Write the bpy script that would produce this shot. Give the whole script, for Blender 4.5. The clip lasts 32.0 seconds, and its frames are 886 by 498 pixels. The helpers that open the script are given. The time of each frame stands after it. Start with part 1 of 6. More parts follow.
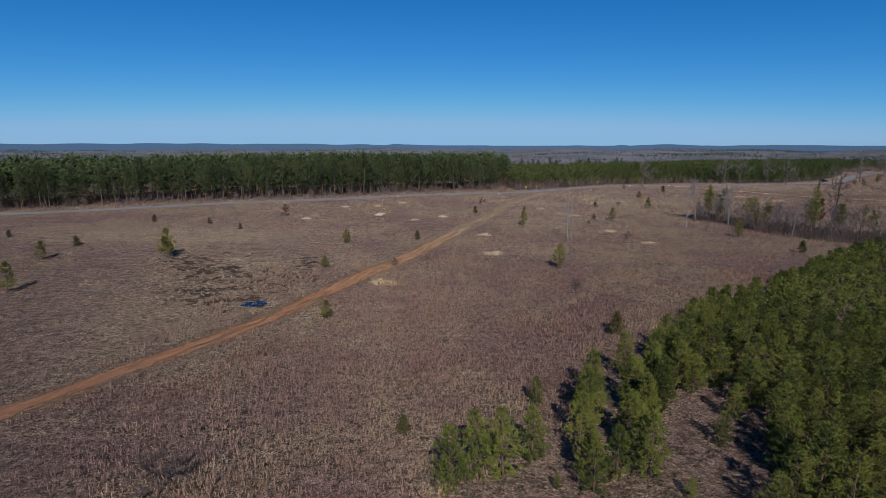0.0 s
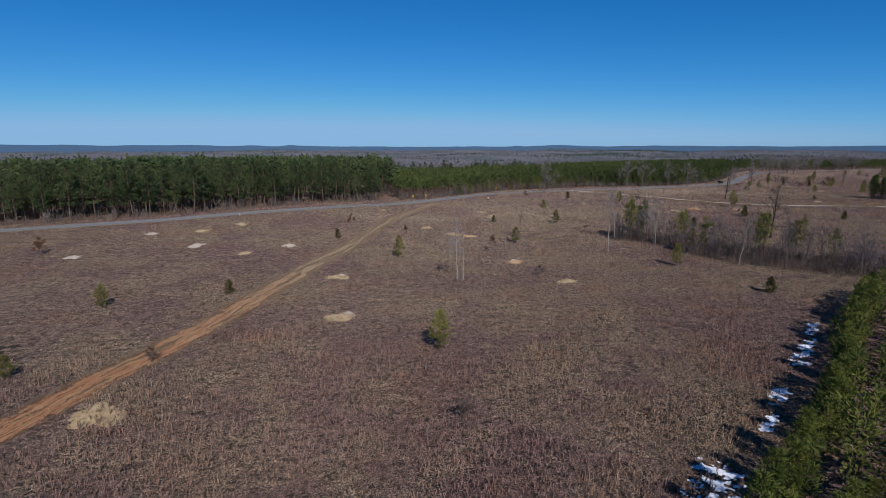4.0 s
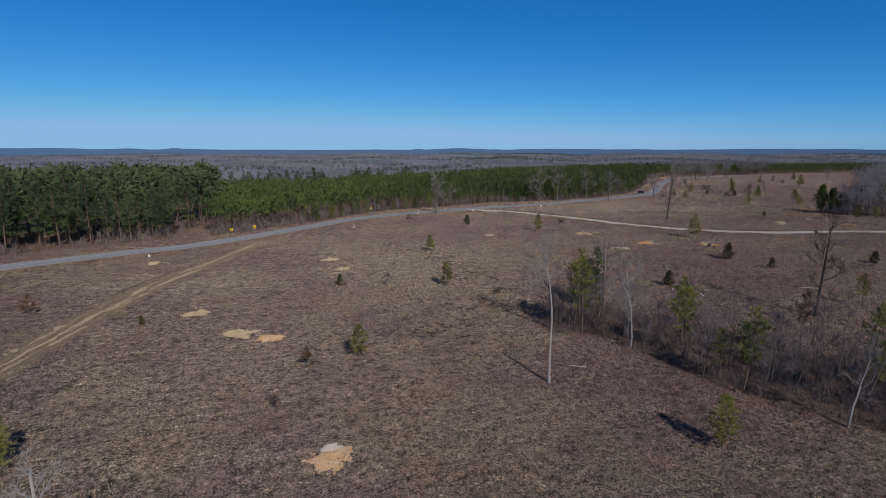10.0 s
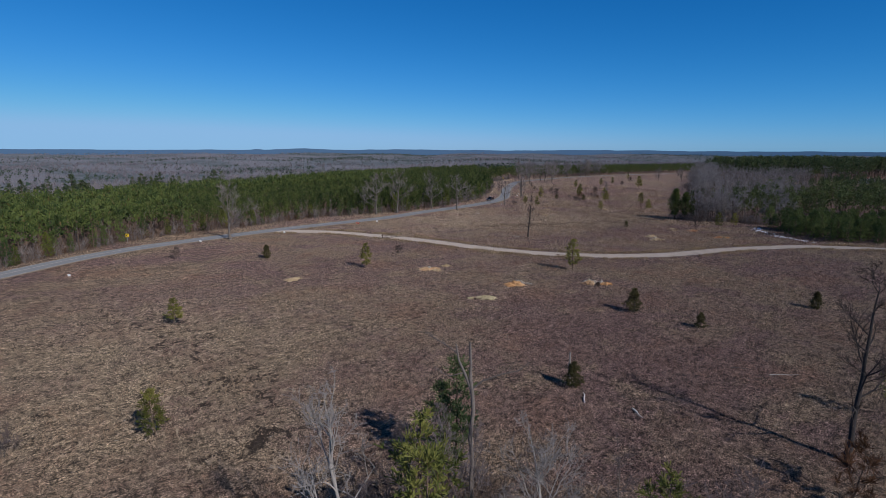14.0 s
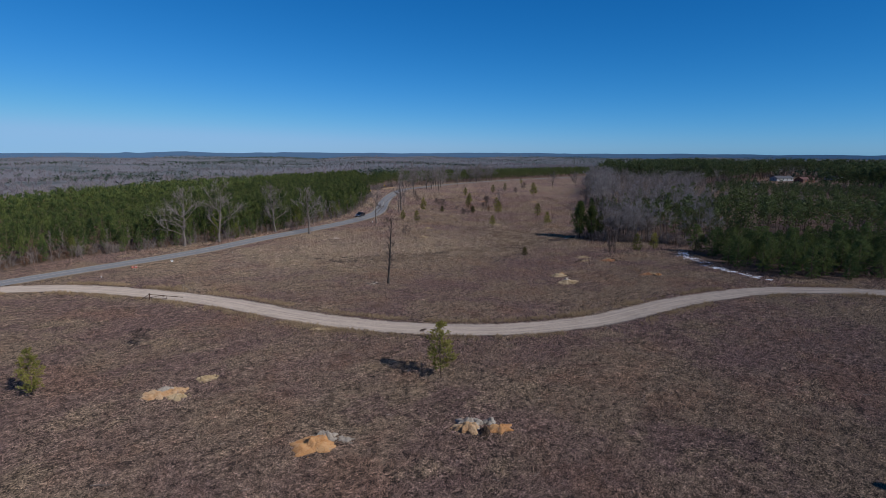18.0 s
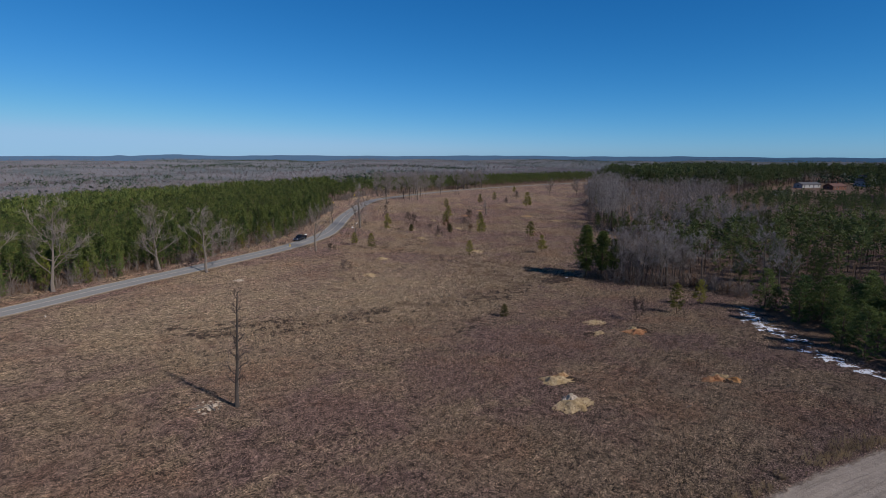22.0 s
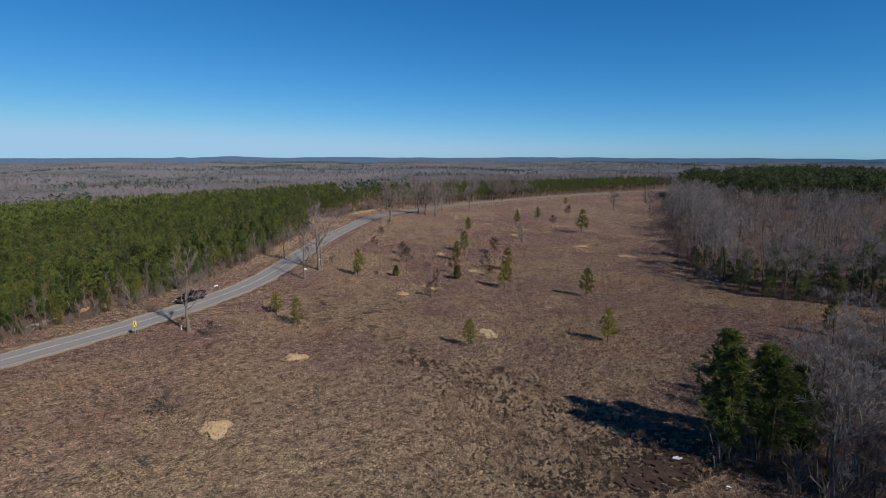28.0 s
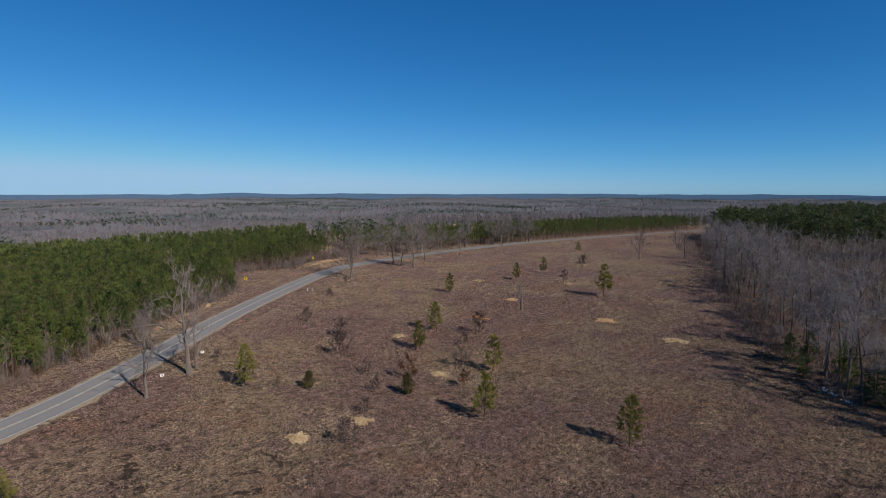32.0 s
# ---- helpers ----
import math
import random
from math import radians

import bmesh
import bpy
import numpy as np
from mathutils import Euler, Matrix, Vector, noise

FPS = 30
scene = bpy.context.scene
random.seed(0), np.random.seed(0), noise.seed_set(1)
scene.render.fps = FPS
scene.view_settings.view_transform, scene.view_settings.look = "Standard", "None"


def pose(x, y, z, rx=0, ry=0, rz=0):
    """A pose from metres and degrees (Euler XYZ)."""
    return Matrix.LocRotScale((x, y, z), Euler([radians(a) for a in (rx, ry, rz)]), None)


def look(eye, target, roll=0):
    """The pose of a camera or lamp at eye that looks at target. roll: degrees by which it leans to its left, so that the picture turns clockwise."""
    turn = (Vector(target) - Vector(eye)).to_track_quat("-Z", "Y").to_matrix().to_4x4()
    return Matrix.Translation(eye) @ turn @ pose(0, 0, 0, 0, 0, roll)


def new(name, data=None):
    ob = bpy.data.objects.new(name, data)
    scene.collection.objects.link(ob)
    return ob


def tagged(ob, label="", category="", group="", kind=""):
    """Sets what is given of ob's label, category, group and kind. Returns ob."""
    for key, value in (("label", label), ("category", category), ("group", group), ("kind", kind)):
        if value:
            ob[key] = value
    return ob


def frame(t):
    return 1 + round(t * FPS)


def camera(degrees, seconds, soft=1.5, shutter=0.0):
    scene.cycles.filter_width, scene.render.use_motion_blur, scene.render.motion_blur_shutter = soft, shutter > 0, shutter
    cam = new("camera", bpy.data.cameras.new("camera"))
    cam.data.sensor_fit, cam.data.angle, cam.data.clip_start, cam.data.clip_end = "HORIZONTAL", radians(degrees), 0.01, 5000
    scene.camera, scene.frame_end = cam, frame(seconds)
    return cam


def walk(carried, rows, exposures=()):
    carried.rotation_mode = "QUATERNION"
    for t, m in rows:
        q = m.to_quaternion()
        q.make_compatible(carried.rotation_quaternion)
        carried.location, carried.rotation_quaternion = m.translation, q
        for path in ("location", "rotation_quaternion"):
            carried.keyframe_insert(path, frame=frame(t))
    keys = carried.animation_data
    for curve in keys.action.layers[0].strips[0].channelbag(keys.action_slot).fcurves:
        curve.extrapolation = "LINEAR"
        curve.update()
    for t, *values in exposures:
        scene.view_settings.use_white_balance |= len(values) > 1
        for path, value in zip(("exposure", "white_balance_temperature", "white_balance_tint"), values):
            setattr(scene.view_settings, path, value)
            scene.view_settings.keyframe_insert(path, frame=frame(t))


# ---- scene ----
cam = camera(78.3, 32.0, soft=0.5)
METRES, EYE, TILT, LEAN, TURN = 455.0, 30.0, 1.03, 0.805, 0.0
ROWS = [
    (0.0, 0.0, 0.0, 0.0, 0.16, -12.04, -0.77),
    (0.5, 0.0035, 0.0141, -0.0003, -0.26, -12.02, -0.76),
    (1.0, 0.0071, 0.0283, -0.0006, -0.77, -11.99, -0.75),
    (1.5, 0.0107, 0.0426, -0.0009, -1.55, -11.95, -0.77),
    (2.0, 0.0144, 0.057, -0.0011, -4.29, -11.92, -0.79),
    (2.5, 0.0181, 0.0716, -0.0014, -7.78, -11.86, -0.84),
    (3.0, 0.0224, 0.0862, -0.0016, -8.82, -11.85, -0.84),
    (3.5, 0.0271, 0.1009, -0.0019, -9.55, -11.82, -0.85),
    (5.5, 0.0478, 0.1596, -0.002, -12.4, -11.71, -0.94),
    (6.0, 0.0538, 0.1745, -0.002, -13.88, -11.68, -0.95),
    (6.5, 0.0601, 0.1892, -0.0023, -15.05, -11.57, -1.01),
    (7.0, 0.0664, 0.2039, -0.0024, -16.18, -11.53, -1.0),
    (7.5, 0.0728, 0.2184, -0.0025, -16.95, -11.48, -0.99),
    (8.0, 0.0794, 0.2327, -0.0026, -17.38, -11.45, -0.99),
    (8.5, 0.0863, 0.2469, -0.0028, -17.79, -11.41, -0.99),
    (9.0, 0.0934, 0.261, -0.003, -18.15, -11.38, -1.0),
    (9.5, 0.1006, 0.2748, -0.0032, -19.31, -11.34, -1.04),
    (10.0, 0.108, 0.2885, -0.0032, -20.19, -11.3, -1.06),
    (10.5, 0.1157, 0.3021, -0.0034, -21.07, -11.28, -1.09),
    (11.0, 0.1236, 0.3153, -0.0036, -22.34, -11.23, -1.12),
    (11.5, 0.1318, 0.3284, -0.0038, -24.59, -11.18, -1.2),
    (12.0, 0.1403, 0.3414, -0.0038, -27.38, -11.1, -1.24),
    (12.5, 0.1492, 0.3541, -0.0039, -30.23, -11.05, -1.28),
    (13.0, 0.1586, 0.3663, -0.0039, -32.3, -11.0, -1.37),
    (13.5, 0.1687, 0.3779, -0.0039, -33.92, -10.97, -1.43),
    (14.0, 0.1795, 0.3892, -0.004, -36.01, -10.91, -1.44),
    (14.5, 0.1906, 0.4003, -0.0039, -38.79, -10.81, -1.47),
    (15.0, 0.2021, 0.4112, -0.0036, -40.64, -10.75, -1.51),
    (15.5, 0.2142, 0.4215, -0.0035, -41.78, -10.72, -1.5),
    (17.5, 0.2708, 0.4592, -0.0032, -46.35, -10.38, -1.45),
    (18.0, 0.2845, 0.4682, -0.003, -46.76, -10.36, -1.45),
    (18.5, 0.2982, 0.4768, -0.0028, -46.96, -10.36, -1.44),
    (19.0, 0.3118, 0.4853, -0.0025, -47.09, -10.32, -1.45),
    (19.5, 0.3255, 0.4935, -0.0023, -47.13, -10.26, -1.43),
    (20.0, 0.3391, 0.5017, -0.0021, -47.11, -10.21, -1.43),
    (20.5, 0.3527, 0.5099, -0.0019, -47.08, -10.18, -1.45),
    (21.0, 0.3662, 0.518, -0.0017, -47.02, -10.15, -1.45),
    (21.5, 0.3795, 0.526, -0.0016, -46.98, -10.1, -1.44),
    (22.0, 0.3928, 0.534, -0.0014, -46.89, -10.08, -1.41),
    (22.5, 0.4062, 0.5421, -0.0012, -46.83, -10.08, -1.4),
    (23.0, 0.4197, 0.5502, -0.0012, -46.63, -10.04, -1.38),
    (23.5, 0.4329, 0.5583, -0.001, -46.49, -10.04, -1.38),
    (24.0, 0.4461, 0.5665, -0.001, -45.39, -10.04, -1.4),
    (24.5, 0.4592, 0.5749, -0.001, -43.89, -10.07, -1.41),
    (25.0, 0.472, 0.5834, -0.001, -43.12, -10.07, -1.4),
    (25.5, 0.4845, 0.5922, -0.0009, -42.57, -10.07, -1.4),
    (27.5, 0.5334, 0.6292, -0.0015, -41.48, -10.05, -1.37),
    (28.0, 0.5455, 0.6386, -0.0015, -41.27, -10.04, -1.34),
    (28.5, 0.5576, 0.6482, -0.0015, -41.13, -10.03, -1.37),
    (29.0, 0.5696, 0.6577, -0.0016, -40.98, -9.91, -1.39),
    (29.5, 0.5817, 0.6671, -0.0016, -40.87, -9.71, -1.36),
    (30.0, 0.5939, 0.6766, -0.0016, -40.74, -9.11, -1.33),
    (30.5, 0.606, 0.6861, -0.0015, -40.63, -8.44, -1.32),
    (31.0, 0.6182, 0.6956, -0.0016, -40.54, -7.74, -1.3),
    (31.5, 0.6303, 0.7051, -0.0016, -40.45, -7.02, -1.31),
    (32.0, 0.6423, 0.7146, -0.0017, -40.38, -6.3, -1.32),
]
walk(cam, [(t, pose(0, 0, EYE, TILT, LEAN, TURN) @ pose(METRES * x, METRES * y, METRES * z, 90 + pitch, roll, yaw)) for t, x, y, z, yaw, pitch, roll in ROWS],
     exposures=((0.0, -0.12, 6350, 12), (6.0, -0.10, 6200, 12), (14.0, -0.06, 6200, 12), (20.0, -0.03, 6400, 12), (24.0, 0.15, 7150, 12), (28.0, 0.20, 7200, 12), (32.0, 0.10, 7100, 12)))


# ---- sky, sun ----
SUN_AZ, SUN_EL = radians(174.0), radians(36.0)      # where the sun stands, from +y clockwise
sun_way = Vector((math.sin(SUN_AZ) * math.cos(SUN_EL), math.cos(SUN_AZ) * math.cos(SUN_EL), math.sin(SUN_EL)))
world = bpy.data.worlds.new("sky")
scene.world = world
world.use_nodes = True
wn = world.node_tree
sky = wn.nodes.new("ShaderNodeTexSky")
sky.sky_type, sky.sun_disc = "NISHITA", False
sky.sun_elevation, sky.sun_rotation = SUN_EL, SUN_AZ
sky.altitude, sky.air_density, sky.dust_density, sky.ozone_density = 600.0, 0.6, 0.3, 0.5
STRENGTH = 0.09
split, join = wn.nodes.new("ShaderNodeSeparateColor"), wn.nodes.new("ShaderNodeCombineColor")
wn.links.new(sky.outputs[0], split.inputs[0])
# the deep azure of the film: each channel's slope, gain and ceiling
for k, (white, slope, gain, most) in enumerate(((0.40, 1.9, 3.6, 0.27), (0.78, 0.95, 0.82, 0.49), (1.15, 0.75, 0.845, 0.74))):
    last = split.outputs[k]
    for op, value in (("MULTIPLY", white * STRENGTH), ("POWER", slope), ("MULTIPLY", gain), ("SMOOTH_MIN", most), ("MULTIPLY", 1 / STRENGTH)):
        node = wn.nodes.new("ShaderNodeMath")
        node.operation, node.inputs[1].default_value, node.inputs[2].default_value = op, value, 0.25 * most
        wn.links.new(last, node.inputs[0])
        last = node.outputs[0]
    wn.links.new(last, join.inputs[k])
wn.links.new(join.outputs[0], wn.nodes["Background"].inputs[0])
wn.nodes["Background"].inputs[1].default_value = STRENGTH
sun = new("sun", bpy.data.lights.new("sun", "SUN"))
sun.data.energy, sun.data.angle, sun.data.color = 4.55, radians(0.53), (1.0, 0.95, 0.91)
sun.matrix_world = look(sun_way * 100, (0, 0, 0))

# ---- node helpers ----
rng = np.random.default_rng(7)


def material(name, rough=0.9):
    m = bpy.data.materials.new(name)
    m.use_nodes = True
    b = m.node_tree.nodes["Principled BSDF"]
    b.inputs["Roughness"].default_value = rough
    b.inputs["Specular IOR Level"].default_value = 0.2
    b.inputs["Diffuse Roughness"].default_value = 1.0
    return m, m.node_tree, b


def put(nt, sock, value):
    if isinstance(value, bpy.types.NodeSocket):
        nt.links.new(value, sock)
    elif isinstance(value, (tuple, list)) and len(value) == 3 and sock.type == "RGBA":
        sock.default_value = (*value, 1)
    else:
        sock.default_value = value


def tex_noise(nt, vec, scale, detail=3.0, rough=0.55):
    n = nt.nodes.new("ShaderNodeTexNoise")
    put(nt, n.inputs["Vector"], vec)
    n.inputs["Scale"].default_value, n.inputs["Detail"].default_value, n.inputs["Roughness"].default_value = scale, detail, rough
    return n.outputs["Fac"]


def mix(nt, fac, a, b):
    n = nt.nodes.new("ShaderNodeMix")
    n.data_type = "RGBA"
    put(nt, n.inputs[0], fac), put(nt, n.inputs[6], a), put(nt, n.inputs[7], b)
    return n.outputs[2]


def calc(nt, op, a, b=0.0, clamp=False):
    n = nt.nodes.new("ShaderNodeMath")
    n.operation, n.use_clamp = op, clamp
    put(nt, n.inputs[0], a), put(nt, n.inputs[1], b)
    return n.outputs[0]


def span(nt, v, lo, hi, a=0.0, b=1.0):
    n = nt.nodes.new("ShaderNodeMapRange")
    n.interpolation_type = "SMOOTHSTEP"
    for k, x in enumerate((v, lo, hi, a, b)):
        put(nt, n.inputs[k], x)
    return n.outputs[0]


def attr(nt, name):
    n = nt.nodes.new("ShaderNodeAttribute")
    n.attribute_name = name
    return n.outputs["Fac"]


def place(nt):
    return nt.nodes.new("ShaderNodeNewGeometry").outputs["Position"]


def bump(nt, bsdf, height, strength, dist):
    n = nt.nodes.new("ShaderNodeBump")
    n.inputs["Strength"].default_value, n.inputs["Distance"].default_value = strength, dist
    put(nt, n.inputs["Height"], height)
    nt.links.new(n.outputs[0], bsdf.inputs["Normal"])


def scaled(nt, factor, col):
    n = nt.nodes.new("ShaderNodeVectorMath")
    n.operation = "SCALE"
    put(nt, n.inputs[0], col)
    put(nt, n.inputs["Scale"], factor)
    return n.outputs[0]


def field_tone(nt, p):
    """The broad colour of the winter field: mauve-brown broomsedge with rusty and tan drifts."""
    big, mid = tex_noise(nt, p, 0.03, 4, 0.6), tex_noise(nt, p, 0.13, 6, 0.7)
    shift = nt.nodes.new("ShaderNodeVectorMath")
    put(nt, shift.inputs[0], p)
    shift.inputs[1].default_value = (130, 70, 0)
    hue = tex_noise(nt, shift.outputs[0], 0.075, 6, 0.7)
    c = mix(nt, span(nt, big, 0.43, 0.57), (0.184, 0.121, 0.096), (0.219, 0.158, 0.106))
    c = mix(nt, calc(nt, "MULTIPLY", span(nt, hue, 0.52, 0.64), 0.42), c, (0.228, 0.126, 0.076))
    c = mix(nt, calc(nt, "MULTIPLY", span(nt, hue, 0.48, 0.38), 0.7), c, (0.163, 0.103, 0.091))
    c = mix(nt, calc(nt, "MULTIPLY", span(nt, mid, 0.54, 0.66), 0.55), c, (0.315, 0.233, 0.147))
    c = mix(nt, calc(nt, "MULTIPLY", span(nt, mid, 0.45, 0.35), 0.55), c, (0.121, 0.070, 0.048))
    return c, mid


def field_colour(nt):
    """Dry winter grass, matted in fine tufts, with dark mud where it is wet; gives colour and height."""
    p = place(nt)
    tuft, mat_, fine = tex_noise(nt, p, 1.1, 6, 0.8), tex_noise(nt, p, 3.4, 5, 0.85), tex_noise(nt, p, 8.0, 4, 0.85)
    c, mid = field_tone(nt, p)
    c = mix(nt, calc(nt, "MULTIPLY", attr(nt, "tan"), span(nt, mid, 0.30, 0.55, 0.25, 0.85)), c, (0.315, 0.242, 0.156))

    c = mix(nt, calc(nt, "MULTIPLY", attr(nt, "rust"), span(nt, mid, 0.62, 0.42, 0.15, 0.7)), c, (0.176, 0.106, 0.088))

    def times(factor, amount, col):
        return mix(nt, amount, col, scaled(nt, factor, col))

    # furrows and old mowing lines, fading in and out
    turn = nt.nodes.new("ShaderNodeMapping")
    put(nt, turn.inputs["Vector"], p)
    turn.inputs["Rotation"].default_value, turn.inputs["Scale"].default_value = (0, 0, -0.75), (0.10, 1.0, 1.0)
    furrow, spread = tex_noise(nt, turn.outputs[0], 0.9, 5, 0.75), span(nt, mid, 0.40, 0.60, 0.35, 1.0)
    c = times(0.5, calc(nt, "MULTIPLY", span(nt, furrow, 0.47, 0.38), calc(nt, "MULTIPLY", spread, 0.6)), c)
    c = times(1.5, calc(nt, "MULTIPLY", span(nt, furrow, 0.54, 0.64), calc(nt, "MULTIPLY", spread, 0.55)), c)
    # low noise darkened, high lightened: shade and light of the tufts painted in
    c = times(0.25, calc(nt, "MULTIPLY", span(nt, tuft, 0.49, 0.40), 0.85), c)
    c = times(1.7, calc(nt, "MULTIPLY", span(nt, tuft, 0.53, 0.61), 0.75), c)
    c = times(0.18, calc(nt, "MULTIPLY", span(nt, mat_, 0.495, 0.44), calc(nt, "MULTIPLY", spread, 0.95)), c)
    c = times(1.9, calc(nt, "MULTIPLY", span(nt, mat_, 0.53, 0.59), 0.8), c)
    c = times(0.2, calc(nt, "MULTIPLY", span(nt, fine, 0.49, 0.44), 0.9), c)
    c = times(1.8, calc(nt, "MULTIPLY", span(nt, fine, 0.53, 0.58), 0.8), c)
    # mud: a broken net of washed channels and small hollows
    wet = attr(nt, "wet")
    bend = nt.nodes.new("ShaderNodeTexNoise")
    put(nt, bend.inputs["Vector"], p)
    bend.inputs["Scale"].default_value, bend.inputs["Detail"].default_value, bend.inputs["Roughness"].default_value = 0.35, 5, 0.7
    off = nt.nodes.new("ShaderNodeVectorMath")
    off.operation = "MULTIPLY_ADD"
    put(nt, off.inputs[0], bend.outputs["Color"])
    off.inputs[1].default_value = (7.0, 7.0, 0.0)
    put(nt, off.inputs[2], p)
    net = nt.nodes.new("ShaderNodeTexVoronoi")
    net.feature = "DISTANCE_TO_EDGE"
    net.inputs["Scale"].default_value = 0.22
    put(nt, net.inputs["Vector"], off.outputs[0])
    gate = tex_noise(nt, p, 0.28, 4, 0.7)
    wide = calc(nt, "MULTIPLY", span(nt, gate, 0.42, 0.62), span(nt, wet, 0.1, 0.9, 0.05, 0.22))
    channel = calc(nt, "MULTIPLY", span(nt, calc(nt, "SUBTRACT", wide, net.outputs["Distance"]), 0.0, 0.03), span(nt, wet, 0.12, 0.3))
    streak = nt.nodes.new("ShaderNodeMapping")
    put(nt, streak.inputs["Vector"], p)
    streak.inputs["Rotation"].default_value, streak.inputs["Scale"].default_value = (0, 0, 0.6), (0.55, 1.3, 0.8)
    hollow = calc(nt, "ADD", tex_noise(nt, streak.outputs[0], 0.7, 6, 0.8), calc(nt, "MULTIPLY", wet, 0.20))
    mud = calc(nt, "MAXIMUM", channel, calc(nt, "MULTIPLY", span(nt, hollow, 0.685, 0.71), span(nt, wet, 0.25, 0.5)))
    c = mix(nt, calc(nt, "MULTIPLY", mud, 0.88), c, (0.026, 0.018, 0.013))
    return c, calc(nt, "ADD", calc(nt, "ADD", tuft, mat_), calc(nt, "MULTIPLY", fine, 0.4)), p


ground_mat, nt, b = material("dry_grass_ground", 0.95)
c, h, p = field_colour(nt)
wood = attr(nt, "wood")
litter = mix(nt, tex_noise(nt, p, 0.6, 4, 0.7), (0.075, 0.048, 0.034), (0.185, 0.118, 0.080))
c = mix(nt, wood, c, litter)
# far land in cool greys and greens, with distance haze mixed into the colour
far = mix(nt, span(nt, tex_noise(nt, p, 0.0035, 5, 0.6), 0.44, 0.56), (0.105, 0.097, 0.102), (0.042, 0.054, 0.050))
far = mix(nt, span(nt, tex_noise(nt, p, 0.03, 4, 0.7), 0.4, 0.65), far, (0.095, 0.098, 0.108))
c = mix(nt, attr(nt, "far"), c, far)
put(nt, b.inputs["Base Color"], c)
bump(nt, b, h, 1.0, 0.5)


def verge_material(name, inner, outer, edge, ragged, rut=0.0, patchy=0.0, streaky=False):
    """Bare ground in the middle of a strip, running raggedly into the field's grass."""
    m, nt, b = material(name, 0.95)
    c, h, p = field_colour(nt)
    across = calc(nt, "ABSOLUTE", attr(nt, "across"))
    n1, n2, n3 = tex_noise(nt, p, 0.35, 5, 0.7), tex_noise(nt, p, 2.2, 4, 0.7), tex_noise(nt, p, 9.0, 2)
    bare = mix(nt, span(nt, n1, 0.35, 0.65), inner, outer)
    bare = mix(nt, calc(nt, "MULTIPLY", span(nt, n2, 0.35, 0.7), 0.5), bare, tuple(v * 0.6 for v in inner))
    bare = mix(nt, calc(nt, "MULTIPLY", span(nt, n3, 0.5, 0.75), 0.2), bare, tuple(min(0.6, v * 1.5) for v in outer))
    if rut:
        track = span(nt, calc(nt, "ABSOLUTE", calc(nt, "SUBTRACT", across, rut)), 0.15, 0.6)
        bare = mix(nt, calc(nt, "ADD", 0.72, calc(nt, "MULTIPLY", track, 0.28)), tuple(min(0.7, v * 1.2) for v in inner), bare)
    edge_at = calc(nt, "ADD", across, calc(nt, "MULTIPLY", calc(nt, "SUBTRACT", n1, 0.5), ragged))
    edge_at = calc(nt, "ADD", edge_at, calc(nt, "MULTIPLY", calc(nt, "SUBTRACT", n2, 0.5), ragged * 0.6))
    gone = span(nt, edge_at, edge - 0.35, edge + 0.35)
    if streaky:
        run = nt.nodes.new("ShaderNodeCombineXYZ")
        put(nt, run.inputs[0], calc(nt, "ADD", attr(nt, "across"), calc(nt, "MULTIPLY", n1, 0.5)))
        put(nt, run.inputs[1], calc(nt, "MULTIPLY", attr(nt, "along"), 0.05))
        s1 = tex_noise(nt, run.outputs[0], 2.2, 5, 0.7)
        bare = mix(nt, calc(nt, "MULTIPLY", span(nt, s1, 0.48, 0.36), 0.6), bare, tuple(v * 0.6 for v in outer))
        bare = mix(nt, calc(nt, "MULTIPLY", span(nt, s1, 0.54, 0.66), 0.5), bare, tuple(min(0.6, v * 1.25) for v in inner))
    if patchy:
        run = nt.nodes.new("ShaderNodeCombineXYZ")
        put(nt, run.inputs[0], calc(nt, "ADD", calc(nt, "MULTIPLY", attr(nt, "across"), 1.0), calc(nt, "MULTIPLY", n1, 1.6)))
        put(nt, run.inputs[1], calc(nt, "MULTIPLY", attr(nt, "along"), 0.07))
        s1, s2 = tex_noise(nt, run.outputs[0], 0.9, 4, 0.6), tex_noise(nt, run.outputs[0], 2.4, 5, 0.75)
        bare = mix(nt, span(nt, s1, 0.42, 0.58), inner, outer)
        bare = mix(nt, calc(nt, "MULTIPLY", span(nt, s2, 0.50, 0.41), 0.85), bare, tuple(v * 0.38 for v in inner))
        bare = mix(nt, calc(nt, "MULTIPLY", span(nt, s2, 0.54, 0.62), 0.65), bare, (0.275, 0.185, 0.105))
        bare = mix(nt, calc(nt, "MULTIPLY", attr(nt, "fade"), span(nt, s2, 0.38, 0.50, 0.35, 0.9)), bare, (0.228, 0.166, 0.100))
        gone = calc(nt, "MAXIMUM", gone, calc(nt, "MULTIPLY", span(nt, calc(nt, "ADD", s1, calc(nt, "MULTIPLY", n2, 0.3)), patchy, patchy + 0.1), 0.85))
        c = mix(nt, calc(nt, "MULTIPLY", span(nt, across, 3.8, 1.6), span(nt, n2, 0.30, 0.60, 0.25, 0.75)), c, (0.250, 0.175, 0.104))
        bare = mix(nt, calc(nt, "MULTIPLY", attr(nt, "damp"), span(nt, n1, 0.25, 0.6, 0.9, 0.4)), bare, (0.125, 0.062, 0.038))
    put(nt, b.inputs["Base Color"], mix(nt, gone, bare, c))
    low = calc(nt, "ADD", calc(nt, "MULTIPLY", n2, 0.3), calc(nt, "MULTIPLY", n3, 0.1))
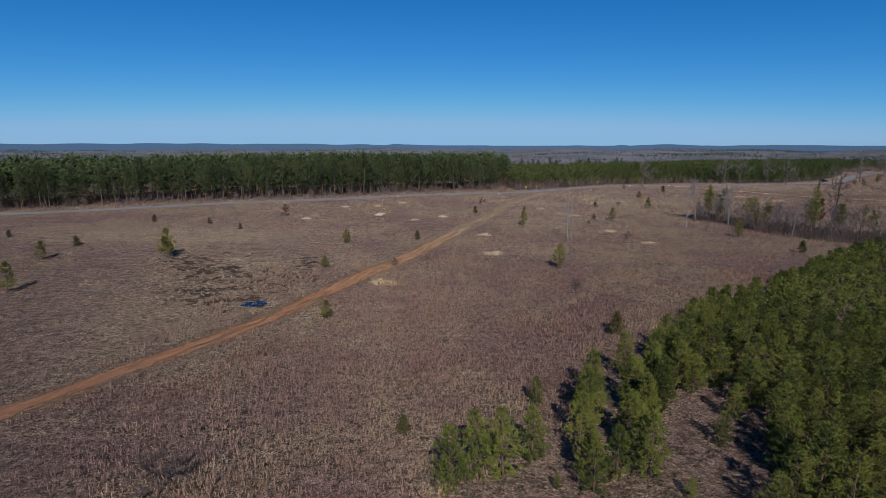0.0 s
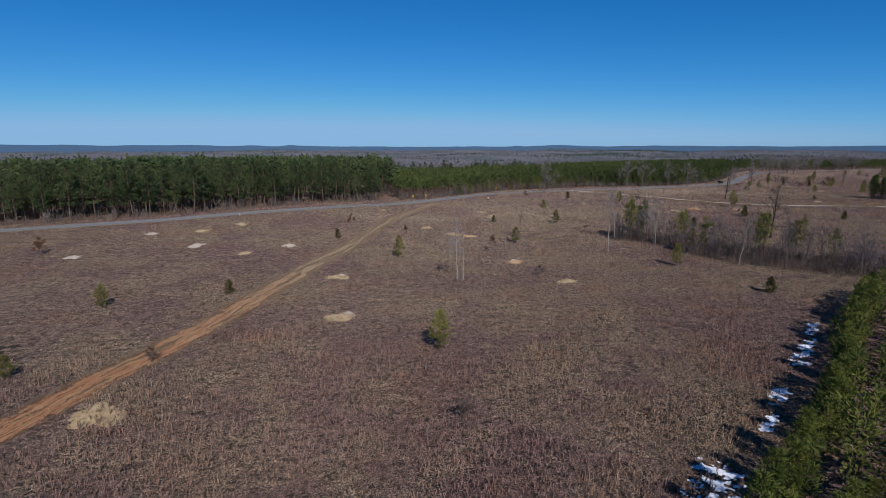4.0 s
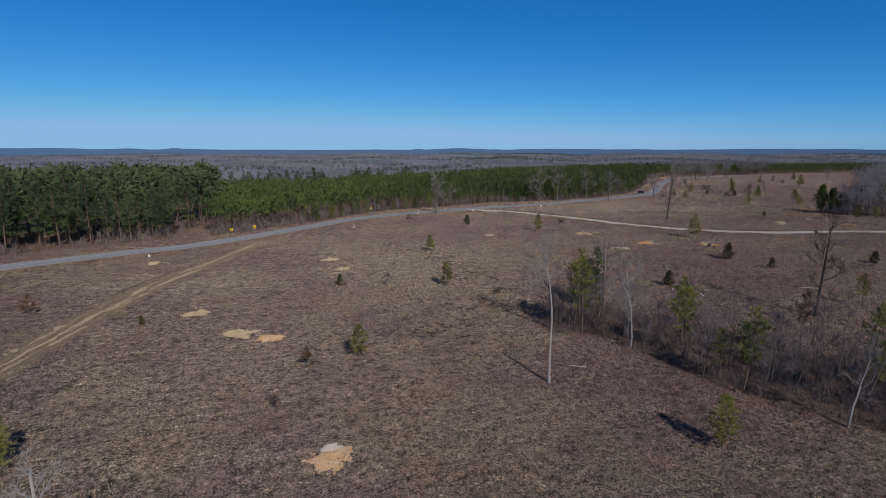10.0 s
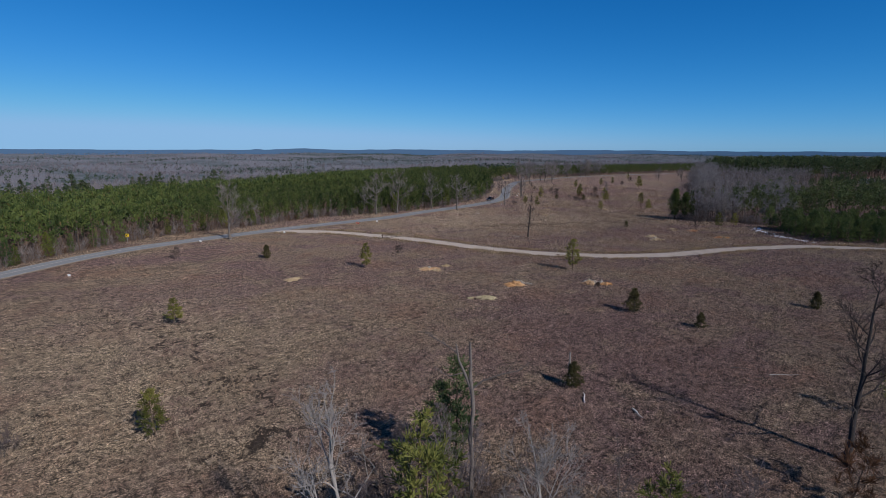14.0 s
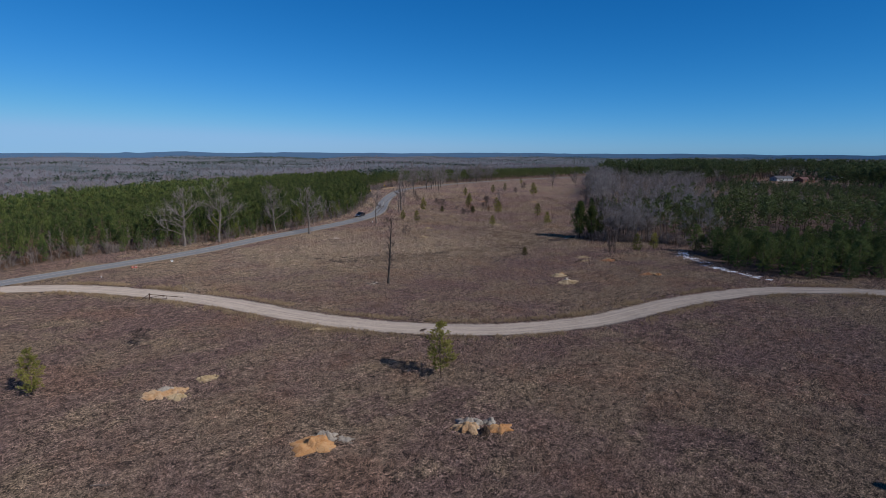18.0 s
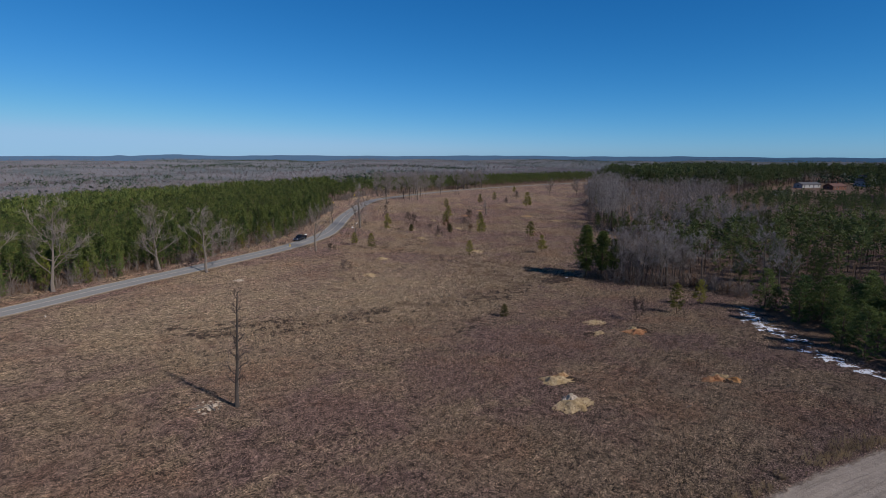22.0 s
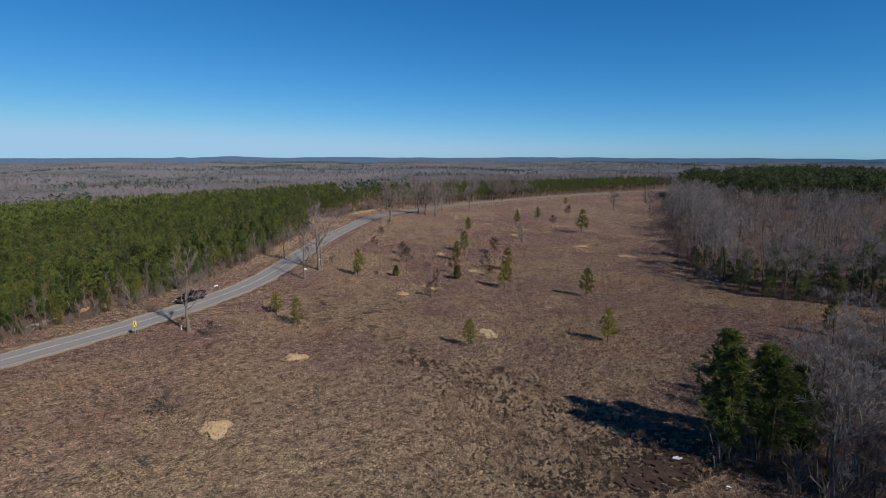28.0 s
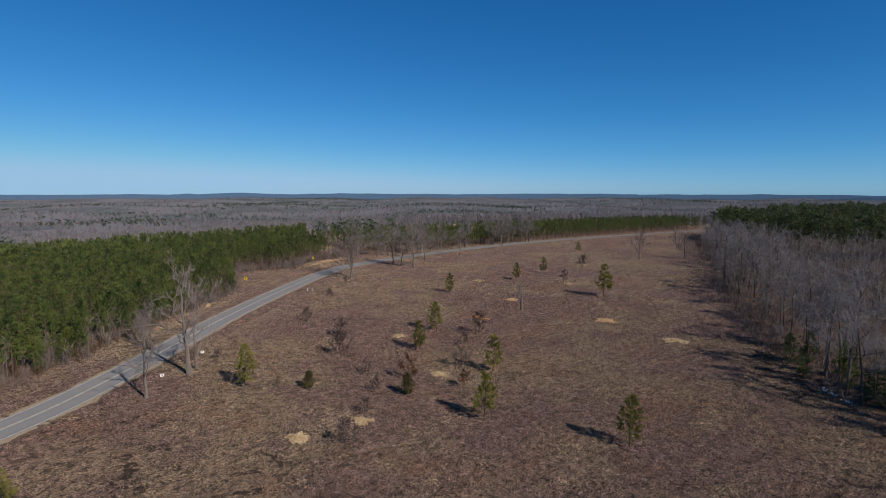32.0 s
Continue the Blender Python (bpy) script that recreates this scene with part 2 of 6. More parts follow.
    bump(nt, b, calc(nt, "ADD", calc(nt, "MULTIPLY", h, gone), calc(nt, "MULTIPLY", low, calc(nt, "SUBTRACT", 1.0, gone))), 1.0, 0.5)
    return m


gravel_mat = verge_material("pale_gravel", (0.315, 0.262, 0.212), (0.268, 0.222, 0.178), 2.9, 1.7, 0.95, streaky=True)
track_mat = verge_material("orange_clay", (0.210, 0.092, 0.042), (0.235, 0.132, 0.066), 2.1, 4.0, 0.0, 0.70)
track_pale_mat = verge_material("tan_clay", (0.225, 0.162, 0.098), (0.215, 0.155, 0.095), 2.0, 5.0, 0.0, 0.63)
verge_mat = verge_material("road_verge", (0.190, 0.146, 0.100), (0.215, 0.172, 0.124), 3.6, 2.8)

asphalt_mat, nt, b = material("worn_asphalt", 0.85)
p = place(nt)
across = attr(nt, "across")
wear = span(nt, calc(nt, "ABSOLUTE", calc(nt, "SUBTRACT", calc(nt, "ABSOLUTE", across), 1.3)), 0.2, 0.9)
c = mix(nt, tex_noise(nt, p, 0.3, 4, 0.7), (0.088, 0.089, 0.092), (0.130, 0.129, 0.128))
c = mix(nt, calc(nt, "MULTIPLY", wear, 0.3), c, (0.085, 0.085, 0.09))
c = mix(nt, calc(nt, "MULTIPLY", tex_noise(nt, p, 14.0, 2), 0.3), c, (0.20, 0.198, 0.195))
put(nt, b.inputs["Base Color"], c)
bump(nt, b, tex_noise(nt, p, 30.0, 2), 0.3, 0.02)


def plain(name, colour, rough=0.8, metal=0.0, vary=0.25, scale=3.0, spec=0.2):
    m, nt, b = material(name, rough)
    n = tex_noise(nt, place(nt), scale, 4, 0.65)
    put(nt, b.inputs["Base Color"], mix(nt, n, tuple(v * (1 - vary) for v in colour), tuple(min(1, v * (1 + vary)) for v in colour)))
    b.inputs["Metallic"].default_value, b.inputs["Specular IOR Level"].default_value = metal, spec
    bump(nt, b, n, 0.15, 0.02)
    return m


edge_line = plain("worn_white_road_paint", (0.28, 0.28, 0.27), 0.8, vary=0.4, scale=0.8)
yellow_line = plain("yellow_road_paint", (0.27, 0.255, 0.205), 0.75, vary=0.4, scale=1.2)


def leafy(name, dark, light, dry=None, amount=0.0, glow_through=0.3):
    """Needles or leaves: tone by tree, by clump and by blade."""
    m, nt, b = material(name, 0.7)
    r = nt.nodes.new("ShaderNodeObjectInfo").outputs["Random"]
    isl = nt.nodes.new("ShaderNodeNewGeometry").outputs["Random Per Island"]
    t = calc(nt, "ADD", calc(nt, "MULTIPLY", isl, 0.5), calc(nt, "ADD", calc(nt, "MULTIPLY", span(nt, tex_noise(nt, place(nt), 0.27, 2), 0.36, 0.64), 0.5), 0.12))
    t = calc(nt, "ADD", t, calc(nt, "MULTIPLY", calc(nt, "SUBTRACT", r, 0.5), 0.45))
    c = mix(nt, span(nt, t, 0.25, 0.95), dark, light)
    if dry:
        c = mix(nt, span(nt, isl, 1 - amount, 1 - amount + 0.02), c, dry)
    put(nt, b.inputs["Base Color"], c)
    if glow_through:
        thin, both = nt.nodes.new("ShaderNodeBsdfTranslucent"), nt.nodes.new("ShaderNodeMixShader")
        put(nt, thin.inputs["Color"], c)
        both.inputs[0].default_value = glow_through
        nt.links.new(b.outputs[0], both.inputs[1])
        nt.links.new(thin.outputs[0], both.inputs[2])
        nt.links.new(both.outputs[0], nt.nodes["Material Output"].inputs["Surface"])
    return m


pine_bright = leafy("bright_pine_needles", (0.048, 0.070, 0.014), (0.160, 0.172, 0.034), (0.18, 0.12, 0.045), 0.05)
pine_near = leafy("yellow_green_pine_needles", (0.046, 0.066, 0.014), (0.180, 0.192, 0.036), (0.18, 0.12, 0.045), 0.05)
pine_field = leafy("field_pine_needles", (0.092, 0.097, 0.022), (0.250, 0.232, 0.055), (0.18, 0.12, 0.05), 0.06, 0.42)
pine_mid = leafy("plantation_pine_needles", (0.030, 0.052, 0.016), (0.118, 0.145, 0.038), (0.14, 0.10, 0.04), 0.03)
pine_stand = leafy("stand_pine_needles", (0.048, 0.080, 0.024), (0.140, 0.172, 0.050))
pine_thin = leafy("thin_pine_needles", (0.072, 0.088, 0.022), (0.215, 0.208, 0.050), (0.14, 0.10, 0.04), 0.03)
pine_dark = leafy("tall_pine_needles", (0.038, 0.060, 0.025), (0.095, 0.122, 0.044), (0.11, 0.08, 0.035), 0.02)
pine_wood = leafy("mixed_wood_pine_needles", (0.042, 0.064, 0.024), (0.115, 0.140, 0.045), (0.13, 0.09, 0.04), 0.03)
cedar_leaf = leafy("bronzed_cedar_foliage", (0.058, 0.056, 0.022), (0.140, 0.116, 0.046))
brown_leaf = leafy("dry_oak_leaves", (0.070, 0.036, 0.018), (0.165, 0.080, 0.040))
twig_mat = leafy("grey_twigs", (0.135, 0.110, 0.100), (0.29, 0.245, 0.222))
pale_twig = leafy("pale_oak_twigs", (0.15, 0.132, 0.118), (0.28, 0.25, 0.225))
dark_twig = leafy("dark_twigs", (0.060, 0.045, 0.038), (0.145, 0.110, 0.095))
wood_twig = leafy("brown_grey_twigs", (0.155, 0.136, 0.130), (0.310, 0.276, 0.262))
dusk_twig = leafy("dusky_mauve_twigs", (0.088, 0.071, 0.068), (0.205, 0.168, 0.162))
ash_twig = leafy("ash_grey_twigs", (0.168, 0.150, 0.142), (0.320, 0.290, 0.272))
# far trees tinted cooler than near ones: haze put into their colours
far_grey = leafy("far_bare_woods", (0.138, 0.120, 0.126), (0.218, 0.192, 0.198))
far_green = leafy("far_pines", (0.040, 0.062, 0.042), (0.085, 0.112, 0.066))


def blade_material(name, low, high, warm=(1.0, 1.0, 1.0)):
    """Dry blades in the broad colours of the field, each of its own tone."""
    m, nt, b = material(name, 0.8)
    isl = nt.nodes.new("ShaderNodeNewGeometry").outputs["Random Per Island"]
    c, _ = field_tone(nt, place(nt))
    tint = nt.nodes.new("ShaderNodeVectorMath")
    tint.operation = "MULTIPLY"
    put(nt, tint.inputs[0], scaled(nt, span(nt, isl, 0.0, 1.0, low, high), c))
    tint.inputs[1].default_value = warm
    put(nt, b.inputs["Base Color"], tint.outputs[0])
    thin, both = nt.nodes.new("ShaderNodeBsdfTranslucent"), nt.nodes.new("ShaderNodeMixShader")
    put(nt, thin.inputs["Color"], tint.outputs[0])
    both.inputs[0].default_value = 0.25
    nt.links.new(b.outputs[0], both.inputs[1])
    nt.links.new(thin.outputs[0], both.inputs[2])
    nt.links.new(both.outputs[0], nt.nodes["Material Output"].inputs["Surface"])
    return m


grass_blade = blade_material("dry_grass_blades", 0.35, 2.0)
stand_blade = blade_material("upright_dry_grass", 0.75, 1.9, (1.0, 0.98, 0.95))
rusty_blade = blade_material("rusty_broomsedge", 0.6, 2.0, (1.04, 0.98, 0.98))
tussock_blade = leafy("pale_tussock_blades", (0.20, 0.140, 0.098), (0.47, 0.36, 0.25))
pale_stalk = leafy("pale_stalks", (0.22, 0.18, 0.14), (0.42, 0.37, 0.31))
gold_blade = leafy("golden_grass_blades", (0.18, 0.125, 0.072), (0.38, 0.28, 0.165))
bark_grey = plain("grey_bark", (0.145, 0.122, 0.105), 0.95, vary=0.45, scale=5)
bark_dark = plain("dark_bark", (0.085, 0.068, 0.056), 0.95, vary=0.4, scale=5)
bark_pale = plain("bleached_bark", (0.24, 0.215, 0.19), 0.9, vary=0.35, scale=4)
bark_black = plain("weathered_black_bark", (0.052, 0.044, 0.040), 0.95, vary=0.4, scale=5)
bark_pine = plain("pine_bark", (0.115, 0.078, 0.056), 0.95, vary=0.4, scale=6)

# ---- the lie of the land ----
HILLS = [(-38, 112, -3.84), (-25, 238, 3.68), (75, 138, 0.15), (50, 225, -2.14), (112, 188, -3.6), (162, 231, 3.06), (125, 331, -0.78),
         (206, 300, -2.21), (262, 269, 1.86), (244, 381, 1.16), (281, 331, -3.91), (312, 406, -0.35), (319, 300, -1.44), (388, 375, -2.9), (388, 462, -0.34)]


def smooth(t):
    t = np.clip(t, 0, 1)
    return t * t * (3 - 2 * t)


def seg_dist(x, y, a, b):
    dx, dy = b[0] - a[0], b[1] - a[1]
    t = np.clip(((x - a[0]) * dx + (y - a[1]) * dy) / (dx * dx + dy * dy), 0, 1)
    return np.hypot(x - a[0] - t * dx, y - a[1] - t * dy)


def line_dist(x, y, pts):
    d = np.full(np.shape(x), 1e9)
    for a, b in zip(pts[:-1], pts[1:]):
        d = np.minimum(d, seg_dist(x, y, a, b))
    return d


def plateau(x, y):
    return np.minimum(seg_dist(x, y, (-250, 60), (560, 420)), seg_dist(x, y, (100, 150), (1100, 260)))


def land(x, y):
    x, y = np.asarray(x, float), np.asarray(y, float)
    z = 4.26 + sum(h * np.exp(-((x - a) ** 2 + (y - b) ** 2) / 9453.0) for a, b, h in HILLS)
    u = plateau(x, y) - 200
    z = z - 40 * smooth(u / 520)
    r = np.hypot(x - 200, y - 300)
    k = smooth((u - 200) / 900)
    roll = np.sin(x * 0.0041 + 1.3) * np.cos(y * 0.0033 + 0.4) + 0.6 * np.sin(x * 0.0083 - y * 0.0061) + 0.4 * np.cos(y * 0.0117 + x * 0.003)
    return z + k * 9.0 * roll + 13.0 * smooth((r - 1300) / 3000)


def spline(pts, step):
    """An even line through the points (Catmull-Rom)."""
    p = [Vector(q) for q in pts]
    p = [p[0] * 2 - p[1], *p, p[-1] * 2 - p[-2]]
    out = []
    for i in range(1, len(p) - 2):
        a, b, c, d = p[i - 1:i + 3]
        n = max(2, int((c - b).length / step))
        for k in range(n):
            t = k / n
            out.append(0.5 * (2 * b + (c - a) * t + (2 * a - 5 * b + 4 * c - d) * t * t + (3 * b - a - 3 * c + d) * t ** 3))
    out.append(p[-2])
    return np.array([(v.x, v.y) for v in out])


ROAD = [(-420, 130), (-290, 162), (-163, 199), (-111, 219), (-50, 236), (-23, 252), (15, 278), (38, 292), (65, 316), (96, 341), (142, 356), (188, 366), (214, 376),
        (239, 385), (269, 397), (292, 410), (308, 424), (334, 451), (358, 473), (384, 494), (404, 503), (449, 511), (500, 514), (542, 512), (612, 504), (760, 480), (900, 470)]
GRAVEL = [(142, 353), (149, 349), (157, 342), (166, 328), (173, 312), (178, 292), (183, 278), (189, 268), (196, 260), (207, 253), (218, 250), (232, 246), (248, 238), (258, 226),
          (263, 214), (268, 200), (275, 180), (290, 140)]
TRACK = [(-110, -20), (-60, 40), (-47, 54), (-40, 68), (-31, 86), (-25, 102), (-18, 120), (-9, 139), (-1, 159), (6, 177)]
TRACK_FAR = [(4, 172), (6, 177), (18, 207), (30, 243), (44, 272), (54, 294)]
LINES = [ROAD, GRAVEL, TRACK, TRACK_FAR]
TALL = [(-600, 60), (-330, 160), (-170, 209), (-146, 226), (-84, 238), (-40, 252), (1, 287), (30, 304), (42, 350), (30, 430), (-90, 480), (-300, 520), (-600, 560)]
PLANTED = [(39, 307), (66, 327), (105, 360), (141, 370), (165, 379), (191, 380), (225, 387), (262, 405), (281, 417), (303, 436), (322, 455), (337, 470), (346, 482), (352, 503),
           (361, 512), (373, 508), (390, 520), (406, 526), (408, 560), (428, 600), (343, 575), (264, 548), (180, 490), (129, 466), (78, 434), (36, 433)]
BEYOND = [(418, 528), (450, 524), (503, 521), (612, 514), (700, 502), (700, 535), (600, 560), (500, 572), (428, 580)]
EAST = [(306, 311), (303, 300), (305, 293), (309, 286), (305, 272), (314, 262), (328, 247), (343, 224), (360, 190), (520, 150), (900, 120), (1100, 300), (1000, 450), (640, 470), (590, 457), (552, 441), (488, 405), (452, 390),
        (433, 376), (414, 366), (394, 351.5), (387, 343), (381, 338), (380, 332), (383, 325), (384, 320), (390, 304), (374, 297), (364, 302), (354, 306), (343, 309), (325, 311)]
SMALL = [(297, 268), (285, 261), (271, 249), (265, 238), (269, 229), (285, 214), (318, 205), (334, 226), (320, 245), (305, 260)]
DRAW = [(92, 203), (101, 197), (102, 186), (103, 177), (107, 166), (111, 160), (121, 146), (150, 122), (190, 110), (190, 128), (150, 150), (130, 170), (121, 187), (114, 203), (107, 213), (97, 212)]
YOUNG = [(-4, 34), (10, 47), (20, 63), (31, 78), (46, 90), (56, 97), (85, 121), (106, 137), (130, 140), (260, 112), (260, -60), (20, -60), (0, 10)]
OPEN_WOOD = [(405, 345), (430, 357), (500, 392), (560, 420), (560, 345), (470, 320), (410, 325)]
THICK = [(303, 300), (311, 304), (322, 310), (330, 309), (324, 293), (309, 286)]
YARD = [(535, 287), (700, 250), (840, 280), (770, 345), (565, 348)]
VIEW = [(375, 235), (545, 225), (545, 345), (400, 305)]


def inside(x, y, poly):
    x, y = np.asarray(x, float), np.asarray(y, float)
    r = np.zeros(x.shape, bool)
    for (x0, y0), (x1, y1) in zip(poly, poly[1:] + poly[:1]):
        if y0 != y1:
            r ^= ((y0 > y) != (y1 > y)) & (x < (x1 - x0) * (y - y0) / (y1 - y0) + x0)
    return r


def edge_dist(x, y, poly):
    return line_dist(x, y, poly + poly[:1])


def in_wood(x, y):
    w = inside(x, y, TALL) | inside(x, y, PLANTED) | inside(x, y, BEYOND) | inside(x, y, EAST) | inside(x, y, SMALL) | inside(x, y, DRAW) | inside(x, y, YOUNG)
    return w & ~inside(x, y, YARD)


def mesh_np(name, verts, faces, mats, mat_index=None, shade=False):
    """A mesh from arrays: faces all triangles or all quads."""
    me = bpy.data.meshes.new(name)
    verts, faces = np.asarray(verts, np.float32), np.asarray(faces, np.int32)
    k = faces.shape[1]
    me.vertices.add(len(verts)), me.loops.add(faces.size), me.polygons.add(len(faces))
    me.vertices.foreach_set("co", verts.ravel())
    me.loops.foreach_set("vertex_index", faces.ravel())
    me.polygons.foreach_set("loop_start", np.arange(0, faces.size, k, dtype=np.int32))
    for m in mats:
        me.materials.append(m)
    if mat_index is not None:
        me.polygons.foreach_set("material_index", np.asarray(mat_index, np.int32))
    me.update(calc_edges=True)
    me.polygons.foreach_set("use_smooth", np.full(len(faces), shade))
    return me


def add_attr(me, name, values):
    me.attributes.new(name, "FLOAT", "POINT").data.foreach_set("value", np.asarray(values, np.float32))


# ---- ground: one sheet to the horizon ----
def stations(lo, hi, step, out):
    mid = list(np.arange(lo, hi + 0.1, step))
    a, s = [], step
    while (a[-1] if a else hi) < out:
        s *= 1.16
        a.append((a[-1] if a else hi) + s)
    c, s = [], step
    while (c[-1] if c else lo) > -out:
        s *= 1.16
        c.append((c[-1] if c else lo) - s)
    return np.array(c[::-1] + mid + a)


gx, gy = stations(-150, 470, 2.2, 4650), stations(20, 520, 2.2, 4650)
X, Y = np.meshgrid(gx, gy)
xs, ys = X.ravel(), Y.ravel()
near_line = np.minimum.reduce([line_dist(xs, ys, L) for L in LINES])
zs = land(xs, ys)
rough = smooth((near_line - 7) / 8) * (plateau(xs, ys) < 250)
zs = zs + rough * 0.22 * np.array([noise.noise((a * 0.16, b * 0.16, 0.3)) + 0.5 * noise.noise((a * 0.41, b * 0.41, 2.0)) if q else 0.0 for a, b, q in zip(xs, ys, rough)])
nx, ny = len(gx), len(gy)
ii = (np.arange(ny - 1)[:, None] * nx + np.arange(nx - 1)[None]).ravel()
me = mesh_np("ground", np.c_[xs, ys, zs], np.c_[ii, ii + 1, ii + nx + 1, ii + nx], [ground_mat], shade=True)


Z_GRID = zs.reshape(ny, nx)


def ground_top(x, y):
    """The ground sheet's height, with its small bumps."""
    x, y = np.asarray(x, float), np.asarray(y, float)
    i, j = np.clip(np.searchsorted(gx, x) - 1, 0, nx - 2), np.clip(np.searchsorted(gy, y) - 1, 0, ny - 2)
    u, v = (x - gx[i]) / (gx[i + 1] - gx[i]), (y - gy[j]) / (gy[j + 1] - gy[j])
    return (Z_GRID[j, i] * (1 - u) + Z_GRID[j, i + 1] * u) * (1 - v) + (Z_GRID[j + 1, i] * (1 - u) + Z_GRID[j + 1, i + 1] * u) * v


def blob(cx, cy, rx, ry, turn=0.0):
    c, s = math.cos(radians(turn)), math.sin(radians(turn))
    u, v = (xs - cx) * c + (ys - cy) * s, -(xs - cx) * s + (ys - cy) * c
    return np.exp(-((u / rx) ** 2 + (v / ry) ** 2))


WASHES = [([(-34, 134), (-33.4, 130), (-32.8, 119), (-32.3, 110.4), (-35.7, 108.5), (-38, 98)], 4.0, 0.8), ([(-64, 131), (-58.7, 126), (-51, 119.5), (-51, 111), (-47, 103), (-38, 97)], 6.5, 0.8),
          ([(-33, 119), (-40, 122), (-51, 119)], 4.0, 0.6), ([(86, 281), (92, 270), (97, 256), (98, 244), (96, 230), (88, 214)], 7.0, 0.42),
          ([(214, 335), (226, 329), (231, 325), (238, 323), (251, 322), (262, 319), (274, 314.4), (285, 318), (295, 319)], 4.5, 0.95), ([(296, 386), (299, 379), (301, 369), (300, 358)], 4.0, 0.45), ([(299, 354), (300.4, 346), (295, 345)], 4.0, 0.9),
          ([(300.4, 346), (303.5, 342), (301, 336), (302, 329), (298, 323), (291, 319)], 5.5, 1.0), ([(298, 323), (300, 314), (306, 311)], 5.0, 1.1), ([(308, 400), (303, 392), (298, 381)], 4.0, 0.45), ([(318, 384), (305, 378)], 4.0, 0.4),
          ([(388, 352), (398, 358), (410, 364)], 5.0, 0.8), ([(245, 305), (262, 302)], 4.0, 0.45)]
wet = np.maximum.reduce([w * np.exp(-(line_dist(xs, ys, L) / r) ** 2) for L, r, w in WASHES] + [0.5 * blob(-44, 112, 17, 15, 30), 0.45 * blob(-50, 141, 10, 6), 0.4 * blob(80, 215, 20, 16, -30), 0.5 * blob(404, 362, 22, 4, -40), 0.5 * blob(362, 338, 6, 2.5, -30)])
tan = np.maximum.reduce([blob(-30, 90, 40, 30), blob(-80, 160, 40, 15), blob(40, 250, 22, 12), blob(265, 335, 40, 25), blob(330, 450, 30, 10, 40), 0.5 * blob(10, 60, 22, 18), 0.3 * blob(-22, 48, 40, 26), blob(225, 345, 40, 25), 0.3 * blob(140, 265, 35, 22), 0.6 * blob(-42, 125, 32, 26), 0.6 * blob(48, 205, 26, 30, -20), 0.35 * blob(25, 150, 25, 18), blob(90, 250, 28, 35)])
add_attr(me, "wet", wet), add_attr(me, "tan", tan)
add_attr(me, "rust", np.maximum.reduce([blob(10, 85, 40, 45, 20), 0.8 * blob(-25, 55, 25, 18), 0.7 * blob(75, 125, 25, 20, 30), 0.45 * blob(135, 228, 45, 38), 0.12 * blob(160, 275, 50, 32, 30), 0.4 * blob(220, 290, 40, 25, 30)]))
wd = 0.65 * inside(xs, ys, DRAW) + (inside(xs, ys, TALL) | inside(xs, ys, PLANTED) | inside(xs, ys, BEYOND) | inside(xs, ys, EAST) | inside(xs, ys, SMALL)) * 0.8
add_attr(me, "wood", wd)
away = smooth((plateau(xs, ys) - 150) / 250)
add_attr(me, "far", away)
tagged(new("ground", me), "dry brown winter grassland running out to wooded hills", "ground", kind="structure")


def strip(name, pts, offsets, lift, mat, label, step=2.0, crown=0.0, category="road", parent=None, tuck=0.0, narrow=None):
    line = spline(pts, step)
    t = np.gradient(line, axis=0)
    t /= np.linalg.norm(t, axis=1)[:, None]
    nrm = np.c_[-t[:, 1], t[:, 0]]
    offs = np.array(offsets, float)
    P = line[:, None, :] + nrm[:, None, :] * offs[None, :, None]
    Z = land(line[:, 0], line[:, 1])[:, None] * 0 + land(P[..., 0], P[..., 1]) + lift - crown * np.abs(offs)[None] - (tuck * (np.abs(offs) == np.abs(offs).max()))[None]
    n, k = P.shape[:2]
    ii = (np.arange(n - 1)[:, None] * k + np.arange(k - 1)[None]).ravel()
    me = mesh_np(name, np.c_[P.reshape(-1, 2), Z.ravel()], np.c_[ii + 1, ii, ii + k, ii + k + 1], [mat], shade=True)
    squeeze = np.ones(n) if narrow is None else np.interp(line[:, 1], *narrow)
    add_attr(me, "across", (squeeze[:, None] * offs[None]).ravel())
    add_attr(me, "along", np.repeat(np.r_[0, np.cumsum(np.linalg.norm(np.diff(line, axis=0), axis=1))], k))
    if narrow is not None:
        add_attr(me, "fade", np.repeat(np.interp(line[:, 1], (105, 150, 180, 300), (0.0, 0.4, 0.9, 1.0)), len(offs)))
        add_attr(me, "damp", np.repeat(np.interp(line[:, 1], (45, 70, 95, 112), (1.0, 0.85, 0.35, 0.0)), len(offs)))
    ob = new(name, me)
    if parent:
        ob.parent = parent
    else:
        tagged(ob, label, category, kind="structure")
    return ob


strip("road_verge", ROAD, [-8, -6, -4, -3, 3, 4, 6, 8], 0.05, verge_mat, "sandy grass verge beside the asphalt road", category="verge", tuck=0.14)
road = strip("road", ROAD, [-2.75, -1.4, 0, 1.4, 2.75], 0.16, asphalt_mat, "worn grey asphalt country road with double yellow line", crown=0.02)
for name, o, m in (("yellow_line", 0.12, yellow_line), ("yellow_line", -0.12, yellow_line), ("white_edge_line", 2.55, edge_line), ("white_edge_line", -2.55, edge_line)):
    strip(name, ROAD, [o - 0.06, o + 0.06], 0.168, m, "", crown=0.02, parent=road)
strip("gravel_road", GRAVEL, [-6, -4.5, -3.2, -1.5, 0, 1.5, 3.2, 4.5, 6], 0.09, gravel_mat, "pale gravel farm road curving through the field", tuck=0.2)
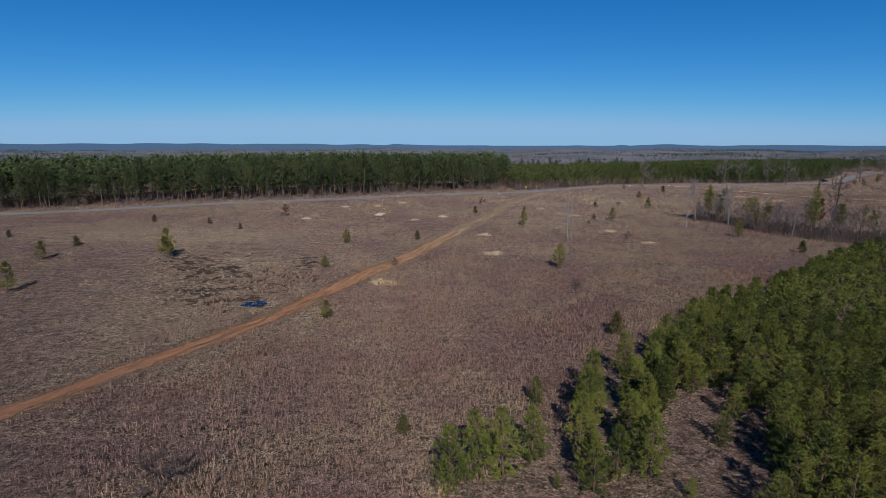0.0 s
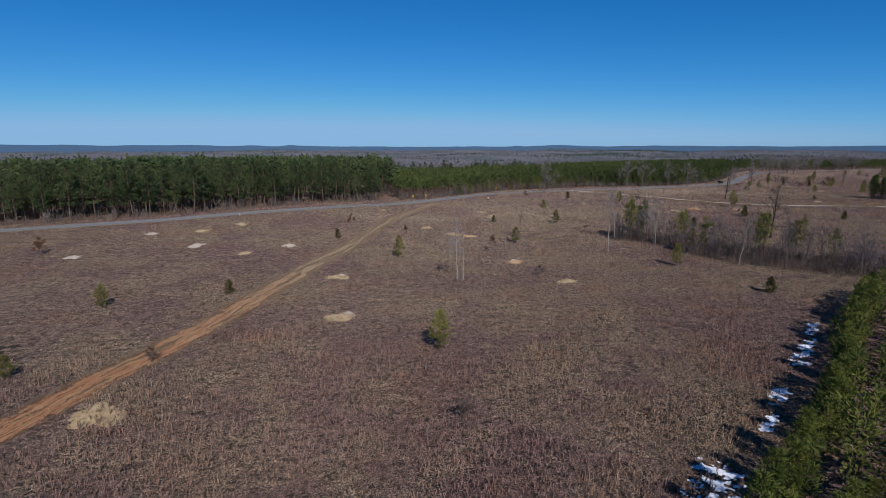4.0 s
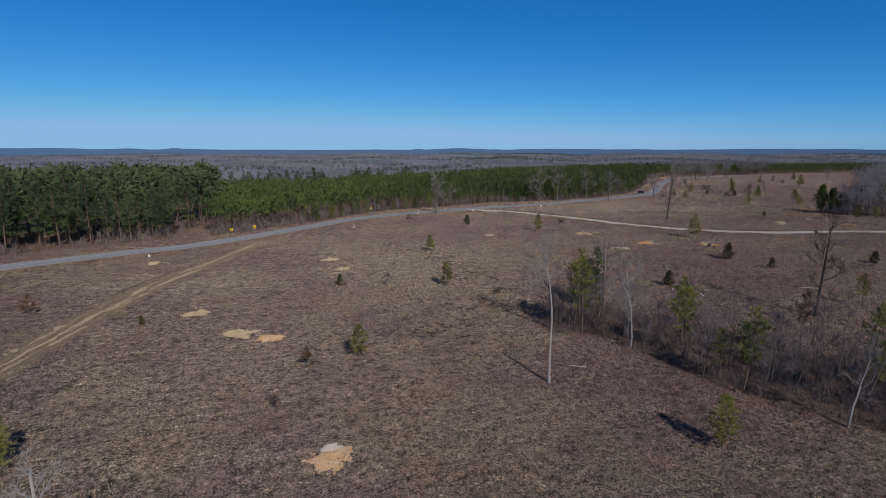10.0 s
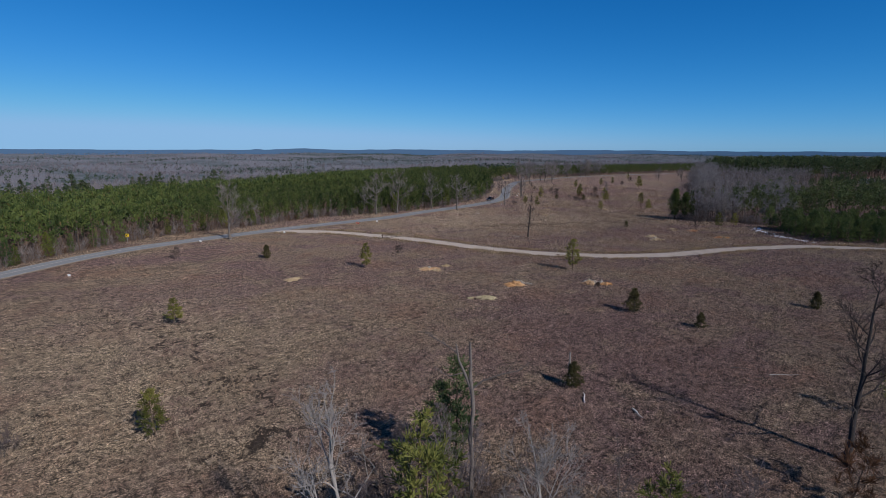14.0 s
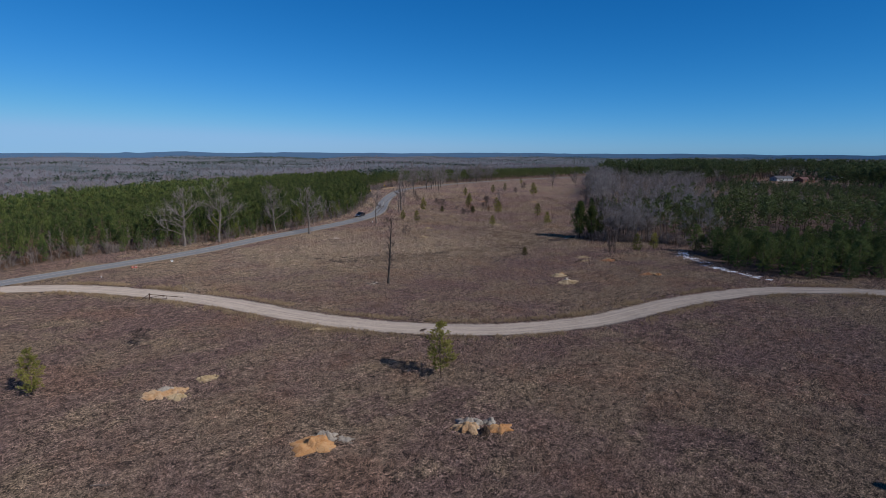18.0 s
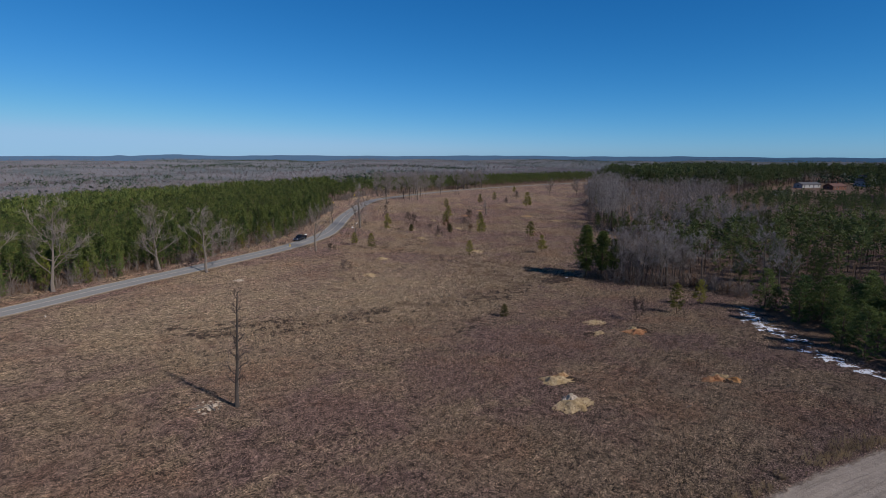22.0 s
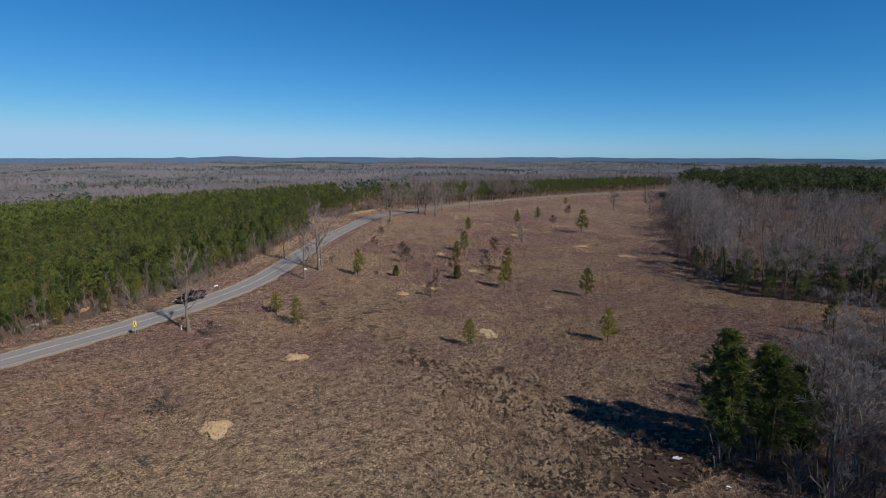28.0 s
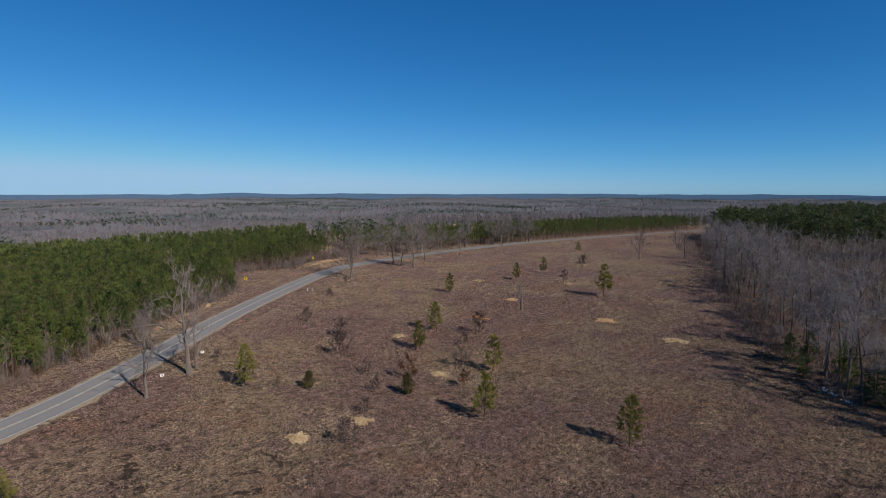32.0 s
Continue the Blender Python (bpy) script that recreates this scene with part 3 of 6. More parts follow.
strip("dirt_track", TRACK, [-5, -3, -1.5, 0, 1.5, 3, 5], 0.06, track_mat, "eroded orange clay track through dry grass", tuck=0.15, narrow=((-20, 50, 75, 100, 125, 180), (1.3, 1.15, 1.05, 1.0, 0.80, 0.85)))
strip("faded_track", TRACK_FAR, [-5, -3, -1.5, 0, 1.5, 3, 5], 0.065, track_pale_mat, "faded tan clay track through dry grass", tuck=0.15, narrow=((170, 220, 300), (0.85, 1.0, 1.25)))


# ---- trees ----
def blades(centres, ways, count, length, width, spread, r):
    """Spiky tufts: count thin triangles from each centre, about its way."""
    n = len(centres)
    c = np.repeat(centres, count, 0)
    d = np.repeat(ways, count, 0) + r.normal(0, spread, (n * count, 3))
    d /= np.linalg.norm(d, axis=1)[:, None] + 1e-9
    s = np.cross(d, r.normal(0, 1, d.shape))
    s /= np.linalg.norm(s, axis=1)[:, None] + 1e-9
    L = np.repeat(np.broadcast_to(length, n), count) * r.uniform(0.7, 1.2, n * count)
    w = np.repeat(np.broadcast_to(width, n), count) * 0.5
    s = s * w[:, None]
    tip, out = c + d * L[:, None], r.uniform(0, 1, len(c)) < 0.5
    o = out[:, None]
    return np.stack([np.where(o, c - s, c), np.where(o, c + s, tip + s), np.where(o, tip, tip - s)], 1)


def kites(q):
    v = q.reshape(-1, 3)
    return v, np.arange(len(v), dtype=np.int32).reshape(-1, 3)


def tube(path, radii, sides=5):
    path = np.asarray(path, float)
    t = np.gradient(path, axis=0)
    t /= np.linalg.norm(t, axis=1)[:, None] + 1e-9
    a = np.cross(t, (0.31, 0.93, 0.2))
    a /= np.linalg.norm(a, axis=1)[:, None] + 1e-9
    b = np.cross(t, a)
    ang = np.linspace(0, 2 * np.pi, sides, endpoint=False)
    P = path[:, None] + np.asarray(radii)[:, None, None] * (np.cos(ang)[None, :, None] * a[:, None] + np.sin(ang)[None, :, None] * b[:, None])
    n = len(path)
    i, j = np.meshgrid(np.arange(n - 1), np.arange(sides), indexing="ij")
    k = (j + 1) % sides
    q = np.stack([i * sides + j, i * sides + k, (i + 1) * sides + k, (i + 1) * sides + j], -1).reshape(-1, 4)
    return P.reshape(-1, 3), np.concatenate([q[:, :3], q[:, [0, 2, 3]]])


def gather(bits):
    vs, fs, n = [], [], 0
    for v, f in bits:
        vs.append(v), fs.append(f + n)
        n += len(v)
    return np.concatenate(vs), np.concatenate(fs)


def pine_shape(seed, start, widest, wide, clumps, count, size, thick, full=0.75, sides=6, lean=0.02, limbs=0, slim=0.34, candle=0.75):
    """A pine one unit high: trunk and needle tufts on whorls of boughs. start: where the crown begins; widest: height of its broadest part."""
    r = np.random.default_rng(seed)
    bend = r.normal(0, lean, 2)
    hs = np.linspace(0, 0.97, 7 if sides > 3 else 3)
    trunk = np.c_[bend[0] * np.sin(hs * 2.5), bend[1] * np.sin(hs * 2.1), hs]
    bits = [tube(trunk, thick * (1 - hs * 0.85) + 0.001, sides)]
    h = start + (1 - start) * r.uniform(0, 1, clumps) ** 0.85
    lop = r.uniform(0, 2 * np.pi)
    a = r.uniform(0, 2 * np.pi, clumps)
    up = np.where(h < widest, 0.55 + 0.45 * (h - start) / max(1e-3, widest - start), np.clip((1.02 - h) / (1.02 - widest), 0, 1) ** 0.75)
    tier = np.floor(h * 13)
    h = np.where(r.uniform(0, 1, clumps) < 0.7, (tier + 0.5) / 13 + r.normal(0, 0.012, clumps), h)
    whorl = 0.70 + 0.34 * np.cos(a * 5 + tier * 2.4) + 0.18 * np.cos(a - lop) + 0.2 * np.cos(tier * 7.3 + seed)
    rad = wide * up * whorl * np.sqrt(r.uniform(1 - full, 1.05, clumps))
    z = h + 0.10 * rad / max(wide, 1e-3) * wide + r.normal(0, 0.008, clumps)
    c = np.c_[np.interp(h, hs, trunk[:, 0]) + rad * np.cos(a), np.interp(h, hs, trunk[:, 1]) + rad * np.sin(a), z]
    ways = np.c_[np.cos(a), np.sin(a), np.full(clumps, candle)]
    ways /= np.linalg.norm(ways, axis=1)[:, None]
    for k in range(limbs):
        i = int(r.integers(clumps))
        q = c[i]
        base = np.array([np.interp(max(start * 0.9, h[i] - 0.05), hs, trunk[:, 0]), np.interp(h[i], hs, trunk[:, 1]), h[i] - 0.04])
        bits.append(tube([base, base * 0.45 + q * 0.55 + (0, 0, 0.004), q], [thick * 0.3, thick * 0.2, thick * 0.07], 3))
    return gather(bits), kites(blades(c, ways, count, size * r.uniform(0.8, 1.25, clumps), size * slim, 0.62, r))


def airy_pine(seed, start, widest, wide, whorls, thick, size, per=9, gap=0.2, slim=0.16, lean=0.03, sides=6, boughs=(4, 7), tufts=5.0):
    """A pine one unit high with whorls of rising boughs, tufts of needles on their outer parts and daylight between them."""
    r = np.random.default_rng(seed)
    bend = r.normal(0, lean, 2)
    hs = np.linspace(0, 0.98, 7)
    trunk = np.c_[bend[0] * np.sin(hs * 2.5), bend[1] * np.sin(hs * 2.1), hs]
    bits, cs, ws = [tube(trunk, thick * (1 - hs * 0.88) + 0.001, sides)], [], []
    for k in range(whorls):
        h = start + (0.95 - start) * (k / (whorls - 1)) + r.normal(0, 0.012)
        up = 0.55 + 0.45 * (h - start) / (widest - start) if h < widest else max(0.06, (1.03 - h) / (1.03 - widest)) ** 0.85
        base = np.array([np.interp(h, hs, trunk[:, 0]), np.interp(h, hs, trunk[:, 1]), h])
        first, n = r.uniform(0, 6.28), int(r.integers(*boughs))
        for j in range(n):
            if r.uniform() < gap:
                continue
            a, L = first + 6.28 * j / n + r.normal(0, 0.25), wide * up * r.uniform(0.55, 1.15)
            rise = 0.12 + 0.75 * max(0.0, h - start) / (1 - start) + r.normal(0, 0.08)
            way = np.array([math.cos(a), math.sin(a), rise])
            tip = base + way * L
            mid = base + way * L * 0.5 - (0, 0, 0.06 * L)
            bits.append(tube([base, mid, tip], [thick * 0.26, thick * 0.17, thick * 0.06], 3))
            m = max(2, int(1.5 + tufts * L / wide))
            f = np.r_[1.0, r.uniform(0.35, 0.98, m - 1)][:, None]
            cs.append(base * (1 - f) + tip * f + r.normal(0, 0.11 * L, (m, 3)) * (1.05 - f * 0.5))
            ws.append(np.tile(way + (0, 0, 0.8), (m, 1)))
    cs.append(np.c_[np.full((4, 2), trunk[-1, :2]), np.linspace(0.93, 0.98, 4)]), ws.append(np.tile((0.0, 0.0, 1.0), (4, 1)))
    c, w = np.concatenate(cs), np.concatenate(ws)
    w /= np.linalg.norm(w, axis=1)[:, None]
    return gather(bits), kites(blades(c, w, per, size * r.uniform(0.75, 1.25, len(c)), size * slim, 0.62, r))


def bare_shape(seed, clear, reach, order, first, thick, twigs, droop=0.0, lean=0.04, rise=0.75, snap=False, fine=1.0):
    """A leafless tree one unit high: trunk with limbs, and its twigs."""
    r = np.random.default_rng(seed)
    bend = r.normal(0, lean, 2)
    hs = np.linspace(0, 1.0 if not snap else 0.97, 9)
    trunk = np.c_[np.cumsum(r.normal(0, lean * 0.25, 9)) + bend[0] * hs, np.cumsum(r.normal(0, lean * 0.25, 9)) + bend[1] * hs, hs]
    trunk[:, :2] -= trunk[0, :2]
    rad = thick * (1 - hs * (0.9 if not snap else 0.55)) + 0.0015
    rad[0] *= 1.35
    big, small = [tube(trunk, rad, 7)], []

    def grow(base, way, length, radius, level):
        steps = 4
        pts = [base]
        d = way.copy()
        for k in range(steps):
            d = d + r.normal(0, 0.16, 3) + (0, 0, 0.10 - droop)
            d /= np.linalg.norm(d)
            pts.append(pts[-1] + d * length / steps)
        pts = np.array(pts)
        (big if level <= 1 else small).append(tube(pts, radius * np.linspace(1, 0.3, steps + 1) + 0.0006, 5 if level <= 1 else 3))
        if level < order:
            for k in range(int(r.integers(3, 6))):
                f = r.uniform(0.25, 1.0)
                q = pts[0] + (pts[-1] - pts[0]) * f
                i = min(steps - 1, int(f * steps))
                q = pts[i] + (pts[i + 1] - pts[i]) * (f * steps - i)
                w = (pts[-1] - pts[0]) / (np.linalg.norm(pts[-1] - pts[0]) + 1e-9) + r.normal(0, 0.55, 3)
                grow(q, w / np.linalg.norm(w), length * r.uniform(0.4, 0.62), radius * 0.45, level + 1)
        else:
            n = twigs
            f = r.uniform(0.15, 1.0, n)
            i = np.minimum(steps - 1, (f * steps).astype(int))
            q = pts[i] + (pts[i + 1] - pts[i]) * (f * steps - i)[:, None]
            w = (pts[-1] - pts[0])[None] / (np.linalg.norm(pts[-1] - pts[0]) + 1e-9) + r.normal(0, 0.6, (n, 3)) + (0, 0, 0.25 - droop)
            w /= np.linalg.norm(w, axis=1)[:, None]
            small.append(kites(blades(q, w, 1, length * r.uniform(0.45, 0.9, n), 0.0030 * fine, 0.15, r)))

    for k in range(first):
        h = clear + (1 - clear) * (k + r.uniform(0, 0.8)) / first
        base = np.array([np.interp(h, hs, trunk[:, 0]), np.interp(h, hs, trunk[:, 1]), h])
        a = k * 2.4 + r.normal(0, 0.5)
        up = r.uniform(0.3, 1.1) * rise + (h - clear) * 0.8
        w = np.array([math.cos(a), math.sin(a), up])
        grow(base, w / np.linalg.norm(w), reach * (1.12 - h * 0.75) * r.uniform(0.65, 1.15), thick * 0.42 * (1.1 - h * 0.8), 1)
    return gather(big), gather(small) if small else None


def meshes(name, shape, bark, leaf):
    (tv, tf), crown = shape
    t = mesh_np(name + "_trunk", tv, tf, [bark], shade=True)
    return (t, mesh_np(name + "_crown", *crown, [leaf]) if crown is not None else None)


def plant(name, pair, x, y, h, label, category="tree", group="", turn=None, fat=1.0, sink=0.12, crown_name="crown"):
    ob = new(name)
    ob.empty_display_size = 0.5
    turn = rng.uniform(0, 360) if turn is None else turn
    ob.matrix_basis = pose(x, y, float(land(x, y)) - sink, 0, 0, turn) @ Matrix.Diagonal((h * fat, h * fat, h, 1))
    new("trunk", pair[0]).parent = ob
    if pair[1] is not None:
        tagged(new(crown_name, pair[1]), kind="stuff").parent = ob
    return tagged(ob, label, category, group)


def scatter(poly, step, jitter=0.35, turn=0.0, margin=0.0):
    """Rows of planting places inside a polygon."""
    px, py = np.array(poly).T
    c, s = math.cos(radians(turn)), math.sin(radians(turn))
    m = max(np.ptp(px), np.ptp(py)) * 0.75
    g = np.arange(-m, m, step)
    u, v = [q.ravel() for q in np.meshgrid(g, g)]
    u, v = u + rng.uniform(-jitter, jitter, u.size) * step, v + rng.uniform(-jitter, jitter, v.size) * step
    x, y = px.mean() + u * c - v * s, py.mean() + u * s + v * c
    ok = inside(x, y, poly) & (np.minimum.reduce([line_dist(x, y, L) for L in LINES[:2]]) > 6.0)
    return x[ok], y[ok]


def woods(name, x, y, h, variants, mats, label, category, sink=0.2):
    """Many trees in one mesh: variants are (trunk, crown) quads one unit high."""
    vs, fs, ms, n = [], [], [], 0
    pick, turn = rng.integers(0, len(variants), len(x)), rng.uniform(0, 2 * np.pi, len(x))
    z = land(x, y) - sink
    fat = rng.uniform(0.85, 1.2, len(x))
    for k, parts in enumerate(variants):
        idx = np.nonzero(pick == k)[0]
        for mi, (v, f) in enumerate(parts):
            if not len(idx):
                continue
            c, s = np.cos(turn[idx])[:, None], np.sin(turn[idx])[:, None]
            q = (h[idx] * fat[idx])[:, None]
            P = np.stack([x[idx][:, None] + q * (v[:, 0] * c - v[:, 1] * s), y[idx][:, None] + q * (v[:, 0] * s + v[:, 1] * c), z[idx][:, None] + h[idx][:, None] * v[:, 2]], -1)
            vs.append(P.reshape(-1, 3)), fs.append((f[None] + (np.arange(len(idx)) * len(v))[:, None, None] + n).reshape(-1, 3))
            ms.append(np.full(len(idx) * len(f), mi)), 
            n += P.shape[0] * P.shape[1]
    me = mesh_np(name, np.concatenate(vs), np.concatenate(fs), mats, np.concatenate(ms))
    return tagged(new(name, me), label, category, kind="stuff")


young_pines = [meshes("young_pine", pine_shape(10 + k, 0.03, 0.26, 0.33, 150, 10, 0.080, 0.014, limbs=3, slim=0.19, candle=1.35), bark_pine, pine_bright) for k in range(4)]
near_pines = [meshes("near_pine", airy_pine(20 + k, 0.05, 0.25, 0.29, 14, 0.014, 0.060, 9, 0.08, 0.23, tufts=6.0), bark_pine, pine_near) for k in range(4)]
field_pines = [meshes("field_pine", airy_pine(30 + k, 0.19, 0.34, 0.25, 12, 0.012, 0.066, 10, 0.22, 0.19, lean=0.04, tufts=6.5), bark_pine, pine_field) for k in range(5)]
planted_pines = [meshes("planted_pine", pine_shape(50 + k, 0.22, 0.44, 0.19, 110, 7, 0.072, 0.011, limbs=4, slim=0.27, candle=1.2), bark_pine, pine_mid) for k in range(4)]
tall_pines = [meshes("tall_pine", airy_pine(70 + k, 0.26, 0.50, 0.17, 15, 0.009, 0.044, 10, 0.2, 0.20, boughs=(4, 6), tufts=5.5), bark_pine, pine_dark) for k in range(4)]
wood_pines = [meshes("wood_pine", airy_pine(75 + k, 0.22, 0.48, 0.19, 12, 0.010, 0.050, 11, 0.18, 0.18), bark_pine, pine_wood) for k in range(4)]
thin_pines = [meshes("thin_pine", airy_pine(80 + k, 0.40, 0.64, 0.20, 10, 0.010, 0.046, 10, 0.28, 0.20, lean=0.05, tufts=6.0), bark_pine, pine_thin) for k in range(3)]
stand_pines = [meshes("stand_pine", airy_pine(85 + k, 0.06, 0.33, 0.25, 12, 0.012, 0.064, 11, 0.1, 0.18), bark_pine, pine_stand) for k in range(3)]
corner_pines = [meshes("corner_pine", pine_shape(88 + k, 0.16, 0.58, 0.19, 620, 14, 0.036, 0.012, full=0.92, limbs=14, slim=0.2), bark_pine, pine_mid) for k in range(2)]
cedars = [meshes("cedar", pine_shape(90 + k, 0.02, 0.22, 0.30, 260, 14, 0.085, 0.02, full=0.55, slim=0.22, candle=1.4), bark_dark, cedar_leaf) for k in range(3)]
bare_trees = [meshes("bare_tree", bare_shape(110 + k, 0.26, 0.46, 3, 11, 0.021, 7), bark_grey, twig_mat) for k in range(4)]
dark_slims = [meshes("dark_slim_tree", bare_shape(140 + k, 0.20, 0.40, 2, 12, 0.0095, 13, rise=0.95, fine=1.3), bark_grey if k % 2 else bark_dark, dusk_twig) for k in range(4)]
wood_trees = [meshes("wood_tree", bare_shape(145 + k, 0.34, 0.44, 3, 10, 0.0145, 9, rise=0.7, fine=1.6), bark_dark if k % 2 else bark_grey, ash_twig) for k in range(4)]
sapling_trees = [meshes("sapling", bare_shape(180 + k, 0.30, 0.30, 1, 13, 0.0095, 9, rise=0.9, fine=2.2), bark_grey, twig_mat) for k in range(4)]
oaks = [meshes("oak", bare_shape(120 + k, 0.20, 0.50, 3, 14, 0.020, 11, rise=0.65, fine=0.9), bark_grey, twig_mat) for k in range(3)]
gaunt_trees = [meshes("gaunt_tree", bare_shape(150, 0.20, 0.13, 2, 26, 0.0155, 7, rise=0.6, lean=0.008), bark_black, dark_twig), meshes("gaunt_tree", bare_shape(151, 0.28, 0.34, 3, 11, 0.016, 6, rise=1.3, lean=0.02), bark_black, dark_twig)]
pale_trees = [meshes("pale_tree", bare_shape(160 + k, 0.34, 0.42, 3, 11, 0.0125, 6, lean=0.05, rise=0.75), bark_pale, pale_twig) for k in range(3)]
shrubs = [meshes("shrub", bare_shape(170 + k, 0.04, 0.60, 2, 11, 0.014, 18, rise=0.8, fine=5.5), bark_dark, dark_twig) for k in range(3)]

# lone pines of the field: x, y, height
PINES_NEAR = [(27, 125, 6.1), (-28, 125, 3.4), (-28, 153, 4.3), (-20, 88, 3.4), (-85, 102, 6.1), (-98, 129, 4.8), (-69, 133, 7.8), (27, 186, 5.5), (92, 168, 5.6), (63, 203, 4.7), (88, 234, 5.3),
              (96, 269, 4.4), (140, 287, 5.7), (175, 256, 6.9), (283, 279, 5.8), (292, 278, 5.4), (-71, 137, 4.6)]
PINES_FAR = [(322, 408, 6.8), (356, 407, 5.8), (359, 390, 6.6), (367, 415, 6.6), (425, 411, 9.2), (395, 443, 5.6), (425, 444, 5.6), (441, 446, 5.6), (353, 360, 6.7), (344, 377, 6.9), (499, 473, 4.4),
             (292, 390, 4.3), (292, 381, 5.2), (310, 354, 5.0), (330, 340, 6.1), (361, 315, 5.3)]
for k, (x, y, h) in enumerate(PINES_NEAR + PINES_FAR):
    plant("pine_tree", field_pines[k % 5], x, y, h, "young yellow-green pine standing alone in dry grass" if h < 6 else "taller green pine standing alone in dry grass", group="lone pines of the field", fat=1.3 if h < 5 else 1.1)
CEDARS = [(330, 402, 2.8), (341, 391, 3.4), (260, 303, 2.5), (125, 312, 3.3), (159, 229, 3.9), (160, 218, 2.4), (183, 211, 2.9), (130, 217, 3.1), (67, 241, 2.4), (12, 210, 2.6), (33, 224, 1.5), (-8, 159, 2.7),
          (95, 142, 3.3), (26, 78, 3.6), (-65, 171, 1.9), (-126, 155, 2.1), (-100, 145, 2.8), (-98, 182, 2.5), (-78, 179, 2.1), (-4, 49, 2.0)]
for k, (x, y, h) in enumerate(CEDARS):
    plant("cedar_bush", cedars[k % 3], x, y, h, "small bronze-green cedar growing in dry grass", "bush", "cedars of the field", fat=1.25)
SHRUBS_FAR = [(342, 413, 4.1), (347, 437, 3.1), (376, 469, 2.6), (363, 456, 2.5), (325, 382, 3.3), (326, 405, 1.2), (341, 402, 2.0), (338, 395, 2.0), (365, 404, 2.3), (373, 408, 4.4), (433, 431, 3.6),
              (460, 443, 4.2), (323, 423, 1.8), (264, 358, 3.2), (259, 348, 1.2), (277, 383, 2.7), (270, 377, 1.2), (332, 389, 2.1), (348, 423, 3.5), (356, 395, 3.2)]
SHRUBS_NEAR = [(274, 283, 3.5), (154, 296, 2.4), (106, 322, 2.8), (76, 238, 2.5), (51, 191, 1.6), (56, 164, 2.4), (76, 165, 0.7), (26, 104, 2.3),
               (-12, 128, 1.9), (-26, 46, 0.6), (-23, 39, 3.5)]
for k, (x, y, h) in enumerate(SHRUBS_FAR + SHRUBS_NEAR):
    plant("bare_shrub", shrubs[k % 3], x, y, h, "leafless brown shrub growing in dry grass", "shrub", "bare shrubs of the field", crown_name="crown")
BARE = [(309, 411.5, 10.5), (316.8, 418.3, 17.2), (385, 480.5, 15.8), (383.5, 479, 12.0), (411, 494, 13.2), (412, 490, 11.5), (412.5, 483, 14.8), (429, 497, 13.1), (449, 498, 10.0), (494.6, 440.4, 10.8), (510, 429, 9.9), (541, 448, 8.1), (275, 388, 12.7), (314.6, 434.5, 9.0), (318.5, 420.2, 9.0), (396, 416.4, 6.0)]
for k, (x, y, h) in enumerate(BARE):
    plant("bare_tree", oaks[k % 3] if x > 380 else bare_trees[k % 4], x, y, h, "leafless grey tree near the country road", group="bare trees by the road", crown_name="crown")
for k, (x, y, h) in enumerate([(236, 378, 14.9), (228, 387, 15.1), (204, 379, 16.1), (193, 378, 15.9), (125, 345, 15.4)]):
    plant("roadside_tree", oaks[k % 3], x, y, h, "broad leafless grey oak beside the asphalt road", group="bare trees by the road", crown_name="crown", fat=1.0)
for k, (x, y, h, tilt) in enumerate([(205.7, 301, 14.0, 4.0), (138, 192, 16.0, 3.0)]):
    ob = plant("gaunt_tree", gaunt_trees[k], x, y, h, "gaunt dark leafless tree in dry grass", crown_name="crown")
    ob.matrix_basis = Matrix.Translation(ob.location) @ Matrix.Rotation(radians(tilt), 4, (0.73, 0.69, 0)) @ Matrix.Translation(-ob.location) @ ob.matrix_basis

leafy_oaks = [meshes("leafy_oak", bare_shape(175 + k, 0.10, 0.55, 2, 10, 0.016, 34, rise=0.7, fine=5.0), bark_dark, brown_leaf) for k in range(2)]
for k, (x, y, h) in enumerate([(131.9, 189.6, 4.6), (-57, 193, 3.7), (16, 232, 3.0), (56, 202, 2.2), (345, 396, 3.6), (350, 388, 2.6)]):
    plant("leafy_oak", leafy_oaks[k % 2], x, y, h, "small oak with dry brown leaves in the field", group="brown-leaved oaks of the field", crown_name="crown")

# woods
NEAR_YOUNG = [(0.4, 39.4, 5.8), (2.6, 41.5, 6.0), (5, 41.4, 6.2), (7.7, 43.8, 5.4), (10, 54.5, 3.6), (12.2, 41.3, 4.8), (14.5, 50, 6.0), (14.4, 41.2, 4.8), (17, 41.2, 5.9), (19.4, 53.2, 6.0), (19.3, 38.2, 1.9), (26.6, 48.1, 1.7),
              (9.2, 39.7, 1.4), (23.5, 57, 6.2), (30.8, 46.2, 6.0), (12, 39.3, 5.2), (17, 43.3, 5.6), (15.3, 51.8, 5.4), (22.6, 53.4, 5.2), (20, 50, 5.6), (17.5, 47, 5.4), (12.6, 46.5, 5.8), (25.5, 46, 3.4), (28, 41, 4.6), (16.5, 57.5, 5.6), (15, 53.5, 5.2), (22, 62, 5.8)]
for k, (x, y, h) in enumerate(NEAR_YOUNG):
    plant("young_pine", near_pines[k % 4], x, y, h, "bushy bright green young pine at a plantation's open corner", group="young pines of the plantation")
GLADE = [(-2, 30), (8, 50), (12, 58), (14, 59), (15, 50), (20, 46), (25, 57), (31, 57), (28, 50), (31, 48), (25, 38), (20, 30)]
x, y = scatter(YOUNG, 3.0, 0.3, 38)
d = edge_dist(x, y, YOUNG)
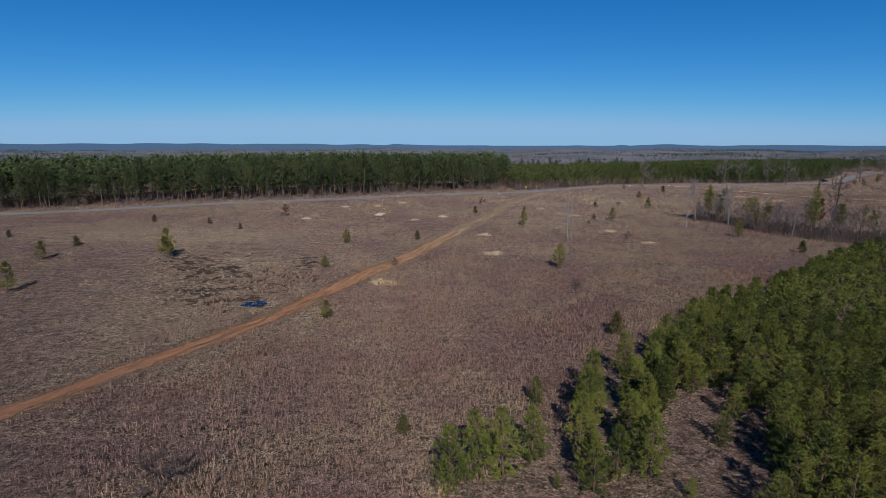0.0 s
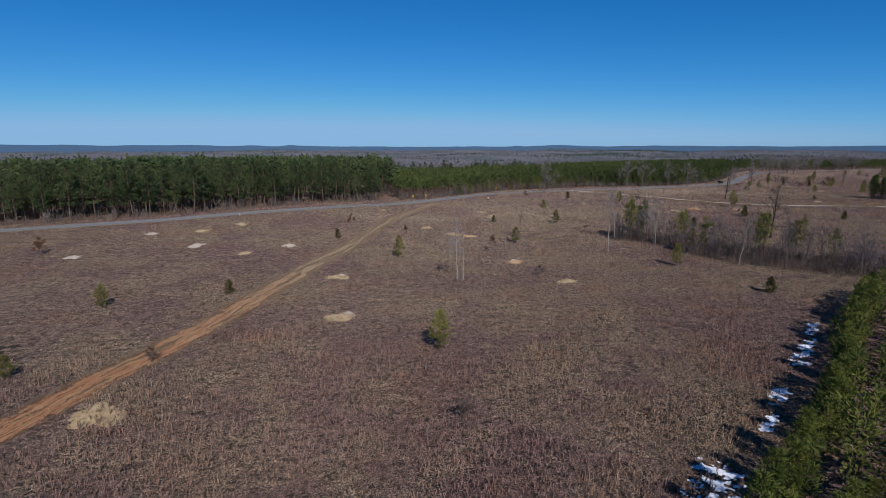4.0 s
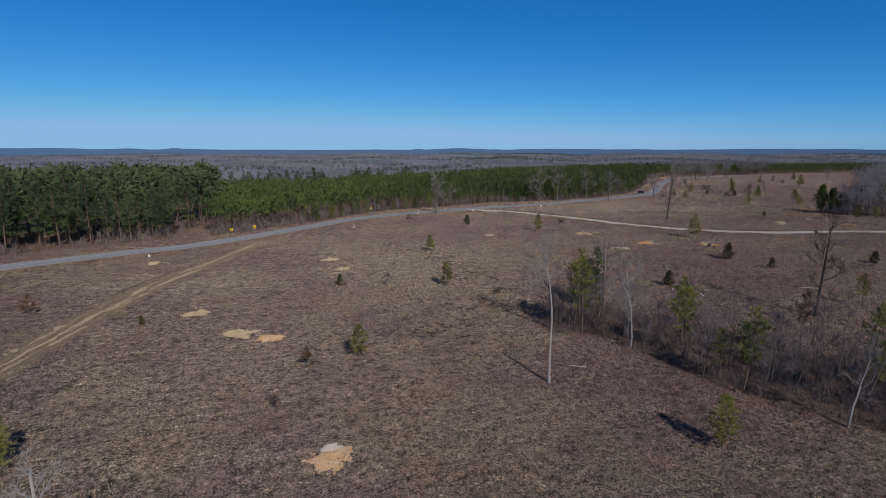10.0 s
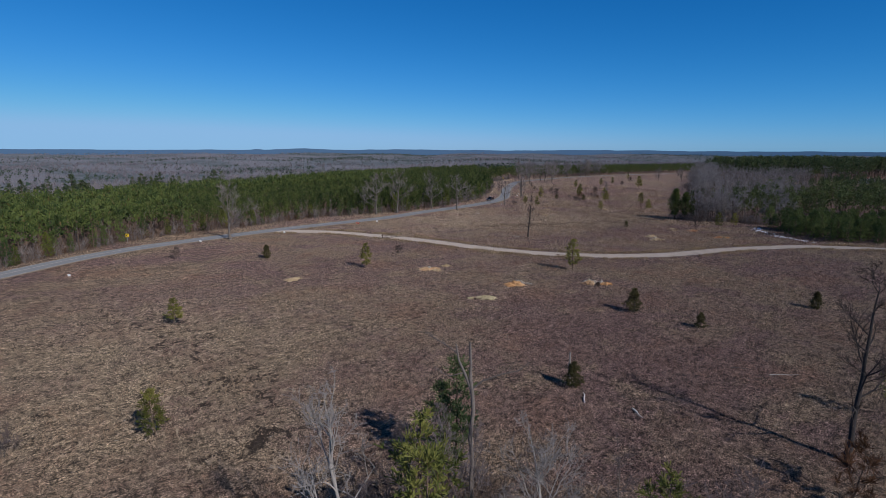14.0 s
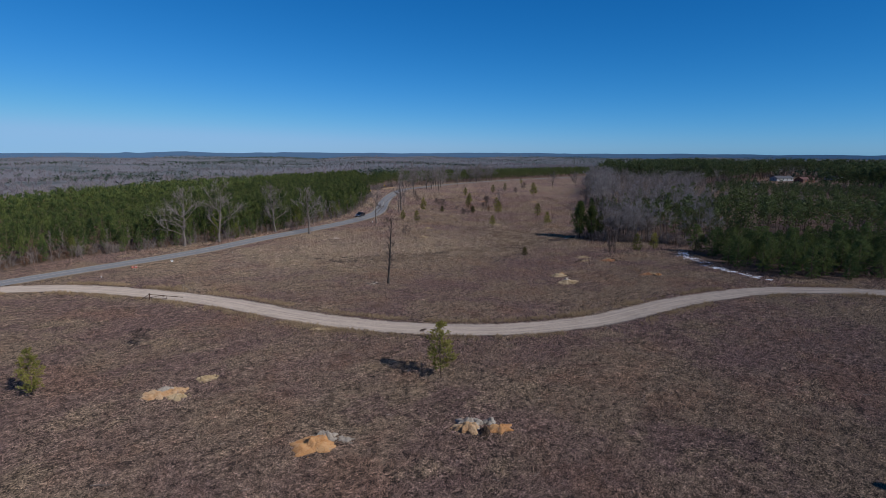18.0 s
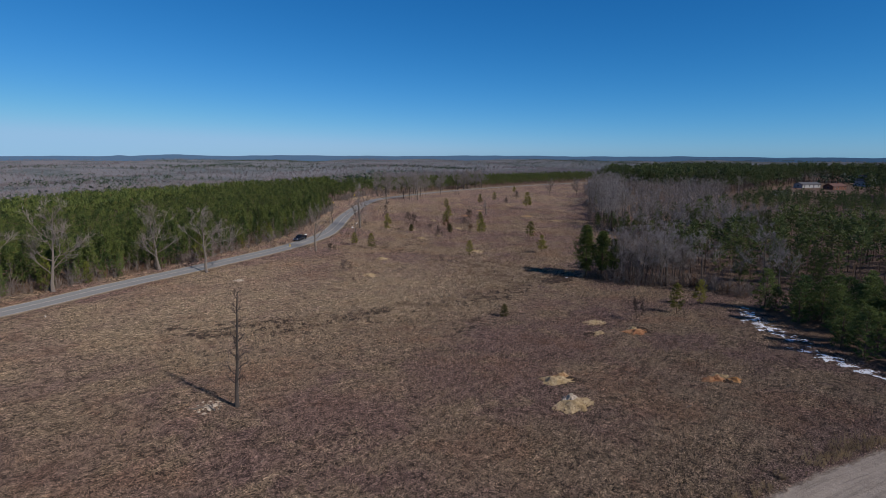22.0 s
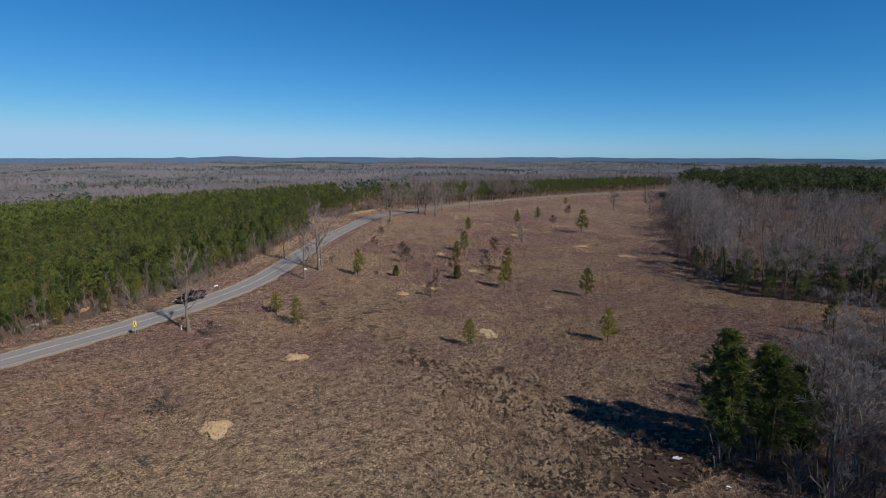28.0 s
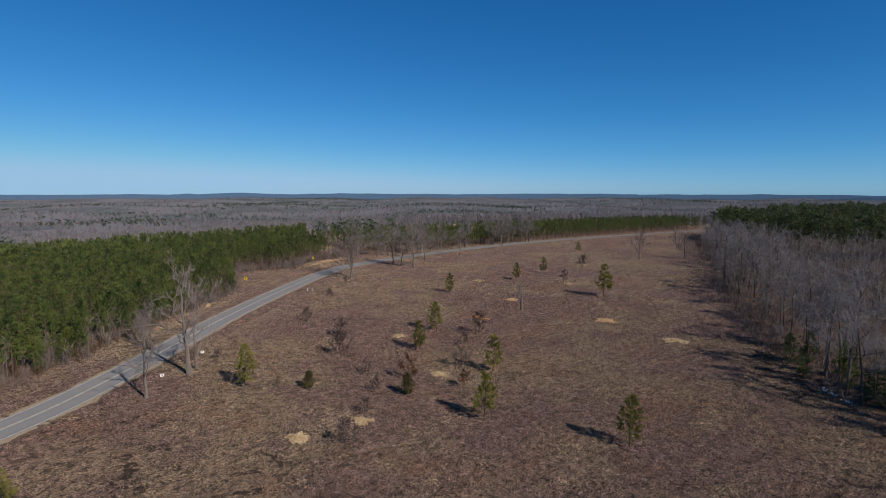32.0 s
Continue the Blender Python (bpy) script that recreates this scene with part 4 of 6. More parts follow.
keep = (rng.uniform(0, 1, len(x)) < np.clip(0.80 + d / 45, 0, 0.96)) & (x + y * 0.2 < 230) & (np.hypot(x - 10, y - 42) > 13) & (d > 3.4) & ~inside(x, y, GLADE)
x, y, d = x[keep], y[keep], d[keep]
front = np.argsort(np.hypot(x - 31, y - 52))[:280]
for k, i in enumerate(front):
    plant("young_pine", (near_pines if k < 150 else young_pines)[k % 4], x[i], y[i], rng.uniform(3.8, 6.0), "bushy bright green young pine in a plantation", group="young pines of the plantation", fat=rng.uniform(1.0, 1.25))
line = spline([(34.5, 74.5), (49, 86.5), (59, 93.5), (88, 117.5), (108, 133)], 2.2)
for k, (a, b) in enumerate(line):
    plant("young_pine", young_pines[k % 4], a + rng.normal(0, 0.4), b + rng.normal(0, 0.4), rng.uniform(4.9, 6.3), "bushy bright green young pine at a plantation's edge", group="young pines of the plantation")
rest = np.setdiff1d(np.arange(len(x)), front)
lowp = lambda seeds, *a, **k: [pine_shape(s, *a, sides=3, **k) for s in seeds]
rest = rest[(x[rest] < 150) & (y[rest] > 15)]
woods("young_pine_plantation", x[rest], y[rest], rng.uniform(4.2, 5.9, len(rest)), lowp((1, 2, 3), 0.12, 0.32, 0.30, 34, 4, 0.14, 0.012, candle=1.2, slim=0.3), [bark_pine, pine_bright], "dense bright green young pine plantation", "plantation")

x, y = scatter(PLANTED, 3.3, 0.3, 20)
d = np.minimum.reduce([line_dist(x, y, ROAD)])
front = np.argsort(d + 0.25 * np.abs(x - 230))[:290]
for k, i in enumerate(front):
    plant("plantation_pine", planted_pines[k % 4], x[i], y[i], rng.uniform(6.5, 10.0), "green plantation pine in a dense stand by the road", group="plantation pines by the road")
rest = np.setdiff1d(np.arange(len(x)), front)
close = rest[(line_dist(x[rest], y[rest], ROAD) < 75) & (x[rest] > 120) & (x[rest] < 420)]
rest = np.setdiff1d(rest, close)
woods("near_pine_plantation", x[close], y[close], rng.uniform(7.6, 10.0, len(close)), lowp((4, 5, 6), 0.30, 0.50, 0.19, 52, 6, 0.070, 0.009, candle=1.1, slim=0.23), [bark_pine, pine_mid], "dense green pine plantation along the road", "plantation")
woods("pine_plantation", x[rest], y[rest], rng.uniform(7.8, 10.0, len(rest)), lowp((4, 5, 6), 0.50, 0.60, 0.17, 16, 4, 0.145, 0.009, candle=1.3, slim=0.3), [bark_pine, pine_mid], "dense green pine plantation beyond the road", "plantation")

# low pines and bare trees beyond the bend
x, y = scatter(BEYOND, 3.6, 0.4, 20)
keep = (x > 470) | (rng.uniform(0, 1, len(x)) < 0.7)
x, y = x[keep], y[keep]
woods("far_pine_plantation", x, y, rng.uniform(7.0, 9.5, len(x)), lowp((4, 5, 6), 0.25, 0.5, 0.2, 30, 5, 0.10, 0.009, candle=1.1, slim=0.26), [bark_pine, pine_mid], "low pine plantation beyond the bend of the road", "plantation")
for k in range(34):
    a = rng.uniform(410, 520)
    plant("bare_tree", (wood_trees if k % 2 else oaks)[k % 3], a, 519 - (a - 410) * 0.03 + rng.normal(0, 3.5), rng.uniform(8, 14), "leafless grey tree near the country road", group="bare trees by the road", crown_name="crown")
# ragged yellow-green pines at the plantation's front
for k, (a, b) in enumerate(spline(PLANTED[1:14], 3.1)):
    if rng.uniform() < 0.6 and float(line_dist(a, b, ROAD)) > 6.5:
        plant("plantation_pine", (stand_pines if k % 3 else near_pines)[k % 3], a + rng.normal(0, 0.8), b + rng.normal(0, 0.8), rng.uniform(4.0, 8.0), "ragged yellow-green pine at the front of a plantation", group="plantation pines by the road", fat=0.8)

BELT = [(40, 437), (60, 446), (95, 466), (135, 492), (170, 520), (165, 540), (120, 508), (80, 484), (35, 460)]
x, y = scatter(BELT, 5.5, 0.48, 30)
keep = np.array([noise.noise((a * 0.05, b * 0.05, 9.0)) for a, b in zip(x, y)]) > -0.02
for k, (a, b) in enumerate(zip(x[keep], y[keep])):
    plant("tall_pine", tall_pines[k % 4], a, b, rng.uniform(9.5, 14.5), "tall dark green pine behind a plantation", group="tall pines behind the plantation", fat=1.15)
line = spline(PLANTED[1:12], 2.4)
line = line + rng.normal(0, 1.0, line.shape) + (-0.8, 0.8)
line = line[line_dist(line[:, 0], line[:, 1], ROAD) > 7.0]
for k, (a, b) in enumerate(line):
    plant("sapling", sapling_trees[k % 4], a, b, rng.uniform(3.5, 7.5), "slender leafless sapling at the edge of a pine plantation", group="saplings at the plantation's edge", crown_name="crown", fat=0.7)

x, y = scatter(TALL, 5.0, 0.42, 10)
d = edge_dist(x, y, TALL)
keep = (x > -380) & (d < 150) & ((line_dist(x, y, ROAD) < 60) | (rng.uniform(0, 1, len(x)) < 0.4))
x, y = x[keep], y[keep]
d = line_dist(x, y, ROAD)
front = np.argsort(d + 0.12 * np.abs(x + 60))[:220]
for k, i in enumerate(front):
    plant("tall_pine", tall_pines[k % 4], x[i], y[i], rng.uniform(12.5, 19.0), "tall dark green pine with a bare trunk", group="tall pines at the forest edge", fat=rng.uniform(0.85, 1.35))
rest = np.setdiff1d(np.arange(len(x)), front)
woods("tall_pine_forest", x[rest], y[rest], rng.uniform(14.5, 18.5, len(rest)), lowp((7, 8, 9), 0.45, 0.62, 0.19, 26, 4, 0.13, 0.008), [bark_pine, pine_dark], "dense dark green tall pine forest", "forest")

x, y = scatter(SMALL, 4.1, 0.42, 15)
d = edge_dist(x, y, SMALL)
front = np.argsort(np.hypot(x - 262, y - 240))[:280]
for k, i in enumerate(front):
    plant("small_pine", stand_pines[k % 3], x[i], y[i], rng.uniform(4.6, 8.2), "dark green pine in a stand beside the gravel road", group="pines beside the gravel road", fat=rng.uniform(1.05, 1.4))

def low_bare(seed, limbs=9, twigs=8, sides=4, fine=0.0065):
    """A plain leafless tree for the depth of the woods: stem, limbs and a haze of upswept twigs."""
    r = np.random.default_rng(seed)
    bits = [tube([(0, 0, 0), (r.normal(0, 0.02), r.normal(0, 0.02), 0.5), (r.normal(0, 0.03), r.normal(0, 0.03), 0.95)], [0.013, 0.009, 0.002], sides)]
    cs, ws = [], []
    for k in range(limbs):
        h, a = 0.30 + 0.5 * k / limbs + r.normal(0, 0.02), k * 2.4 + r.normal(0, 0.4)
        L = r.uniform(0.20, 0.36) * (1.15 - h * 0.6)
        way = np.array([math.cos(a) * 0.75, math.sin(a) * 0.75, 0.55 + h * 0.6])
        base = np.array([0, 0, h])
        if sides > 3:
            bits.append(tube([base, base + way * L * 0.5 - (0, 0, 0.01), base + way * L], [0.005, 0.0035, 0.0012], 3))
        f = r.uniform(0.35, 1.0, (twigs, 1))
        cs.append(base + way * L * f), ws.append(np.tile(way, (twigs, 1)))
    c, w = np.concatenate(cs), np.concatenate(ws)
    return gather(bits), kites(blades(c, w, 1, r.uniform(0.09, 0.20, len(c)) * (1 + 20 * (fine - 0.0065)), fine, 0.5, r))


lowbare = [low_bare(s, 10, 8, 4, 0.0080) for s in (21, 22, 23)]
x, y = scatter(EAST, 5.6, 0.47, 5)
ok = ~inside(x, y, YARD) & ~inside(x, y, SMALL) & (x < 860) & (np.hypot(x - 309, y - 309) > 6) & ~inside(x, y, THICK) & ~(inside(x, y, OPEN_WOOD) & (rng.uniform(0, 1, len(x)) < 0.30))
x, y = x[ok], y[ok]
d = edge_dist(x, y, EAST)
is_pine = np.array([noise.noise((a * 0.022, b * 0.022, 5.0)) for a, b in zip(x, y)]) + ((x > 540) | (x > 470) & (y < 330)) * 0.45 - inside(x, y, OPEN_WOOD) * 0.4 + ((y < 283) & (x > 312)) * 0.35 - (y > 330) * 0.25 - (d < 25) * 0.12 - ((x < 322) & (y > 284)) * 0.4 + ((x > 324) & (x < 430) & (y < 303)) * 0.65 > 0.12
front = np.nonzero((d < 15) & (x < 560) & (y > 262))[0][:290]
for k, i in enumerate(front):
    if is_pine[i]:
        plant("wood_pine", wood_pines[k % 4], x[i], y[i], rng.uniform(7.5, 11.5), "green pine at the edge of mixed woods", group="trees at the edge of the mixed woods")
    else:
        plant("wood_tree", wood_trees[k % 4], x[i], y[i], rng.uniform(7, 14.5), "slender leafless grey tree at the edge of mixed woods", group="trees at the edge of the mixed woods", crown_name="crown")
rest = np.setdiff1d(np.arange(len(x)), front)
p = rest[is_pine[rest]]
high = np.where(inside(x, y, VIEW), 0.56, 1.0)
q = p[x[p] <= 470]
woods("mixed_wood_pines", x[q], y[q], (rng.uniform(12, 16.5, len(q)) + (x[q] > 540) * 2.5 - (x[q] < 440) * 2.5) * high[q], lowp((17, 18, 19), 0.40, 0.62, 0.19, 36, 5, 0.095, 0.009, slim=0.27), [bark_pine, pine_wood], "dark green pines in the mixed woods", "forest")
q = p[x[p] > 470]
woods("tall_wood_pines", x[q], y[q], (rng.uniform(12, 16.5, len(q)) + (x[q] > 540) * 2.5 - (x[q] < 440) * 2.5) * high[q], lowp((17, 18, 19), 0.40, 0.62, 0.19, 36, 5, 0.095, 0.009, slim=0.27), [bark_pine, pine_dark], "tall dark green pines behind the mixed woods", "forest")
p = rest[~is_pine[rest]]
woods("mixed_wood_bare_trees", x[p], y[p], rng.uniform(9, 14.5, len(p)) * high[p], lowbare, [bark_grey, wood_twig], "leafless grey trees in the mixed woods", "forest")
for k, (x, y, h) in enumerate([(386, 336, 7.5), (389, 341, 6.0), (394, 347, 7.0), (386, 329, 8.0), (391, 334, 8.5), (397, 342, 7.2), (388, 322, 7.8), (393, 327, 9.0), (400, 349, 6.5), (384.5, 333, 4.2), (391, 344, 4.6), (404, 355, 6.0), (396, 336, 9.4), (392, 312, 10.5), (398, 318, 11.5), (405, 325, 11.0), (396, 304, 10.0), (402, 311, 12.0), (390, 318, 8.5), (409, 334, 10.5), (412, 318, 12.0), (460, 388, 8.0), (520, 415, 9.0)]):
    plant("wood_pine", (stand_pines if k % 3 else wood_pines)[k % 3], x, y, h, "green pine at the edge of mixed woods", group="trees at the edge of the mixed woods", fat=1.15)
for k, (x, y, h) in enumerate([(381.5, 337, 5.5), (380.5, 331.5, 6.0), (382, 325, 6.5), (383.5, 319, 6.0), (386, 311, 7.0), (389, 305, 7.5), (396, 353.5, 5.0), (402, 357.5, 5.5)]):
    plant("wood_pine", stand_pines[k % 3], x, y, h, "green pine at the edge of mixed woods", group="trees at the edge of the mixed woods", fat=1.1)
for x, y, h in [(305.2, 310.2, 12.6), (308.2, 311.8, 13.2), (311.4, 309.4, 11.6), (307.6, 307.2, 11.8), (312.6, 306.6, 9.6), (309.8, 305.2, 8.2)]:
    plant("corner_pine", corner_pines[int(x) % 2], x, y, h, "big dense green pine at the corner of the woods", group="pines at the corner of the woods", fat=1.25)

x, y = scatter(THICK, 3.0, 0.46, 17)
for k in range(len(x)):
    plant("wood_tree", (wood_trees if k % 3 else dark_slims)[k % 4], x[k], y[k], rng.uniform(5.5, 12.0), "slender leafless grey tree in a thick stand", group="bare trees at the corner of the woods", crown_name="crown")

# strip of woods along the draw
for k, (x, y, h) in enumerate([(98.2, 200.8, 11.8), (99.5, 203.5, 12.6), (105.8, 186.7, 10.2), (104, 179.6, 7.0), (104.7, 176.7, 10.3), (114, 168.8, 12.0), (113.8, 165.8, 11.0), (110.4, 192.6, 9.7), (117.2, 184.9, 5.0), (102.7, 203.1, 5.2), (149.3, 191.8, 5.9), (119, 163, 10.5)]):
    plant("thicket_pine", thin_pines[k % 3], x, y, h, "thin-crowned pine in the strip of woods", group="pines in the strip of woods")
for k, (x, y, h) in enumerate([(108.8, 212.3, 10.8), (107.6, 213.2, 8.6), (107.0, 211.4, 6.5)]):
    plant("thicket_pine", tall_pines[k], x, y, h, "dark green pine beside a bleached dead tree", group="pines in the strip of woods", fat=1.15 + 0.25 * k)
for k, (x, y, h) in enumerate([(94.8, 204.4, 14.6), (103.7, 196.9, 12.6), (101.6, 193.5, 11.3), (107.3, 166.1, 10.0)]):
    plant("pale_tree", pale_trees[k % 3], x, y, h, "pale leafless tree leaning over the strip of woods", group="pale trees in the strip of woods", crown_name="crown")
x, y = scatter(DRAW, 3.6, 0.45, 30)
for k in range(len(x)):
    if rng.uniform() < 0.10 and y[k] < 160:
        plant("thicket_pine", thin_pines[k % 3], x[k], y[k], rng.uniform(7, 11), "thin-crowned pine in the strip of woods", group="pines in the strip of woods")
    elif rng.uniform() < 0.7:
        plant("thicket_tree", dark_slims[k % 4], x[k], y[k], rng.uniform(4, 9.5), "slender leafless tree in the strip of woods", group="slender trees in the strip of woods", crown_name="crown")

# brushwood under and along the woods
def bush_shape(seed):
    r = np.random.default_rng(seed)
    stems = [tube([(0, 0, 0), tuple(r.normal(0, 0.12, 2)) + (0.6,)], [0.012, 0.004], 3) for k in range(3)]
    c = np.c_[r.normal(0, 0.09, (26, 2)), r.uniform(0.05, 0.6, 26)]
    return gather(stems), kites(blades(c, np.tile((0, 0, 0.9), (26, 1)), 1, r.uniform(0.25, 0.5, 26), 0.022, 0.5, r))


bushy = [bush_shape(s) for s in (31, 32, 33)]
bits = []
for poly, step, deep in ((PLANTED, 3.2, 5.0), (EAST, 4.6, 7.0), (TALL, 4.0, 6.0)):
    x, y = scatter(poly, step, 0.48, 12)
    ok = (edge_dist(x, y, poly) < deep) & (x > -200) & (x < 560) & (y < 540)
    bits.append(np.c_[x, y][ok])
for edge, out, m in ((PLANTED[:14], (-2.0, 2.0), 2), (TALL[1:8], (-1.0, 2.0), 1), (PLANTED[13:18], (-3, 2), 3), (EAST[12:22], (-2.5, 3), 1), (EAST[0:5], (-1, 5), 5), (EAST[23:29], (-1, 5), 3)):
    line = spline(edge, 1.0)
    t = np.gradient(line, axis=0)
    t /= np.linalg.norm(t, axis=1)[:, None]
    nrm = np.c_[-t[:, 1], t[:, 0]]
    for k in range(m):
        q = line + nrm * rng.uniform(*out, len(line))[:, None] + rng.normal(0, 0.5, line.shape)
        bits.append(q[line_dist(q[:, 0], q[:, 1], ROAD) > 6.5])
bits = np.concatenate(bits)
bits = bits[~inside(bits[:, 0], bits[:, 1], YARD)]
grey = rng.uniform(0, 1, len(bits)) < 0.7
woods("brushwood", bits[grey, 0], bits[grey, 1], rng.uniform(1.5, 5.0, grey.sum()), bushy, [bark_grey, twig_mat], "grey leafless brushwood at the foot of the woods", "brushwood")
x, y = scatter(DRAW, 1.25, 0.48, 12)
woods("thicket_brush", x, y, rng.uniform(1.0, 3.4, len(x)), bushy, [bark_dark, dark_twig], "dark leafless brush under the strip of woods", "brushwood")
woods("brown_brushwood", bits[~grey, 0], bits[~grey, 1], rng.uniform(1.2, 3.6, (~grey).sum()), bushy, [bark_dark, brown_leaf], "rusty brown brushwood at the foot of the woods", "brushwood")

# the far country
r4 = np.random.default_rng(3)
n = 38000
rad, ang = 250 + 4150 * r4.uniform(0, 1, n) ** 1.35, r4.uniform(radians(-35), radians(140), n)
x, y = 180 + rad * np.cos(ang), 300 + rad * np.sin(ang)
ok = (plateau(x, y) > 185) & ~in_wood(x, y) | (x > 760) & (rad < 1500)
x, y, rad = x[ok], y[ok], rad[ok]
ang = np.arctan2(y - 300, x - 180)
patch = np.array([noise.noise((math.log(q) * 9.0, w * 3.2, 1.0)) + 0.35 * noise.noise((a * 0.009, b * 0.009, 4.0)) for a, b, q, w in zip(x, y, rad, ang)])
green = (patch > np.interp(rad, (300, 900, 1500, 2600), (0.46, 0.38, 0.27, 0.12))) | (r4.uniform(0, 1, len(x)) < 0.003) | ((x > 700) & (y < 420))
grow = 1 + rad / 2600


def brush(seed, n, spread, top):
    r = np.random.default_rng(seed)
    c = np.c_[r.normal(0, 0.08, (n, 2)), np.full(n, 0.2)]
    return kites(blades(c, np.tile((0, 0, 1.0), (n, 1)), 1, top, 0.085, spread, r))


stem = kites(np.array([[(-0.012, 0, 0), (0.012, 0, 0), (0, 0, 0.6)], [(0, -0.012, 0), (0, 0.012, 0), (0, 0, 0.6)]], float))
m = 4200
q, w = 230 + 520 * r4.uniform(0, 1, m) ** 0.8, r4.uniform(radians(20), radians(140), m)
nearx, neary = 180 + q * np.cos(w), 300 + q * np.sin(w)
ok = (plateau(nearx, neary) > 175) & ~in_wood(nearx, neary) & (line_dist(nearx, neary, ROAD) > 12)
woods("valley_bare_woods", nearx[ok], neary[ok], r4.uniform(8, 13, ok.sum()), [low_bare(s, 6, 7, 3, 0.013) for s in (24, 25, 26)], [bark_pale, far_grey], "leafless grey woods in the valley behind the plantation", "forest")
i = ~green & ((rad > 560) | (y < 400))
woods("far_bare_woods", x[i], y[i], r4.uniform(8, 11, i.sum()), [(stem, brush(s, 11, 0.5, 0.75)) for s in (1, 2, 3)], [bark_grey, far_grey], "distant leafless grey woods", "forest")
i = green
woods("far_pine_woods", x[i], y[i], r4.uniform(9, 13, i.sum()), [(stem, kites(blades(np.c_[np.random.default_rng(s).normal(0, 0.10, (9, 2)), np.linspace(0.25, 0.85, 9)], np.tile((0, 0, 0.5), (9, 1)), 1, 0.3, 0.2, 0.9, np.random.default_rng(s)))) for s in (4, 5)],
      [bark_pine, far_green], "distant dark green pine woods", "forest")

# ridges at the horizon, their blue haze painted as colour and a faint glow
ridge_mat, nt, b = material("ridge_with_painted_haze", 1.0)
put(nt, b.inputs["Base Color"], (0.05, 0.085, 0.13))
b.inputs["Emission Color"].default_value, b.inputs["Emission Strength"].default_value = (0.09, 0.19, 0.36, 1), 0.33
a = np.linspace(radians(-60), radians(170), 500)
MOUNDS = [(1.71, 0.012, 9), (1.70, 0.05, 6), (1.20, 0.035, 11), (1.283, 0.006, 7), (1.02, 0.06, 8), (1.9, 0.05, 6), (2.2, 0.45, 20), (0.6, 0.1, 4)]
top = np.array([9 + 3 * noise.noise((t * 7, 0.5, 0)) + 6 * noise.noise((t * 21, 3.5, 0)) + 2 * noise.noise((t * 70, 1.5, 0)) + sum(h * math.exp(-((t - c) / w) ** 2) for c, w, h in MOUNDS) for t in a])
vx, vy = 200 + 4450 * np.cos(a), 300 + 4450 * np.sin(a)
k = np.arange(len(a) - 1)
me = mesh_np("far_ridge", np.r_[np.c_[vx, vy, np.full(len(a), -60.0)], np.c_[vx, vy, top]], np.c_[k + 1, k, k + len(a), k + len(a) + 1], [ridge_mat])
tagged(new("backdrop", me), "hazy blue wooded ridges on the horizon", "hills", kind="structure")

# ---- dry grass ----
FLIGHT = [(0, 25), (20, 75), (55, 140), (100, 190), (150, 220), (205, 255), (255, 290), (320, 350), (370, 400)]
n = 1150000
x, y = rng.uniform(-75, 430, n), rng.uniform(25, 470, n)
d = line_dist(x, y, FLIGHT)
clear = np.minimum.reduce([line_dist(x, y, ROAD) - 4.5, line_dist(x, y, GRAVEL) - 3.6, line_dist(x, y, TRACK) - 2.0])
ok = (np.hypot((x - 297.5) / 6.5, (y - 314.2) / 3.0) > 1) & (d < 85) & (rng.uniform(0, 1, n) < 1.15 - d / 85) & (clear > 0) & ~in_wood(x, y)
x, y = x[ok], y[ok]
c = np.c_[x, y, land(x, y) + 0.02]
q = blades(c, np.tile((0.0, 0.0, 0.9), (len(c), 1)), 2, rng.uniform(0.18, 0.48, len(c)), 0.075, 0.6, rng)
tagged(new("dry_grass", mesh_np("dry_grass", *kites(q), [grass_blade])), "matted dry brown grass tufts on the field", "grass", kind="stuff")
n = 170000
x, y = rng.uniform(-60, 430, n), rng.uniform(25, 470, n)
drift = np.array([noise.noise((a * 0.06, b * 0.06, 8.0)) for a, b in zip(x, y)])
ok = (line_dist(x, y, FLIGHT) < 60) & (drift + np.clip((125 - y) / 40, 0, 1) * (x > -30) * (x < 60) * 0.9 > 0.22) & ~in_wood(x, y) & (np.minimum.reduce([line_dist(x, y, L) for L in LINES]) > 4)
x, y = x[ok], y[ok]
c = np.c_[x, y, land(x, y) + 0.02]
q = blades(c, np.tile((0.0, 0.0, 1.0), (len(c), 1)), 5, rng.uniform(0.35, 0.85, len(c)), 0.04, 0.25, rng)
tagged(new("standing_grass", mesh_np("standing_grass", *kites(q), [stand_blade])), "upright pale dry grass in drifts on the field", "grass", kind="stuff")
# tall rusty broomsedge at the beginning of the field
n = 26000
x, y = rng.uniform(-45, 75, n), rng.uniform(32, 138, n)
drift = np.array([noise.noise((a * 0.07, b * 0.07, 8.0)) + 0.5 * noise.noise((a * 0.3, b * 0.3, 2.0)) for a, b in zip(x, y)])
ok = ~in_wood(x, y) & (drift > -0.22 + np.clip((y - 105) / 60, 0, 0.6) - 0.5 * (x > -20) * (y < 90)) & (np.minimum.reduce([line_dist(x, y, L) for L in LINES]) > 3.2) & (np.hypot((x + 35.3) / 5, (y - 97) / 4) > 1)
x, y, drift = x[ok], y[ok], drift[ok]
c = np.c_[x, y, land(x, y) + 0.02]
q = blades(c, np.tile((0.06, 0.0, 1.0), (len(c), 1)), 6, rng.uniform(0.45, 0.95, len(c)) * (0.85 + 0.5 * np.clip(drift, -0.4, 0.6)), 0.055, 0.16, rng)
tagged(new("broomsedge", mesh_np("broomsedge", *kites(q), [rusty_blade])), "tall rusty upright broomsedge in drifts", "grass", kind="stuff")
